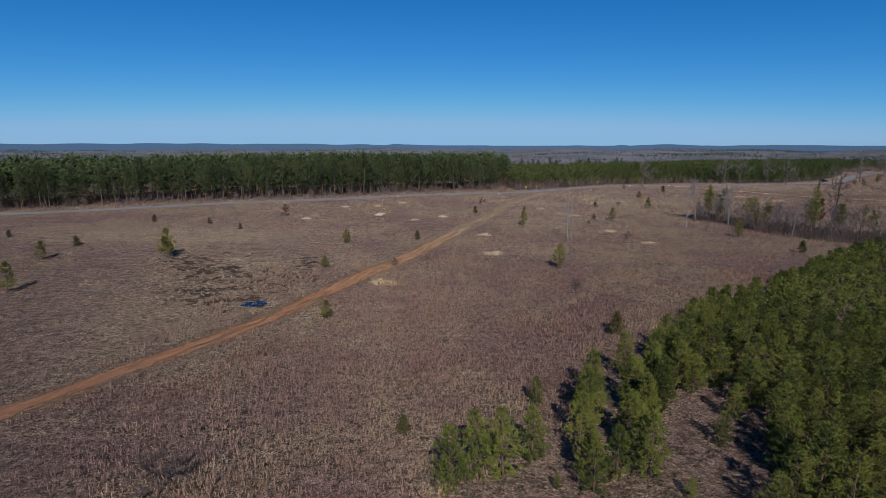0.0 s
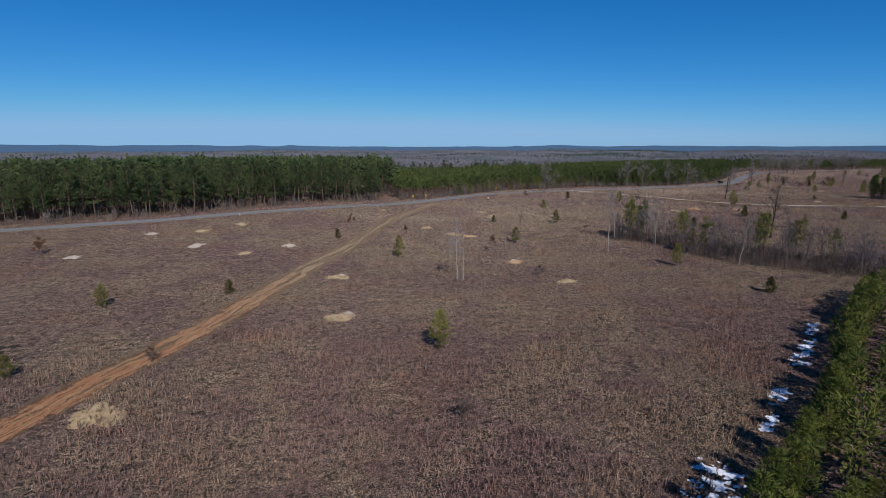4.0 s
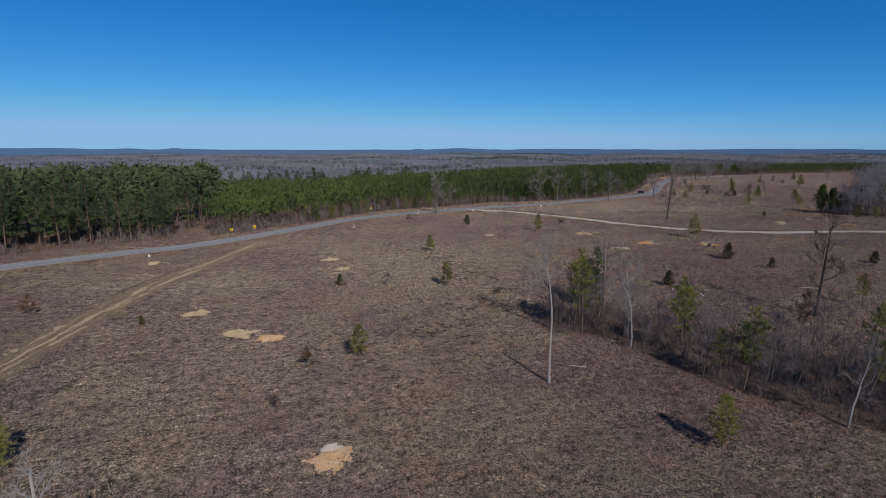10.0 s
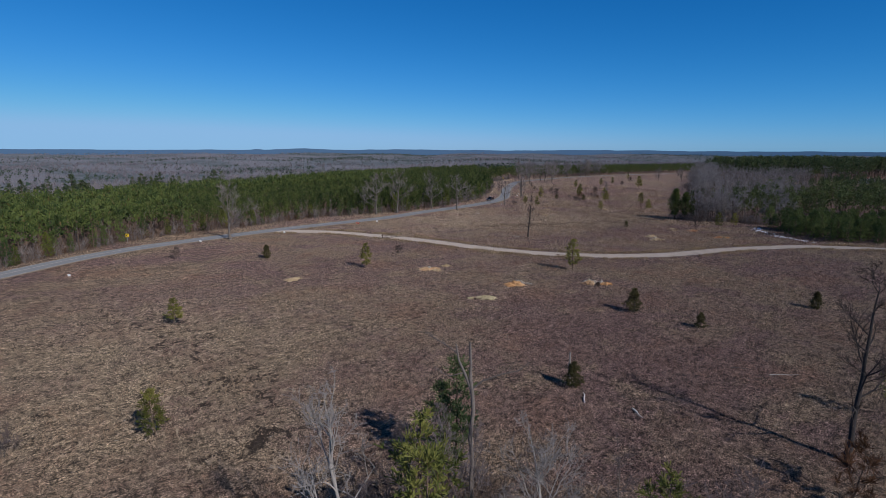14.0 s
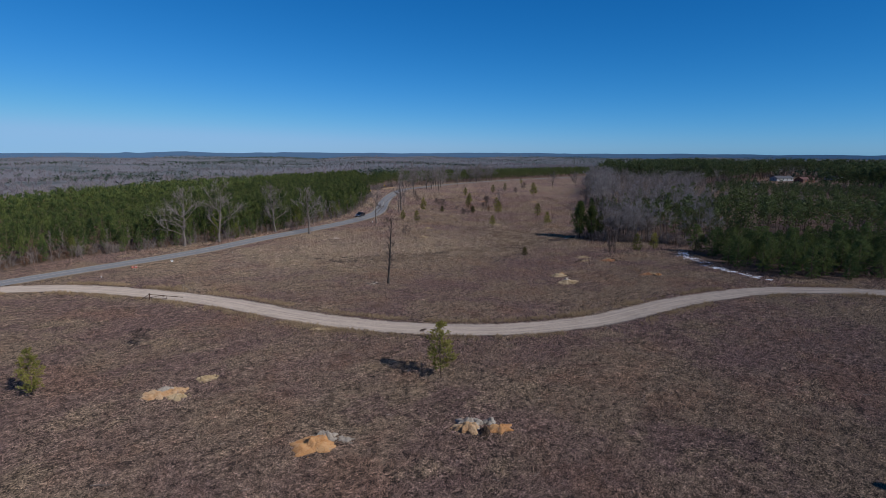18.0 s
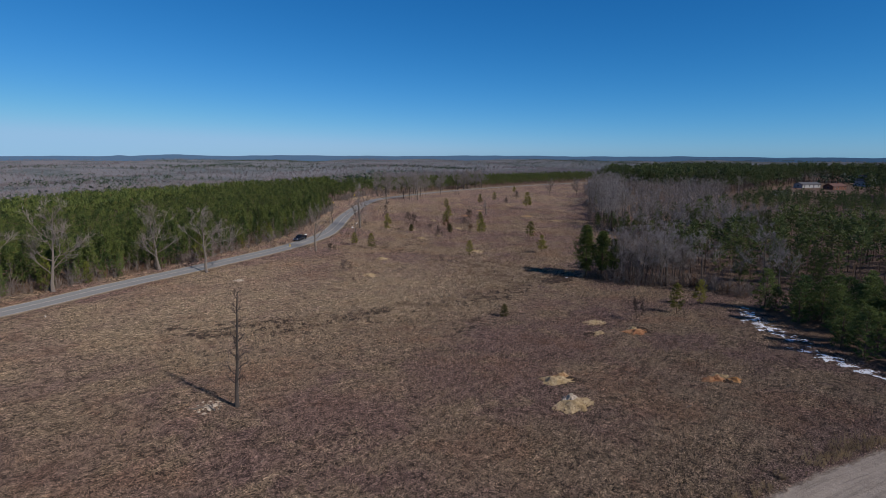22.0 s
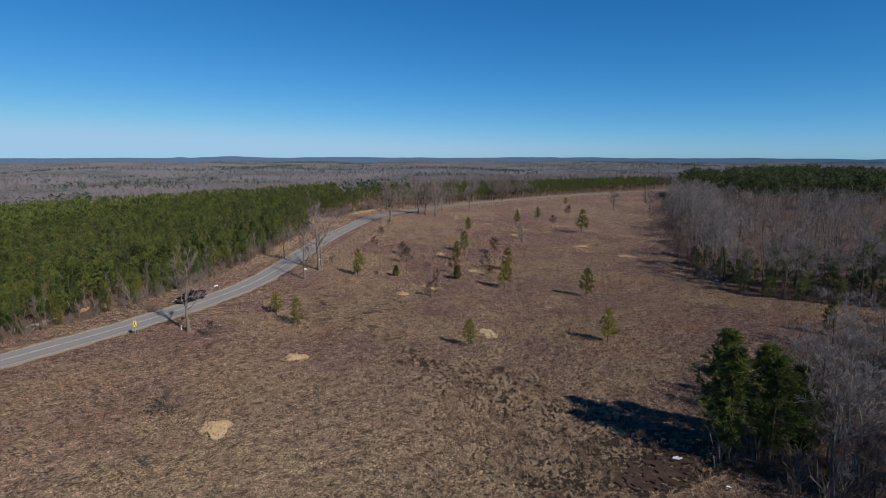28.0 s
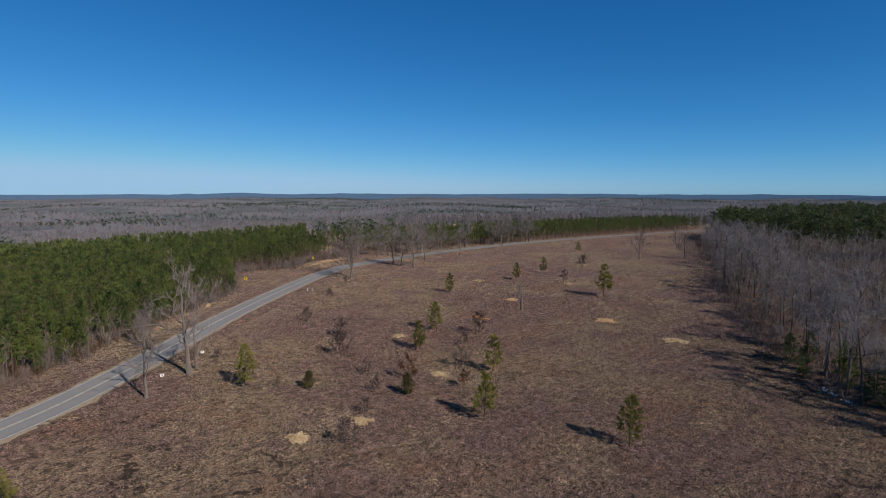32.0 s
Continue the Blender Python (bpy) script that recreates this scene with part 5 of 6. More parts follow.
# pale matted tussocks on the wet ground
pts = np.concatenate([rng.normal((a, b), (u, v), (m, 2)) for a, b, u, v, m in ((288, 324, 9, 8, 700), (297, 330, 7, 9, 900), (299, 345, 6, 6, 500), (250, 321, 14, 3, 500), (228, 328, 8, 3, 250), (297, 316, 5, 4, 300), (312, 334, 7, 5, 260), (325, 345, 8, 6, 160), (262, 316, 12, 4, 260), (-42, 112, 14, 9, 420), (94, 232, 9, 16, 320), (90, 270, 9, 7, 160))])
pts = pts[~in_wood(pts[:, 0], pts[:, 1]) & (np.hypot((pts[:, 0] - 297.5) / 6, (pts[:, 1] - 314.2) / 2.8) > 1) & (np.minimum.reduce([line_dist(pts[:, 0], pts[:, 1], L) for L in LINES]) > 3.5)]
c = np.c_[pts, land(pts[:, 0], pts[:, 1]) + 0.05]
q = blades(c, np.tile((0.0, 0.0, 0.45), (len(c), 1)), 22, rng.uniform(0.25, 0.55, len(c)), 0.075, 0.6, rng)
tagged(new("tussock_grass", mesh_np("tussock_grass", *kites(q), [tussock_blade])), "pale matted grass tussocks on wet ground", "grass", kind="stuff")
# taller golden grass along the gravel road and in drifts
pts = []
line = spline(GRAVEL, 0.5)
t = np.gradient(line, axis=0)
t /= np.linalg.norm(t, axis=1)[:, None]
nrm = np.c_[-t[:, 1], t[:, 0]]
for side in (-1, 1):
    for k in range(14):
        o = side * (3.5 + rng.gamma(1.6, 0.45, len(line)))
        pts.append(line + nrm * o[:, None] + rng.normal(0, 0.3, line.shape))
for cx, cy, sx, sy, m in ((84, 138, 2, 2, 160), (174.8, 324, 3, 1.5, 300), (178, 281.6, 2.5, 1.5, 260), (172.9, 297, 1.5, 4, 200), (172, 330, 4, 1.5, 260), (160, 322, 3, 1.5, 160)):
    pts.append(rng.normal((cx, cy), (sx, sy), (m, 2)))
for road, m in ((TRACK, 2), (TRACK_FAR, 1)):
    line = spline(road, 0.6)
    t = np.gradient(line, axis=0)
    t /= np.linalg.norm(t, axis=1)[:, None]
    nrm = np.c_[-t[:, 1], t[:, 0]]
    for k in range(m):
        pts.append((line + nrm * (rng.choice([-1, 1], len(line)) * rng.normal(2.4, 0.7, len(line)))[:, None] + rng.normal(0, 0.3, line.shape))[::2])
pts = np.concatenate(pts)
pts = pts[(line_dist(pts[:, 0], pts[:, 1], GRAVEL) > 3.2) & (line_dist(pts[:, 0], pts[:, 1], ROAD) > 3.6) & ~in_wood(pts[:, 0], pts[:, 1])]
c = np.c_[pts, land(pts[:, 0], pts[:, 1]) + 0.02]
tone = np.array([noise.noise((a * 0.11, b * 0.11, 6.0)) + 0.5 * noise.noise((a * 0.5, b * 0.5, 6.0)) for a, b in pts])
c, tone = c[tone > -0.08], tone[tone > -0.08]
q = blades(c, np.tile((0.0, 0.0, 1.0), (len(c), 1)), 5, rng.uniform(0.3, 0.75, len(c)) * (0.75 + 0.6 * np.clip(tone, 0, 0.6)), 0.055, 0.3, rng)
tagged(new("golden_grass", mesh_np("golden_grass", *kites(q), [gold_blade])), "tall golden dry grass along the gravel road", "grass", kind="stuff")

# ---- test pits and their spoil ----
def soil(name, a, b):
    m, nt, bs = material(name, 0.95)
    p = place(nt)
    n1, n2 = tex_noise(nt, p, 0.9, 5, 0.7), tex_noise(nt, p, 7.0, 6, 0.85)
    c = mix(nt, span(nt, n1, 0.35, 0.65), a, b)
    put(nt, bs.inputs["Base Color"], mix(nt, calc(nt, "MULTIPLY", span(nt, n2, 0.5, 0.3), 0.6), c, tuple(v * 0.45 for v in a)))
    bump(nt, bs, calc(nt, "ADD", n1, n2), 0.8, 0.12)
    return m


# "d" is wet mud in the hollows and painted shade in the pits
SOIL = {"s": soil("sandy_soil", (0.27, 0.192, 0.100), (0.34, 0.262, 0.160)), "o": soil("orange_soil", (0.33, 0.19, 0.090), (0.38, 0.265, 0.155)), "p": soil("pale_soil", (0.31, 0.26, 0.205), (0.40, 0.34, 0.27)),
        "r": soil("red_clay", (0.25, 0.108, 0.050), (0.32, 0.175, 0.092)), "d": soil("wet_mud_and_pit_shade", (0.035, 0.022, 0.015), (0.06, 0.04, 0.028))}
SOIL.update({"c": soil("bright_orange_clay", (0.35, 0.165, 0.060), (0.41, 0.245, 0.115)), "g": soil("pale_grey_clods", (0.235, 0.200, 0.158), (0.330, 0.292, 0.240)), "y": soil("straw_coloured_soil", (0.285, 0.235, 0.125), (0.37, 0.315, 0.195))})
WORDS = {"s": "sandy tan", "o": "orange clay", "p": "pale sand", "r": "red clay"}


def heap_mesh(name, r, h, seed, mat, crater=0.0, long=1.3, rough=1.0):
    """A lumpy heap, or with crater a pit with a raised lip."""
    rings, sides = 13, 44
    vs = [(0, 0, h * (1 - crater))]
    fs = []
    for i in range(1, rings + 1):
        f = i / rings
        for j in range(sides):
            a = 2 * math.pi * j / sides
            lump = noise.noise((math.cos(a) * 1.7 + seed, math.sin(a) * 1.7, f * 1.5))
            rr = r * f * (0.92 + 0.75 * lump * f + 0.20 * f * f * noise.noise((math.cos(a) * 5.5 + seed, math.sin(a) * 5.5, 1.0)))
            if crater:
                z = h * math.exp(-((f - 0.72) / 0.2) ** 2) * (0.7 + 0.6 * math.sin(a + seed)) + 0.03 * (1 - f)
            else:
                z = h * ((0.5 + 0.5 * math.cos(math.pi * f)) if rough == 1.0 else (1 - f ** 2.2)) * (1 + 0.9 * noise.noise((math.cos(a) * f * 2.2 + seed, math.sin(a) * f * 2.2, 3.0)))
            z += h * (1 - f * f) * (0.32 * noise.noise((math.cos(a) * f * 5 + seed, math.sin(a) * f * 5, 9.0)) + 0.3 * rough * noise.noise((math.cos(a) * f * 13 + seed, math.sin(a) * f * 13, 4.0)))
            vs.append((rr * math.cos(a) * long, rr * math.sin(a), z if i < rings else -0.12))
    for j in range(sides):
        fs.append((0, 1 + j, 1 + (j + 1) % sides))
    for i in range(rings - 1):
        for j in range(sides):
            a, b = 1 + i * sides + j, 1 + i * sides + (j + 1) % sides
            fs.append((a, a + sides, b + sides, b))
    me = bpy.data.meshes.new(name)
    me.from_pydata(vs, [], fs)
    me.materials.append(mat)
    me.polygons.foreach_set("use_smooth", [True] * len(fs))
    return me


def clod_mesh(r, seed, mat):
    bm = bmesh.new()
    bmesh.ops.create_icosphere(bm, subdivisions=1, radius=r)
    for v in bm.verts:
        v.co *= 1 + 0.45 * noise.noise(v.co * 6 + Vector((seed, 0, 0)))
        v.co.z *= 0.7
    me = bpy.data.meshes.new("clod")
    bm.to_mesh(me)
    bm.free()
    me.materials.append(mat)
    return me


def spoil(x, y, kind, r, h, pit=False, turn=0.0, second=""):
    ob = new("soil_mound", heap_mesh("soil_mound", r * 1.15, h * 0.75, x * 0.37 + y, SOIL[kind]))
    ob.matrix_basis = pose(x, y, float(land(x, y)), 0, 0, turn)
    if second:
        q = new("side_mound", heap_mesh("side_mound", r * 0.55, h * 0.7, x + 3.1, SOIL[second]))
        q.parent, q.location = ob, (r * 0.75, r * 0.8, 0)
    if pit:
        # the ground is not cut: a dark colour stands for the pit's inner shade
        q = new("pit", heap_mesh("pit", r * 0.75, 0.16, y * 0.7, SOIL["d"], crater=1.0, long=1.2))
        q.parent, q.location = ob, (r * 1.1, -r * 0.2, 0.06)
    for k in range(8):
        a = x + k * 1.9
        q = new("clod", clod_mesh(0.16 + 0.07 * (k % 3), x + k, SOIL[kind]))
        q.parent, q.location = ob, (math.cos(a) * r * (1.1 + 0.08 * (k % 5)), math.sin(a) * r * (0.85 + 0.09 * (k % 4)), 0.02)
    tagged(ob, ("%s spoil heap beside a dark open pit" if pit else "low %s spoil heap on dry grass") % WORDS[kind], "soil heap", "spoil heaps of the field")


def dug_heap(x, y, turn, label, pieces):
    """A freshly dug heap of several mounds, each (name, along, across, soil, radius, height, stretch)."""
    ob = None
    for k, (name, u, v, kind, r, h, long) in enumerate(pieces):
        q = new(name, heap_mesh(name, r, h, x * 0.41 + k * 7.3, SOIL[kind], long=long, rough=1.3))
        if ob is None:
            ob = q
            ob.matrix_basis = pose(x, y, float(land(x, y)), 0, 0, turn)
        else:
            q.parent, q.location = ob, (u, v, 0)
    for k in range(14):
        name, u, v, kind, r, h, long = pieces[k % len(pieces)]
        a = x + k * 2.3
        q = new("clod", clod_mesh(0.10 + 0.05 * (k % 4), y + k, SOIL[kind]))
        q.parent, q.location = ob, (u + math.cos(a) * r * long * 1.05, v + math.sin(a) * r * 1.05, 0.02)
    tagged(ob, label, "soil heap", "spoil heaps of the field")


# a pit here is a dark mound that paints the shade of a hole
dug_heap(149.4, 276.6, -50, "orange clay spoil heap with tan and pale grey mounds", (("clay_mound", 0, 0, "o", 1.6, 0.45, 1.2), ("tan_mound", 2.5, -0.2, "s", 1.15, 0.32, 1.3), ("grey_mound", 0.5, 1.5, "g", 0.9, 0.45, 1.3), ("clay_mound", 1.7, 1.4, "o", 1.1, 0.4, 1.3)))
dug_heap(155.5, 254.0, -51, "bright orange clay spoil heap with pale clods beside a slot", (("clay_mound", 0, 0, "c", 1.8, 0.6, 1.15), ("grey_mound", 0.7, 1.4, "g", 1.1, 0.62, 1.3), ("pit", 2.5, 0.3, "d", 0.6, 0.16, 1.6), ("rim", 2.7, 1.2, "g", 0.65, 0.36, 1.7)))
dug_heap(144.8, 250.4, -48, "straw-coloured spoil heap with orange clay and a dark hollow", (("straw_mound", 0, 0, "y", 1.4, 0.42, 1.65), ("clay_mound", -2.6, -0.3, "y", 0.6, 0.25, 1.2), ("pit", -1.9, -0.5, "d", 0.5, 0.12, 1.3)))
dug_heap(167.5, 245.2, -50, "orange and pale clay spoil heaps around a black hole", (("clay_mound", -0.1, 0, "o", 1.2, 0.55, 1.3), ("grey_mound", 0.2, 0.9, "g", 1.1, 0.62, 1.4), ("clay_mound", 3.2, 0, "c", 1.15, 0.5, 1.25), ("pit", 1.6, -0.75, "d", 0.85, 0.46, 0.7), ("grey_mound", 2.1, 1.1, "g", 0.7, 0.5, 1.3)))
dug_heap(250.6, 262.4, -45, "red and orange clay spoil heaps around a dark hole", (("clay_mound", 0, 0, "r", 1.1, 0.5, 1.3), ("pit", 1.4, -0.6, "d", 0.85, 0.3, 0.9), ("clay_mound", 2.5, -0.3, "c", 0.9, 0.42, 1.2), ("tan_mound", 1.2, 1.0, "s", 0.9, 0.4, 1.4)))
for x, y, kind, r, h, pit, turn, second in (
        (155.5, 277.2, "s", 0.9, 0.5, False, 0, ""), (121.8, 286, "s", 1.7, 0.45, False, 40, ""),
        (237.5, 277.5, "s", 1.6, 0.8, True, -30, "o"), (232.2, 271.9, "s", 1.7, 0.7, False, 0, "p"),
        (266.8, 287.8, "s", 1.6, 0.5, False, 0, ""), (266, 279.4, "r", 1.5, 0.6, True, 0, "s"), (260.7, 283.8, "s", 1.3, 0.5, True, 160, "")):
    spoil(x, y, kind, r, h, pit, turn, second)
for x, y, kind, r, h, turn, second in (
        (68.6, 265.5, "s", 1.5, 0.4, 0, ""), (70.1, 255.4, "s", 1.6, 0.4, 30, ""), (40.1, 228.1, "s", 1.5, 0.4, 0, "s"), (46.9, 216.9, "s", 1.9, 0.5, 160, ""), (51.2, 213.9, "o", 1.9, 0.5, 20, ""), (28.8, 268.3, "s", 1.5, 0.4, 0, ""),
        (55, 179.1, "o", 1.9, 0.4, 30, "p"), (61.2, 159.3, "s", 1.8, 0.3, 0, ""), (12.7, 142.5, "s", 2.1, 0.45, 0, "p"), (11.8, 168.5, "s", 1.7, 0.4, 0, "p")):
    spoil(x, y, kind, r, h, False, turn, second)
for x, y, kind, r in ((-10.6, 191.4, "s", 1.9), (-23.8, 200.2, "p", 2.0), (-18, 230, "s", 1.9), (-26.7, 218.9, "s", 1.9), (-39.4, 215.3, "p", 1.6), (-1, 199.5, "p", 1.5), (-13.2, 113.8, "s", 2.4), (-48.5, 189.9, "p", 1.5)):
    spoil(x, y, kind, r, 0.35, False, r * 50, "")
for x, y, kind, r, h in ((321.2, 387.8, "s", 1.3, 0.5), (330.5, 387.1, "s", 1.3, 0.5), (350.2, 394.7, "s", 1.4, 0.6), (358.1, 416.8, "s", 1.2, 0.5), (382.5, 417.6, "r", 2.0, 0.5), (404, 396.5, "o", 2.0, 0.4), (400.8, 378.3, "s", 2.0, 0.4),
                         (413.8, 450.6, "s", 1.4, 0.4), (402.8, 425.8, "o", 1.4, 0.4), (431.8, 428.4, "s", 1.3, 0.4), (284.4, 366.9, "s", 1.4, 0.5), (266.9, 351.8, "s", 1.4, 0.6), (317.7, 357.6, "s", 2.0, 0.35), (238.3, 365.8, "p", 1.0, 0.25), (203.2, 303.2, "p", 1.3, 0.18)):
    spoil(x, y, kind, r, h, False, x * 3, "")

# ---- snow left in the shade, and standing water ----
snow_mat, nt, b = material("old_snow", 0.6)
n = tex_noise(nt, place(nt), 1.5, 4, 0.7)
put(nt, b.inputs["Base Color"], mix(nt, n, (0.50, 0.52, 0.55), (0.74, 0.76, 0.79)))
bump(nt, b, n, 0.4, 0.08)
water_mat, nt, b = material("still_water", 0.06)
put(nt, b.inputs["Base Color"], (0.006, 0.008, 0.016))
b.inputs["Specular IOR Level"].default_value = 0.18


def patch_mesh(name, cx, cy, rx, ry, turn, cell, gate, mat, lift, seed, rough=0.5):
    """A ragged flat patch: the cells of an oval where noise is high enough."""
    nu, nv = int(2 * rx / cell), int(2 * ry / cell)
    c, s = math.cos(radians(turn)), math.sin(radians(turn))
    index, vs, fs = {}, [], []

    def vert(i, j):
        if (i, j) not in index:
            u, v = -rx + i * cell, -ry + j * cell
            u, v = u + cell * 0.45 * noise.noise((u * 2, v * 2, seed)), v + cell * 0.45 * noise.noise((u * 2, v * 2, seed + 7))
            x, y = cx + u * c - v * s, cy + u * s + v * c
            index[i, j] = len(vs)
            vs.append((x, y, float(ground_top(x, y)) + lift + 0.05 * noise.noise((x, y, seed))))
        return index[i, j]

    for i in range(nu):
        for j in range(nv):
            u, v = (-rx + (i + 0.5) * cell) / rx, (-ry + (j + 0.5) * cell) / ry
            if u * u + v * v + rough * noise.noise((u * rx * 0.9, v * ry * 0.9, seed)) + 0.6 * rough * noise.noise((u * rx * 2.3, v * ry * 2.3, seed)) < gate:
                fs.append((vert(i, j), vert(i + 1, j), vert(i + 1, j + 1), vert(i, j + 1)))
    me = bpy.data.meshes.new(name)
    me.from_pydata(vs, [], fs)
    me.materials.append(mat)
    return me


for k, (x, y, rx, ry, turn) in enumerate(((44.5, 89.3, 4.2, 2.2, 41), (56.2, 97.0, 2.5, 0.7, 38), (62.3, 102.6, 3.5, 1.2, 39), (73.4, 111.4, 4.0, 1.4, 39), (78.3, 115.6, 4.5, 1.0, 40), (85.1, 121.8, 4.0, 0.9, 42), (35.4, 78.0, 2.5, 0.9, 45), (290, 268.5, 6, 1.6, 32), (283, 264.5, 6, 2.2, 38), (277, 258.5, 3.5, 1.6, 45), (270, 253.6, 5, 2.0, 50), (265.5, 247.5, 5, 1.9, 58), (262.3, 242, 3.5, 1.6, 70), (302, 313.5, 1.7, 0.7, 100), (300.5, 308.5, 1.4, 0.4, 100), (390.5, 347.4, 4.2, 0.7, 45))):
    tagged(new("snow_patch", patch_mesh("snow_patch", x, y, rx, ry, turn, 0.22, 0.2 if x < 200 else 0.04, snow_mat, 0.08, k * 3.3, 2.4)), "thin ragged old snow lying in the shade", "snow", "snow patches in the shade")
for k, (x, y, rx, ry) in enumerate(((-35.3, 97, 2.8, 2.1),)):
    tagged(new("puddle", patch_mesh("puddle", x, y, rx, ry, 20, 0.3, 0.7, water_mat, 0.10, k * 1.7, 0.5)), "still dark water standing in a muddy hollow", "puddle")
for k, (x, y, rx, ry, turn) in enumerate(((297.5, 314.2, 7.0, 3.2, -20), (304.5, 317.5, 4.0, 1.6, 30), (302.5, 341.8, 4.2, 0.9, -50), (298.5, 350.5, 3.2, 0.7, 20), (269, 316, 3.2, 1.0, -20), (258, 319.5, 2.4, 0.7, -15), (-45, 108, 3.0, 1.0, 40), (-56, 123, 3.2, 1.1, -40), (-50, 116, 2.2, 0.8, 80), (186.3, 270.5, 0.9, 0.5, 0))):
    tagged(new("mud_hollow", patch_mesh("mud_hollow", x, y, rx, ry, turn, 0.22, 0.45, SOIL["d"], 0.13, k * 2.7, 1.5)), "dark wet mud in a hollow of the field", "mud", "mud hollows")
for k, (x, y, rx, ry, turn, kind) in enumerate(((398, 517, 8, 2.6, 15, "o"), (388, 511.5, 5, 1.6, 25, "s"), (324.5, 456.5, 6, 1.3, 45, "r"), (333, 464, 5, 1.2, 45, "o"), (256, 405.5, 3.6, 1.3, 40, "p"), (262, 409.5, 2.6, 1.0, 40, "s"),
                                                (176, 283, 2.6, 0.8, -60, "s"))):
    tagged(new("bare_clay", patch_mesh("bare_clay", x, y, rx, ry, turn, 0.3, 0.45, SOIL[kind], 0.12, k * 4.1, 1.6)), "bare %s ground at the roadside" % WORDS[kind], "soil", "bare patches by the road")
# pale stalks and sticks strewn over the field
n = 9000
x, y = rng.uniform(-60, 400, n), rng.uniform(30, 450, n)
ok = (line_dist(x, y, FLIGHT) < 70) & ~in_wood(x, y) & (np.minimum.reduce([line_dist(x, y, L) for L in LINES]) > 4)
x, y = x[ok], y[ok]
c = np.c_[x, y, land(x, y) + 0.16]
q = blades(c, np.c_[rng.normal(0, 1, (len(c), 2)), np.full(len(c), 0.05)], 1, rng.uniform(0.3, 1.1, len(c)), 0.05, 0.05, rng)
tagged(new("strewn_stalks", mesh_np("strewn_stalks", *kites(q), [pale_stalk])), "pale broken stalks strewn over the field", "stalks", kind="stuff")

# ---- helpers for built things ----
def part(name, bm, mat, parent=None, label="", smooth_faces=False):
    """Links a bmesh as one mesh object under a thing or a part."""
    me = bpy.data.meshes.new(name)
    bm.to_mesh(me)
    bm.free()
    me.materials.append(mat)
    if smooth_faces:
        me.polygons.foreach_set("use_smooth", [True] * len(me.polygons))
    ob = new(name, me)
    ob.parent = parent
    return tagged(ob, label)


def box(x0, y0, z0, x1, y1, z1, bevel=0.0, taper=0.0):
    bm = bmesh.new()
    bmesh.ops.create_cube(bm, size=1.0)
    for v in bm.verts:
        k = 1 - taper if v.co.z > 0 else 1.0
        v.co = Vector(((x0 + x1) / 2 + v.co.x * (x1 - x0) * k, (y0 + y1) / 2 + v.co.y * (y1 - y0) * k, (z0 + z1) / 2 + v.co.z * (z1 - z0)))
    if bevel:
        bmesh.ops.bevel(bm, geom=bm.edges[:], offset=bevel, segments=2, affect="EDGES", profile=0.5)
    return bm


def rod(a, b, r0, r1=None, sides=8, bm=None):
    bm = bm or bmesh.new()
    a, b = Vector(a), Vector(b)
    m = Matrix.Translation((a + b) / 2) @ (b - a).to_track_quat("Z", "Y").to_matrix().to_4x4()
    bmesh.ops.create_cone(bm, cap_ends=True, segments=sides, radius1=r0, radius2=r0 if r1 is None else r1, depth=(b - a).length, matrix=m)
    return bm


def profile(points, width, bevel=0.0):
    """A side outline (y along, z up) drawn out across x."""
    bm = bmesh.new()
    lo = [bm.verts.new((-width / 2, y, z)) for y, z in points]
    hi = [bm.verts.new((width / 2, y, z)) for y, z in points]
    bm.faces.new(lo)
    bm.faces.new(hi[::-1])
    for i in range(len(points)):
        j = (i + 1) % len(points)
        bm.faces.new((lo[j], lo[i], hi[i], hi[j]))
    bmesh.ops.recalc_face_normals(bm, faces=bm.faces[:])
    if bevel:
        bmesh.ops.bevel(bm, geom=bm.edges[:], offset=bevel, segments=2, affect="EDGES", profile=0.5)
    return bm


def gloss(name, colour, rough, metal=0.0, spec=0.5, coat=0.0):
    m = plain(name, colour, rough, metal, 0.06, 8.0, spec)
    b = m.node_tree.nodes["Principled BSDF"]
    b.inputs["Coat Weight"].default_value = coat
    b.inputs["Diffuse Roughness"].default_value = 0.0
    return m


black_paint = gloss("black_car_paint", (0.008, 0.008, 0.010), 0.25, 0.0, 0.5, 1.0)
dark_glass = gloss("tinted_car_glass", (0.010, 0.012, 0.014), 0.05, 0.0, 0.6)
chrome = gloss("dull_chrome", (0.55, 0.55, 0.56), 0.25, 1.0)
rubber = plain("tyre_rubber", (0.018, 0.018, 0.018), 0.85)
lamp_lens = gloss("headlamp_lens", (0.65, 0.66, 0.68), 0.15, 0.0, 0.6)
red_lens = gloss("tail_lamp_lens", (0.25, 0.012, 0.01), 0.2)
white_board = plain("white_sign_board", (0.78, 0.78, 0.76), 0.6, vary=0.05)
red_board = plain("red_sign_board", (0.55, 0.06, 0.03), 0.6, vary=0.1)
yellow_board = plain("yellow_sign_sheet", (0.72, 0.50, 0.02), 0.5, vary=0.06)
black_sheet = plain("black_sign_sheet", (0.012, 0.012, 0.012), 0.6)
galvanised = plain("galvanised_steel", (0.38, 0.38, 0.38), 0.5, 0.6)
rusty_pipe = plain("rusty_pipe", (0.075, 0.045, 0.032), 0.8, 0.2, 0.4, 6)
grey_wood = plain("weathered_wood", (0.27, 0.225, 0.17), 0.9, vary=0.3, scale=6)


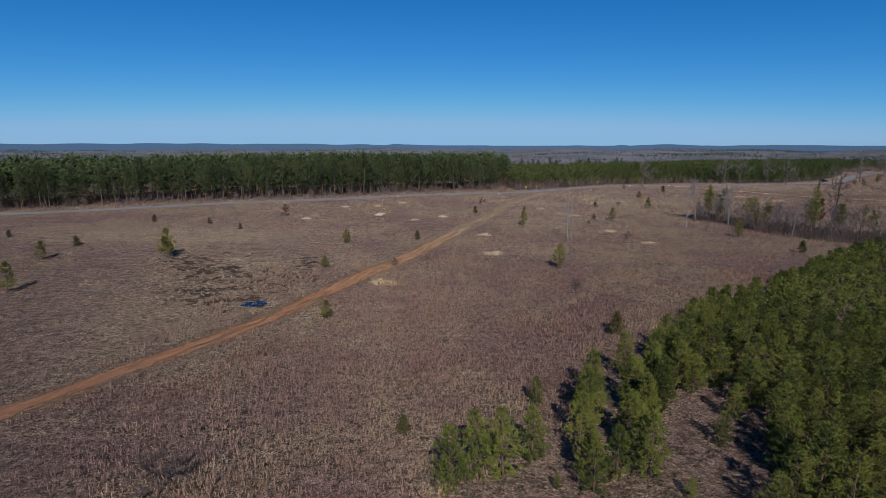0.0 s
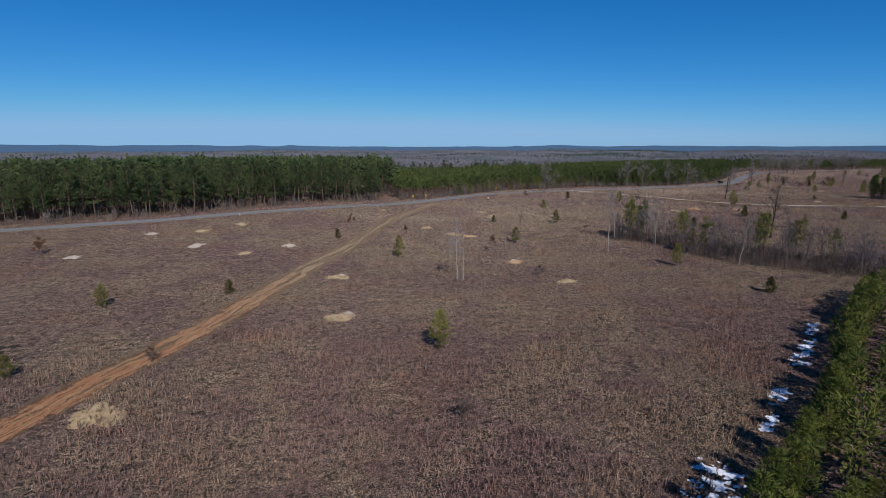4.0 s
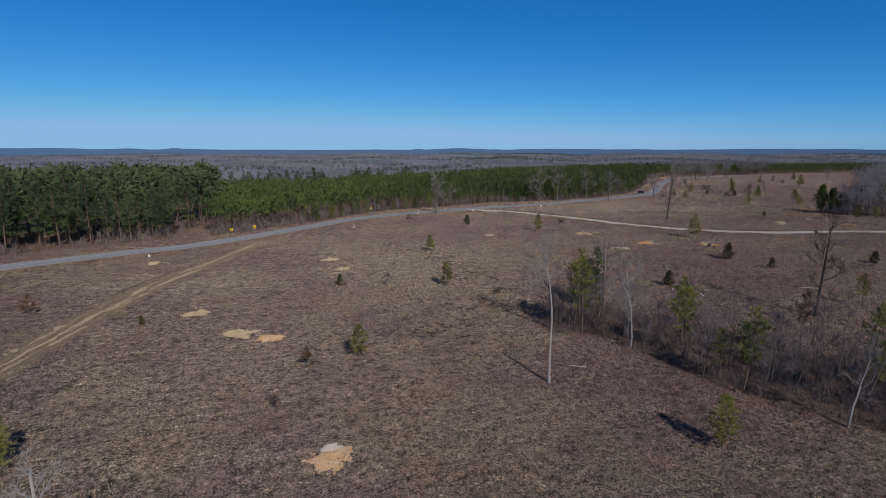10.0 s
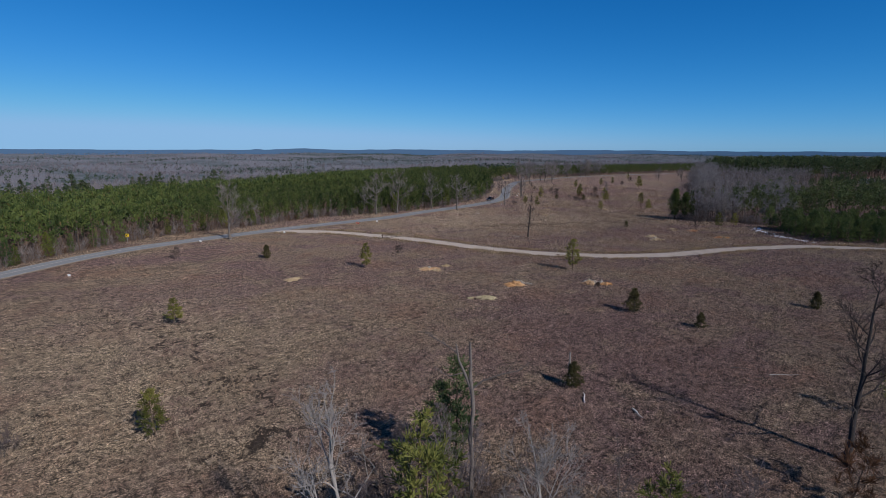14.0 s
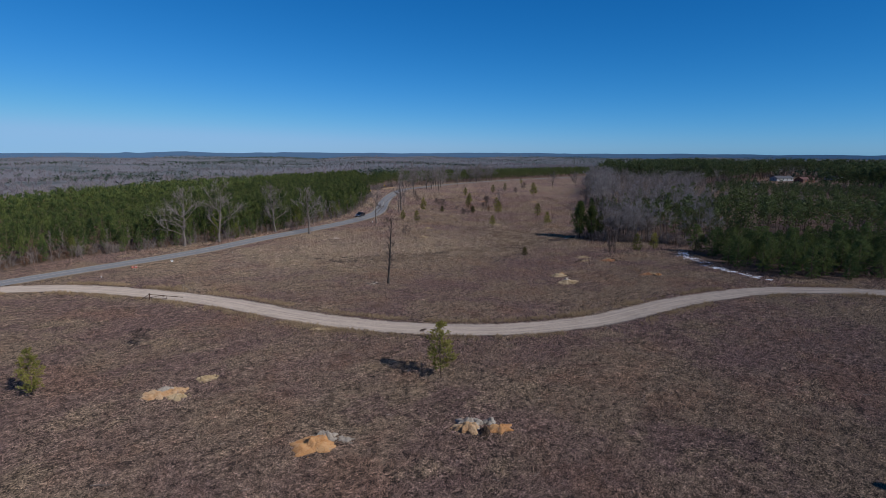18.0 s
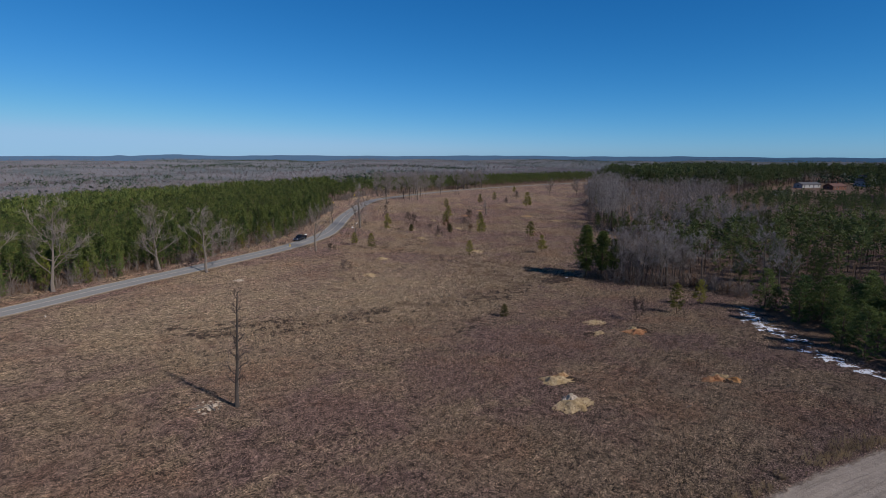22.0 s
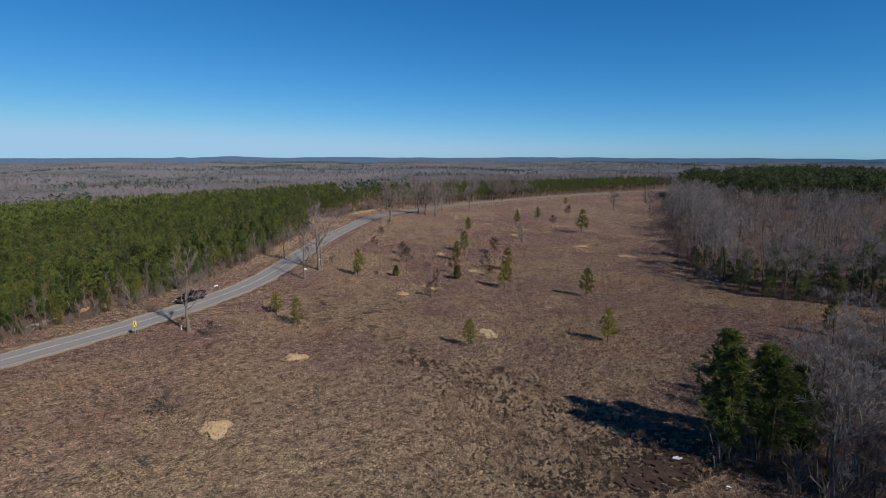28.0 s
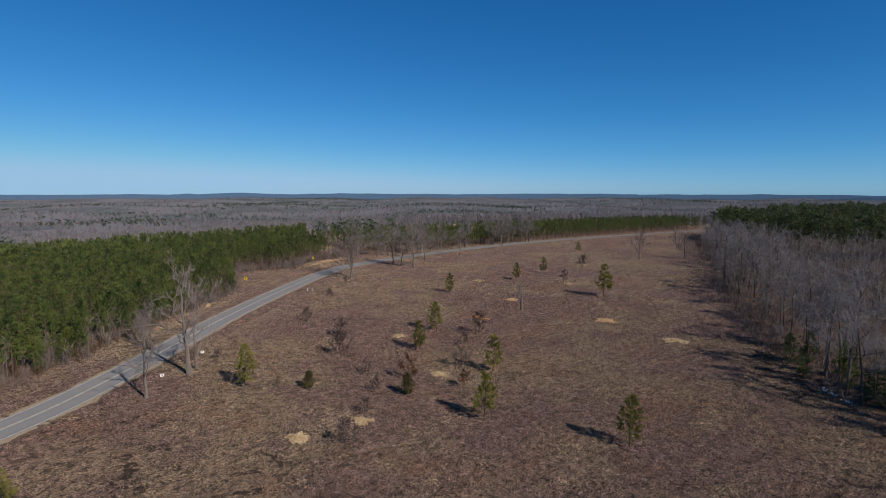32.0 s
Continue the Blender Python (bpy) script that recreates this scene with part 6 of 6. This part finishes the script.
def pickup(x, y, turn):
    """A crew-cab pickup; its nose points along +y before it is turned."""
    t = new("pickup_truck")
    t.matrix_basis = pose(x, y, float(land(x, y)) + 0.15, 0, 0, turn)
    body = part("body", profile([(-3.2, 0.55), (-3.2, 1.18), (-1.15, 1.2), (-1.1, 1.18), (1.45, 1.2), (2.95, 1.1), (3.12, 0.95), (3.15, 0.5), (2.6, 0.42), (-2.8, 0.45)], 1.96, 0.06), black_paint, t)
    part("cab", profile([(-1.1, 1.16), (-0.95, 1.84), (-0.7, 1.93), (0.45, 1.93), (0.7, 1.86), (1.5, 1.18)], 1.72, 0.06), black_paint, t)
    part("bed_floor", box(-0.82, -3.05, 1.16, 0.82, -1.2, 1.215), plain("bed_liner", (0.02, 0.02, 0.02), 0.9), t)
    for sx in (-1, 1):
        part("bed_rail", box(sx * 0.98 - 0.1 * (sx > 0), -3.18, 1.15, sx * 0.98 + 0.1 * (sx < 0), -1.12, 1.42, 0.03), black_paint, t)
        part("rear_window", profile([(-0.85, 1.28), (-0.78, 1.78), (-0.12, 1.8), (-0.12, 1.28)], 0.012), dark_glass, t).location.x = sx * 0.868
        part("front_window", profile([(-0.02, 1.28), (-0.02, 1.8), (0.5, 1.8), (1.15, 1.28)], 0.012), dark_glass, t).location.x = sx * 0.868
        part("door_handle", box(sx * 0.985 - 0.02, -0.1, 1.05, sx * 0.985 + 0.02, 0.1, 1.09, 0.01), chrome, t)
        mirror = part("wing_mirror", box(sx * 1.12 - 0.14, 0.95, 1.22, sx * 1.12 + 0.14, 1.08, 1.5, 0.03), black_paint, t)
        part("headlight", box(sx * 0.78 - 0.17, 3.08, 0.78, sx * 0.78 + 0.17, 3.17, 1.02, 0.03), lamp_lens, t)
        part("tail_light", box(sx * 0.88 - 0.07, -3.22, 0.85, sx * 0.88 + 0.07, -3.17, 1.2, 0.02), red_lens, t)
        part("running_board", box(sx * 1.0 - 0.1, -0.95, 0.36, sx * 1.0 + 0.1, 1.2, 0.42, 0.02), black_paint, t)
        part("rear_fender", profile([(-2.65, 0.62), (-2.5, 1.0), (-2.2, 1.12), (-1.9, 1.0), (-1.75, 0.62)], 0.22, 0.04), black_paint, t).location.x = sx * 1.0
        for wy in (2.05, -2.15):
            w = new("wheel")
            w.parent, w.location = t, (sx * (0.88 if wy > 0 else 0.94), wy, 0.40)
            bm = rod((-0.14, 0, 0), (0.14, 0, 0), 0.41, 0.41, 22)
            bmesh.ops.bevel(bm, geom=[e for e in bm.edges if abs(e.verts[0].co.x - e.verts[1].co.x) < 0.01], offset=0.05, segments=2, affect="EDGES")
            part("tyre", bm, rubber, w)
            bm = rod((sx * 0.10, 0, 0), (sx * 0.155, 0, 0), 0.25, 0.22, 16)
            part("rim", bm, chrome, w, "bright metal wheel rim")
    part("windscreen", box(-0.76, -0.42, -0.006, 0.76, 0.42, 0.006), dark_glass, t).matrix_basis = pose(0, 1.075, 1.555, -40.4, 0, 0) @ Matrix.Translation((0, 0, 0.045))
    part("back_window", box(-0.66, -0.24, -0.006, 0.66, 0.24, 0.006), dark_glass, t).matrix_basis = pose(0, -1.04, 1.54, 77.6, 0, 0) @ Matrix.Translation((0, 0, 0.012))
    part("grille", box(-0.58, 3.10, 0.72, 0.58, 3.19, 1.02, 0.03), chrome, t)
    part("front_bumper", box(-0.98, 3.05, 0.44, 0.98, 3.3, 0.70, 0.05), chrome, t)
    part("rear_bumper", box(-0.96, -3.38, 0.50, 0.96, -3.16, 0.70, 0.04), chrome, t)
    part("tailgate", box(-0.86, -3.24, 0.78, 0.86, -3.16, 1.40, 0.02), black_paint, t)
    return tagged(t, "black crew-cab pickup truck on the asphalt road", "pickup truck")


pickup(281.0, 406.3, 118.0)


def yard_sign(x, y, w, h, top, turn, mat, label, name="roadside_sign"):
    ob = new(name)
    ob.matrix_basis = pose(x, y, float(land(x, y)) + 0.03, 0, 0, turn)
    part("board", box(-w / 2, -0.012, top - h, w / 2, 0.012, top, 0.004), mat, ob)
    for sx in (-0.35, 0.35):
        part("stake", box(sx * w - 0.02, 0.013, -0.2, sx * w + 0.02, 0.045, top - 0.05), grey_wood, ob)
    for k in range(2):
        part("line_of_writing", box(-w * 0.36, -0.017, top - h * (0.42 + 0.26 * k), w * (0.36 - 0.12 * k), -0.0125, top - h * (0.28 + 0.26 * k)), black_sheet if mat is white_board else white_board, ob)
    return tagged(ob, label, "sign", "small signs along the road")


for x, y, turn in ((312.7, 418.1, 40), (321.3, 426.4, 40), (181, 355.7, 40), (142.1, 346.5, 30), (27.4, 274.1, 20), (83.7, 312.5, 25), (-21, 245.2, 10), (116.0, 342.5, 25)):
    yard_sign(x, y, 0.55, 0.45, 0.9, turn - 60, white_board, "small white board on stakes beside the road")
yard_sign(170.9, 352.5, 0.36, 0.45, 1.2, -22, red_board, "pair of small red boards beside the road")
yard_sign(171.5, 352.2, 0.36, 0.45, 1.2, -22, red_board, "pair of small red boards beside the road")


def chevron(x, y, turn):
    ob = new("chevron_sign")
    ob.matrix_basis = pose(x, y, float(land(x, y)), 0, 0, turn)
    part("post", box(-0.03, 0.013, -0.3, 0.03, 0.06, 2.5), galvanised, ob)
    part("panel", box(-0.38, -0.012, 1.65, 0.38, 0.012, 2.6, 0.01), yellow_board, ob)
    bm = bmesh.new()
    pts = [(0.26, 1.74), (-0.06, 2.125), (0.26, 2.51), (-0.02, 2.51), (-0.32, 2.125), (-0.02, 1.74)]
    vs = [bm.verts.new((px, -0.017, pz)) for px, pz in pts]
    bm.faces.new(vs)
    bmesh.ops.recalc_face_normals(bm, faces=bm.faces[:])
    part("arrow", bm, black_sheet, ob, "black chevron pointing sideways")
    return tagged(ob, "yellow chevron sign on a steel post by the road", "road sign", "chevron signs on the bend")


for x, y, turn in ((267.3, 390.3, 45), (351.5, 485.5, -38), (388.0, 514.0, -40), (99, 353.7, -20), (45.4, 304.4, -20), (52.0, 309.0, -20)):
    chevron(x, y, turn)


def marker(x, y, h):
    ob = part("marker_post", box(-0.035, -0.03, -0.2, 0.035, 0.03, h * 0.85, 0.008), white_board)
    ob.matrix_basis = pose(x, y, float(land(x, y)), 0, 0, 30)
    tagged(ob, "small white marker post in the verge", "post", "white marker posts")


for x, y, h in ((274.2, 389.5, 1.05), (280.2, 387.8, 0.6), (284.3, 387.4, 0.6), (362.4, 467.4, 1.0), (363.6, 466.6, 1.0), (198.8, 359.8, 0.45), (163.5, 349.5, 0.6)):
    marker(x, y, h)
ob = part("white_trough", box(-0.5, -0.18, 0.0, 0.5, 0.18, 0.2, 0.04), white_board)
ob.matrix_basis = pose(289, 415.2, float(land(289, 415.2)) + 0.05, 0, 0, 25)
tagged(ob, "white low trough lying on the verge", "trough")

# swing gate of the gravel road
gz = float(land(165, 322.5))
gate = new("pipe_gate")
gate.matrix_basis = pose(164.4, 322.6, gz, 0, 0, -58)
part("hinge_post", rod((0, 0, -0.4), (0, 0, 1.35), 0.09), rusty_pipe, gate)
part("top_pipe", rod((0.05, 0, 1.12), (7.2, 0, 0.98), 0.055), rusty_pipe, gate)
part("lower_pipe", rod((0.05, 0, 0.5), (3.8, 0, 0.55), 0.045), rusty_pipe, gate)
part("brace", rod((0.1, 0, 0.52), (2.6, 0, 1.04), 0.035), rusty_pipe, gate)
part("drop_bar", rod((3.7, 0, 0.5), (3.75, 0, 1.05), 0.035), rusty_pipe, gate)
part("lock_box", box(2.9, -0.12, 0.92, 3.3, 0.12, 1.12, 0.02), rusty_pipe, gate)
part("back_stay", rod((0, 0, 1.2), (-1.7, -0.5, 0.0), 0.05), rusty_pipe, gate)
tagged(gate, "rusty pipe swing gate standing open by the gravel road", "gate")
post = new("gate_post")
post.matrix_basis = pose(172.0, 326.1, float(land(172, 326.1)), 0, 0, -50)
part("upright", rod((0, 0, -0.4), (0, 0, 1.35), 0.10, 0.09), grey_wood, post)
part("stay", rod((0, 0, 1.2), (1.9, 0.2, 0.0), 0.06), grey_wood, post)
tagged(post, "weathered wooden gate post with a slanting stay", "post")

# dead trunks standing in the field
dead = meshes("dead_tree", bare_shape(201, 0.30, 0.26, 2, 18, 0.0105, 8, lean=0.012, rise=0.9, snap=True, fine=1.5), bark_pale, pale_twig)
plant("dead_tree", dead, 37.6, 164.2, 12.1, "bleached dead tree with broken branches", crown_name="crown")
pole = meshes("dead_pole", bare_shape(203, 0.9, 0.05, 1, 1, 0.011, 0, snap=True, lean=0.006), bark_pale, twig_mat)
plant("dead_tree", (pole[0], None), 38.7, 163.6, 10.2, "bleached branchless dead trunk", turn=40)
plant("dead_tree", (pole[0], None), 84, 187.2, 8.4, "bleached branchless dead trunk", turn=190, fat=1.9)
plant("dead_tree", (pole[0], None), 130.05, 217.75, 4.3, "bleached stump standing behind a cedar", turn=90, fat=3.6)
plant("dead_tree", (pole[0], None), 396, 416, 3.6, "dark broken trunk standing in dry grass", turn=10, fat=3.8)



def forked_snag(seed):
    """A thick forked trunk, 13.3 m tall, with broken tops, a long side branch and a few fine twigs."""
    r = np.random.default_rng(seed)
    q = lambda pts: [tuple(v / 13.3 for v in p) for p in pts]
    w = lambda *rr: [0.8 * v / 13.3 for v in rr]
    bits = [tube(q([(0, 0, 0), (0.1, 0.05, 2.5), (-0.12, 0.05, 5.0), (0.12, 0, 7.4), (0, 0, 9.2), (-0.2, 0.1, 10.2), (-0.15, 0.1, 11.2), (-0.25, 0.1, 13.3)]), w(0.27, 0.25, 0.22, 0.20, 0.19, 0.19, 0.14, 0.12), 8),
            tube(q([(0, 0, 9.0), (-0.6, 0.1, 10.4), (-1.2, 0.2, 11.6), (-1.45, 0.2, 13.0)]), w(0.17, 0.15, 0.12, 0.07), 7),
            tube(q([(0, 0, 9.3), (0.9, -0.2, 10.2), (2.4, -0.4, 11.0), (3.8, -0.5, 11.5), (4.5, -0.5, 12.2)]), w(0.11, 0.09, 0.07, 0.045, 0.015), 6),
            tube(q([(-1.3, 0.2, 12.2), (-2.2, 0.5, 12.6), (-3.3, 0.8, 13.0), (-4.2, 0.9, 13.5)]), w(0.08, 0.06, 0.035, 0.012), 5),
            tube(q([(-0.7, 0.1, 10.6), (-1.8, -0.4, 10.4), (-2.7, -0.7, 10.8)]), w(0.06, 0.045, 0.012), 5)]
    tips = [(3.0, -0.4, 11.2), (3.8, -0.5, 11.5), (4.3, -0.5, 12.0), (-2.4, 0.55, 12.7), (-3.0, 0.7, 12.9), (-3.6, 0.85, 13.2), (-4.0, 0.9, 13.4), (-2.4, -0.6, 10.7), (0.3, 0.2, 7.0), (-0.3, 0, 6.0), (0.2, -0.2, 5.0)]
    for p in tips:
        for k in range(4):
            d = np.array([np.sign(p[0]) * r.uniform(0.1, 1.0), r.normal(0, 0.4), r.uniform(0.1, 0.9)]) * r.uniform(0.6, 1.3)
            a = np.array(p)
            bits.append(tube([tuple(a / 13.3), tuple((a + d * 0.5 + (0, 0, 0.08)) / 13.3), tuple((a + d) / 13.3)], w(0.028, 0.018, 0.006), 3))
    return gather(bits)


snag = mesh_np("forked_snag", *forked_snag(5), [bark_grey], shade=True)
plant("dead_tree", (snag, None), 108.3, 209.5, 13.3, "grey forked dead tree with broken tops", turn=-50)

# sticks and logs lying about
r5 = np.random.default_rng(12)
bleached = plain("bleached_dead_wood", (0.46, 0.42, 0.38), 0.9, vary=0.25, scale=4)
STICKS = [(203.4, 302.6, 1.9, 0.12), (202.6, 303.5, 1.6, 0.09), (203.9, 303.4, 1.3, 0.08), (204.3, 302.4, 1.4, 0.07), (201.8, 303.9, 1.2, 0.06), (146, 246, 1.4, 0.05), (130.2, 208.4, 2.2, 0.11), (128.6, 214.2, 2.4, 0.10), (152, 203, 3.5, 0.06), (150, 207, 3.0, 0.05), (30, 130, 2.2, 0.05), (8, 122, 2.0, 0.05), (58, 170, 2.0, 0.05), (62, 175, 1.6, 0.05), (90, 190, 2.4, 0.06), (254, 255, 1.3, 0.07),
          (240, 262, 1.2, 0.06), (228, 280, 1.2, 0.05), (246, 272, 1.1, 0.05), (262, 268, 1.2, 0.05), (335, 395, 1.8, 0.06), (330, 380, 1.6, 0.06), (345, 370, 1.4, 0.05), (140, 262, 1.8, 0.05), (185, 235, 1.6, 0.05)]
for x, y, L, r in STICKS:
    a = r5.uniform(0, 360)
    me = mesh_np("fallen_branch", *tube([(-L / 2, 0, r), (-L * 0.15, 0.025 * L, r * 1.3), (L * 0.2, -0.02 * L, r * 1.2), (L / 2, 0.03 * L, r * 1.5)], [r, r * 0.9, r * 0.7, r * 0.35], 6), [bleached if x < 160 and r > 0.055 else bark_grey], shade=True)
    ob = new("fallen_branch", me)
    ob.matrix_basis = pose(x, y, float(land(x, y)) + 0.1, 0, 0, a)
    tagged(ob, "bleached fallen branch lying in dry grass", "branch", "fallen branches")

# ---- houses beyond the woods ----
roof_red = plain("rust_red_roofing", (0.15, 0.078, 0.062), 0.8, vary=0.2)
roof_grey, roof_brown = plain("grey_shingles", (0.11, 0.11, 0.115), 0.9, vary=0.3), plain("brown_shingles", (0.12, 0.085, 0.065), 0.9, vary=0.3)
white_siding, brick_wall, tan_siding = plain("white_siding", (0.44, 0.435, 0.425), 0.7, vary=0.06), plain("red_brick", (0.22, 0.10, 0.07), 0.9, vary=0.3), plain("tan_siding", (0.40, 0.34, 0.26), 0.8, vary=0.1)
house_glass = gloss("house_window_glass", (0.02, 0.025, 0.03), 0.08)


def house(x, y, turn, w, d, h, rise, wall_mat, roof_mat, label):
    ob = new("house")
    ob.matrix_basis = pose(x, y, float(land(x, y)), 0, 0, turn)
    bm = profile([(-d / 2, -0.4), (-d / 2, h), (0, h + rise), (d / 2, h), (d / 2, -0.4)], w)
    wall = part("wall", bm, wall_mat, ob)
    for sy in (-1, 1):
        roof = part("roof", profile([(sy * (d / 2 + 0.5), h - rise * 0.12), (sy * (d / 2 + 0.5), h - rise * 0.12 + 0.18), (0, h + rise + 0.24), (0, h + rise + 0.06)], w + 0.9), roof_mat, ob)
        for k in range(4):
            cx = -w / 2 + w * (k + 0.5) / 4
            if k == 2 and sy < 0:
                part("door", box(cx - 0.5, sy * d / 2 - 0.04, 0.1, cx + 0.5, sy * d / 2 + 0.04, 2.15), roof_mat, ob)
            else:
                win = part("window", box(cx - 0.6, sy * d / 2 - 0.05, 0.95, cx + 0.6, sy * d / 2 + 0.05, 2.25), white_siding, ob)
                part("pane", box(cx - 0.5, sy * (d / 2 + 0.03) - 0.035, 1.03, cx + 0.5, sy * (d / 2 + 0.03) + 0.035, 2.17), house_glass, win)
    for sx in (-1, 1):
        win = part("window", box(sx * w / 2 - 0.05, -0.6, 0.95, sx * w / 2 + 0.05, 0.6, 2.25), white_siding, ob)
        part("pane", box(sx * (w / 2 + 0.03) - 0.035, -0.5, 1.03, sx * (w / 2 + 0.03) + 0.035, 0.5, 2.17), house_glass, win)
    part("chimney", box(w * 0.2, -0.4, h, w * 0.2 + 0.8, 0.4, h + rise + 0.9), brick_wall, ob)
    return tagged(ob, label, "house", "houses beyond the woods")


for args in ((764, 299, 62, 13, 8, 5.0, 4.4, white_siding, roof_grey, "white house with a steep grey gable roof"), (792, 288, 40, 14, 8, 3.2, 2.4, tan_siding, roof_grey, "tan outbuilding with a grey roof"),
             (708, 331, -30, 19, 8, 2.8, 1.6, white_siding, roof_grey, "long low white house with a grey roof"), (697, 311, -25, 15, 8, 2.6, 1.8, brick_wall, roof_red, "low brick house with a rust red roof"),
             (593, 327, -50, 6, 5, 2.3, 1.2, white_siding, roof_grey, "small white shed with a grey roof"), (607, 322, -40, 8, 5, 2.4, 1.3, tan_siding, roof_brown, "small tan shed with a brown roof")):
    house(*args)
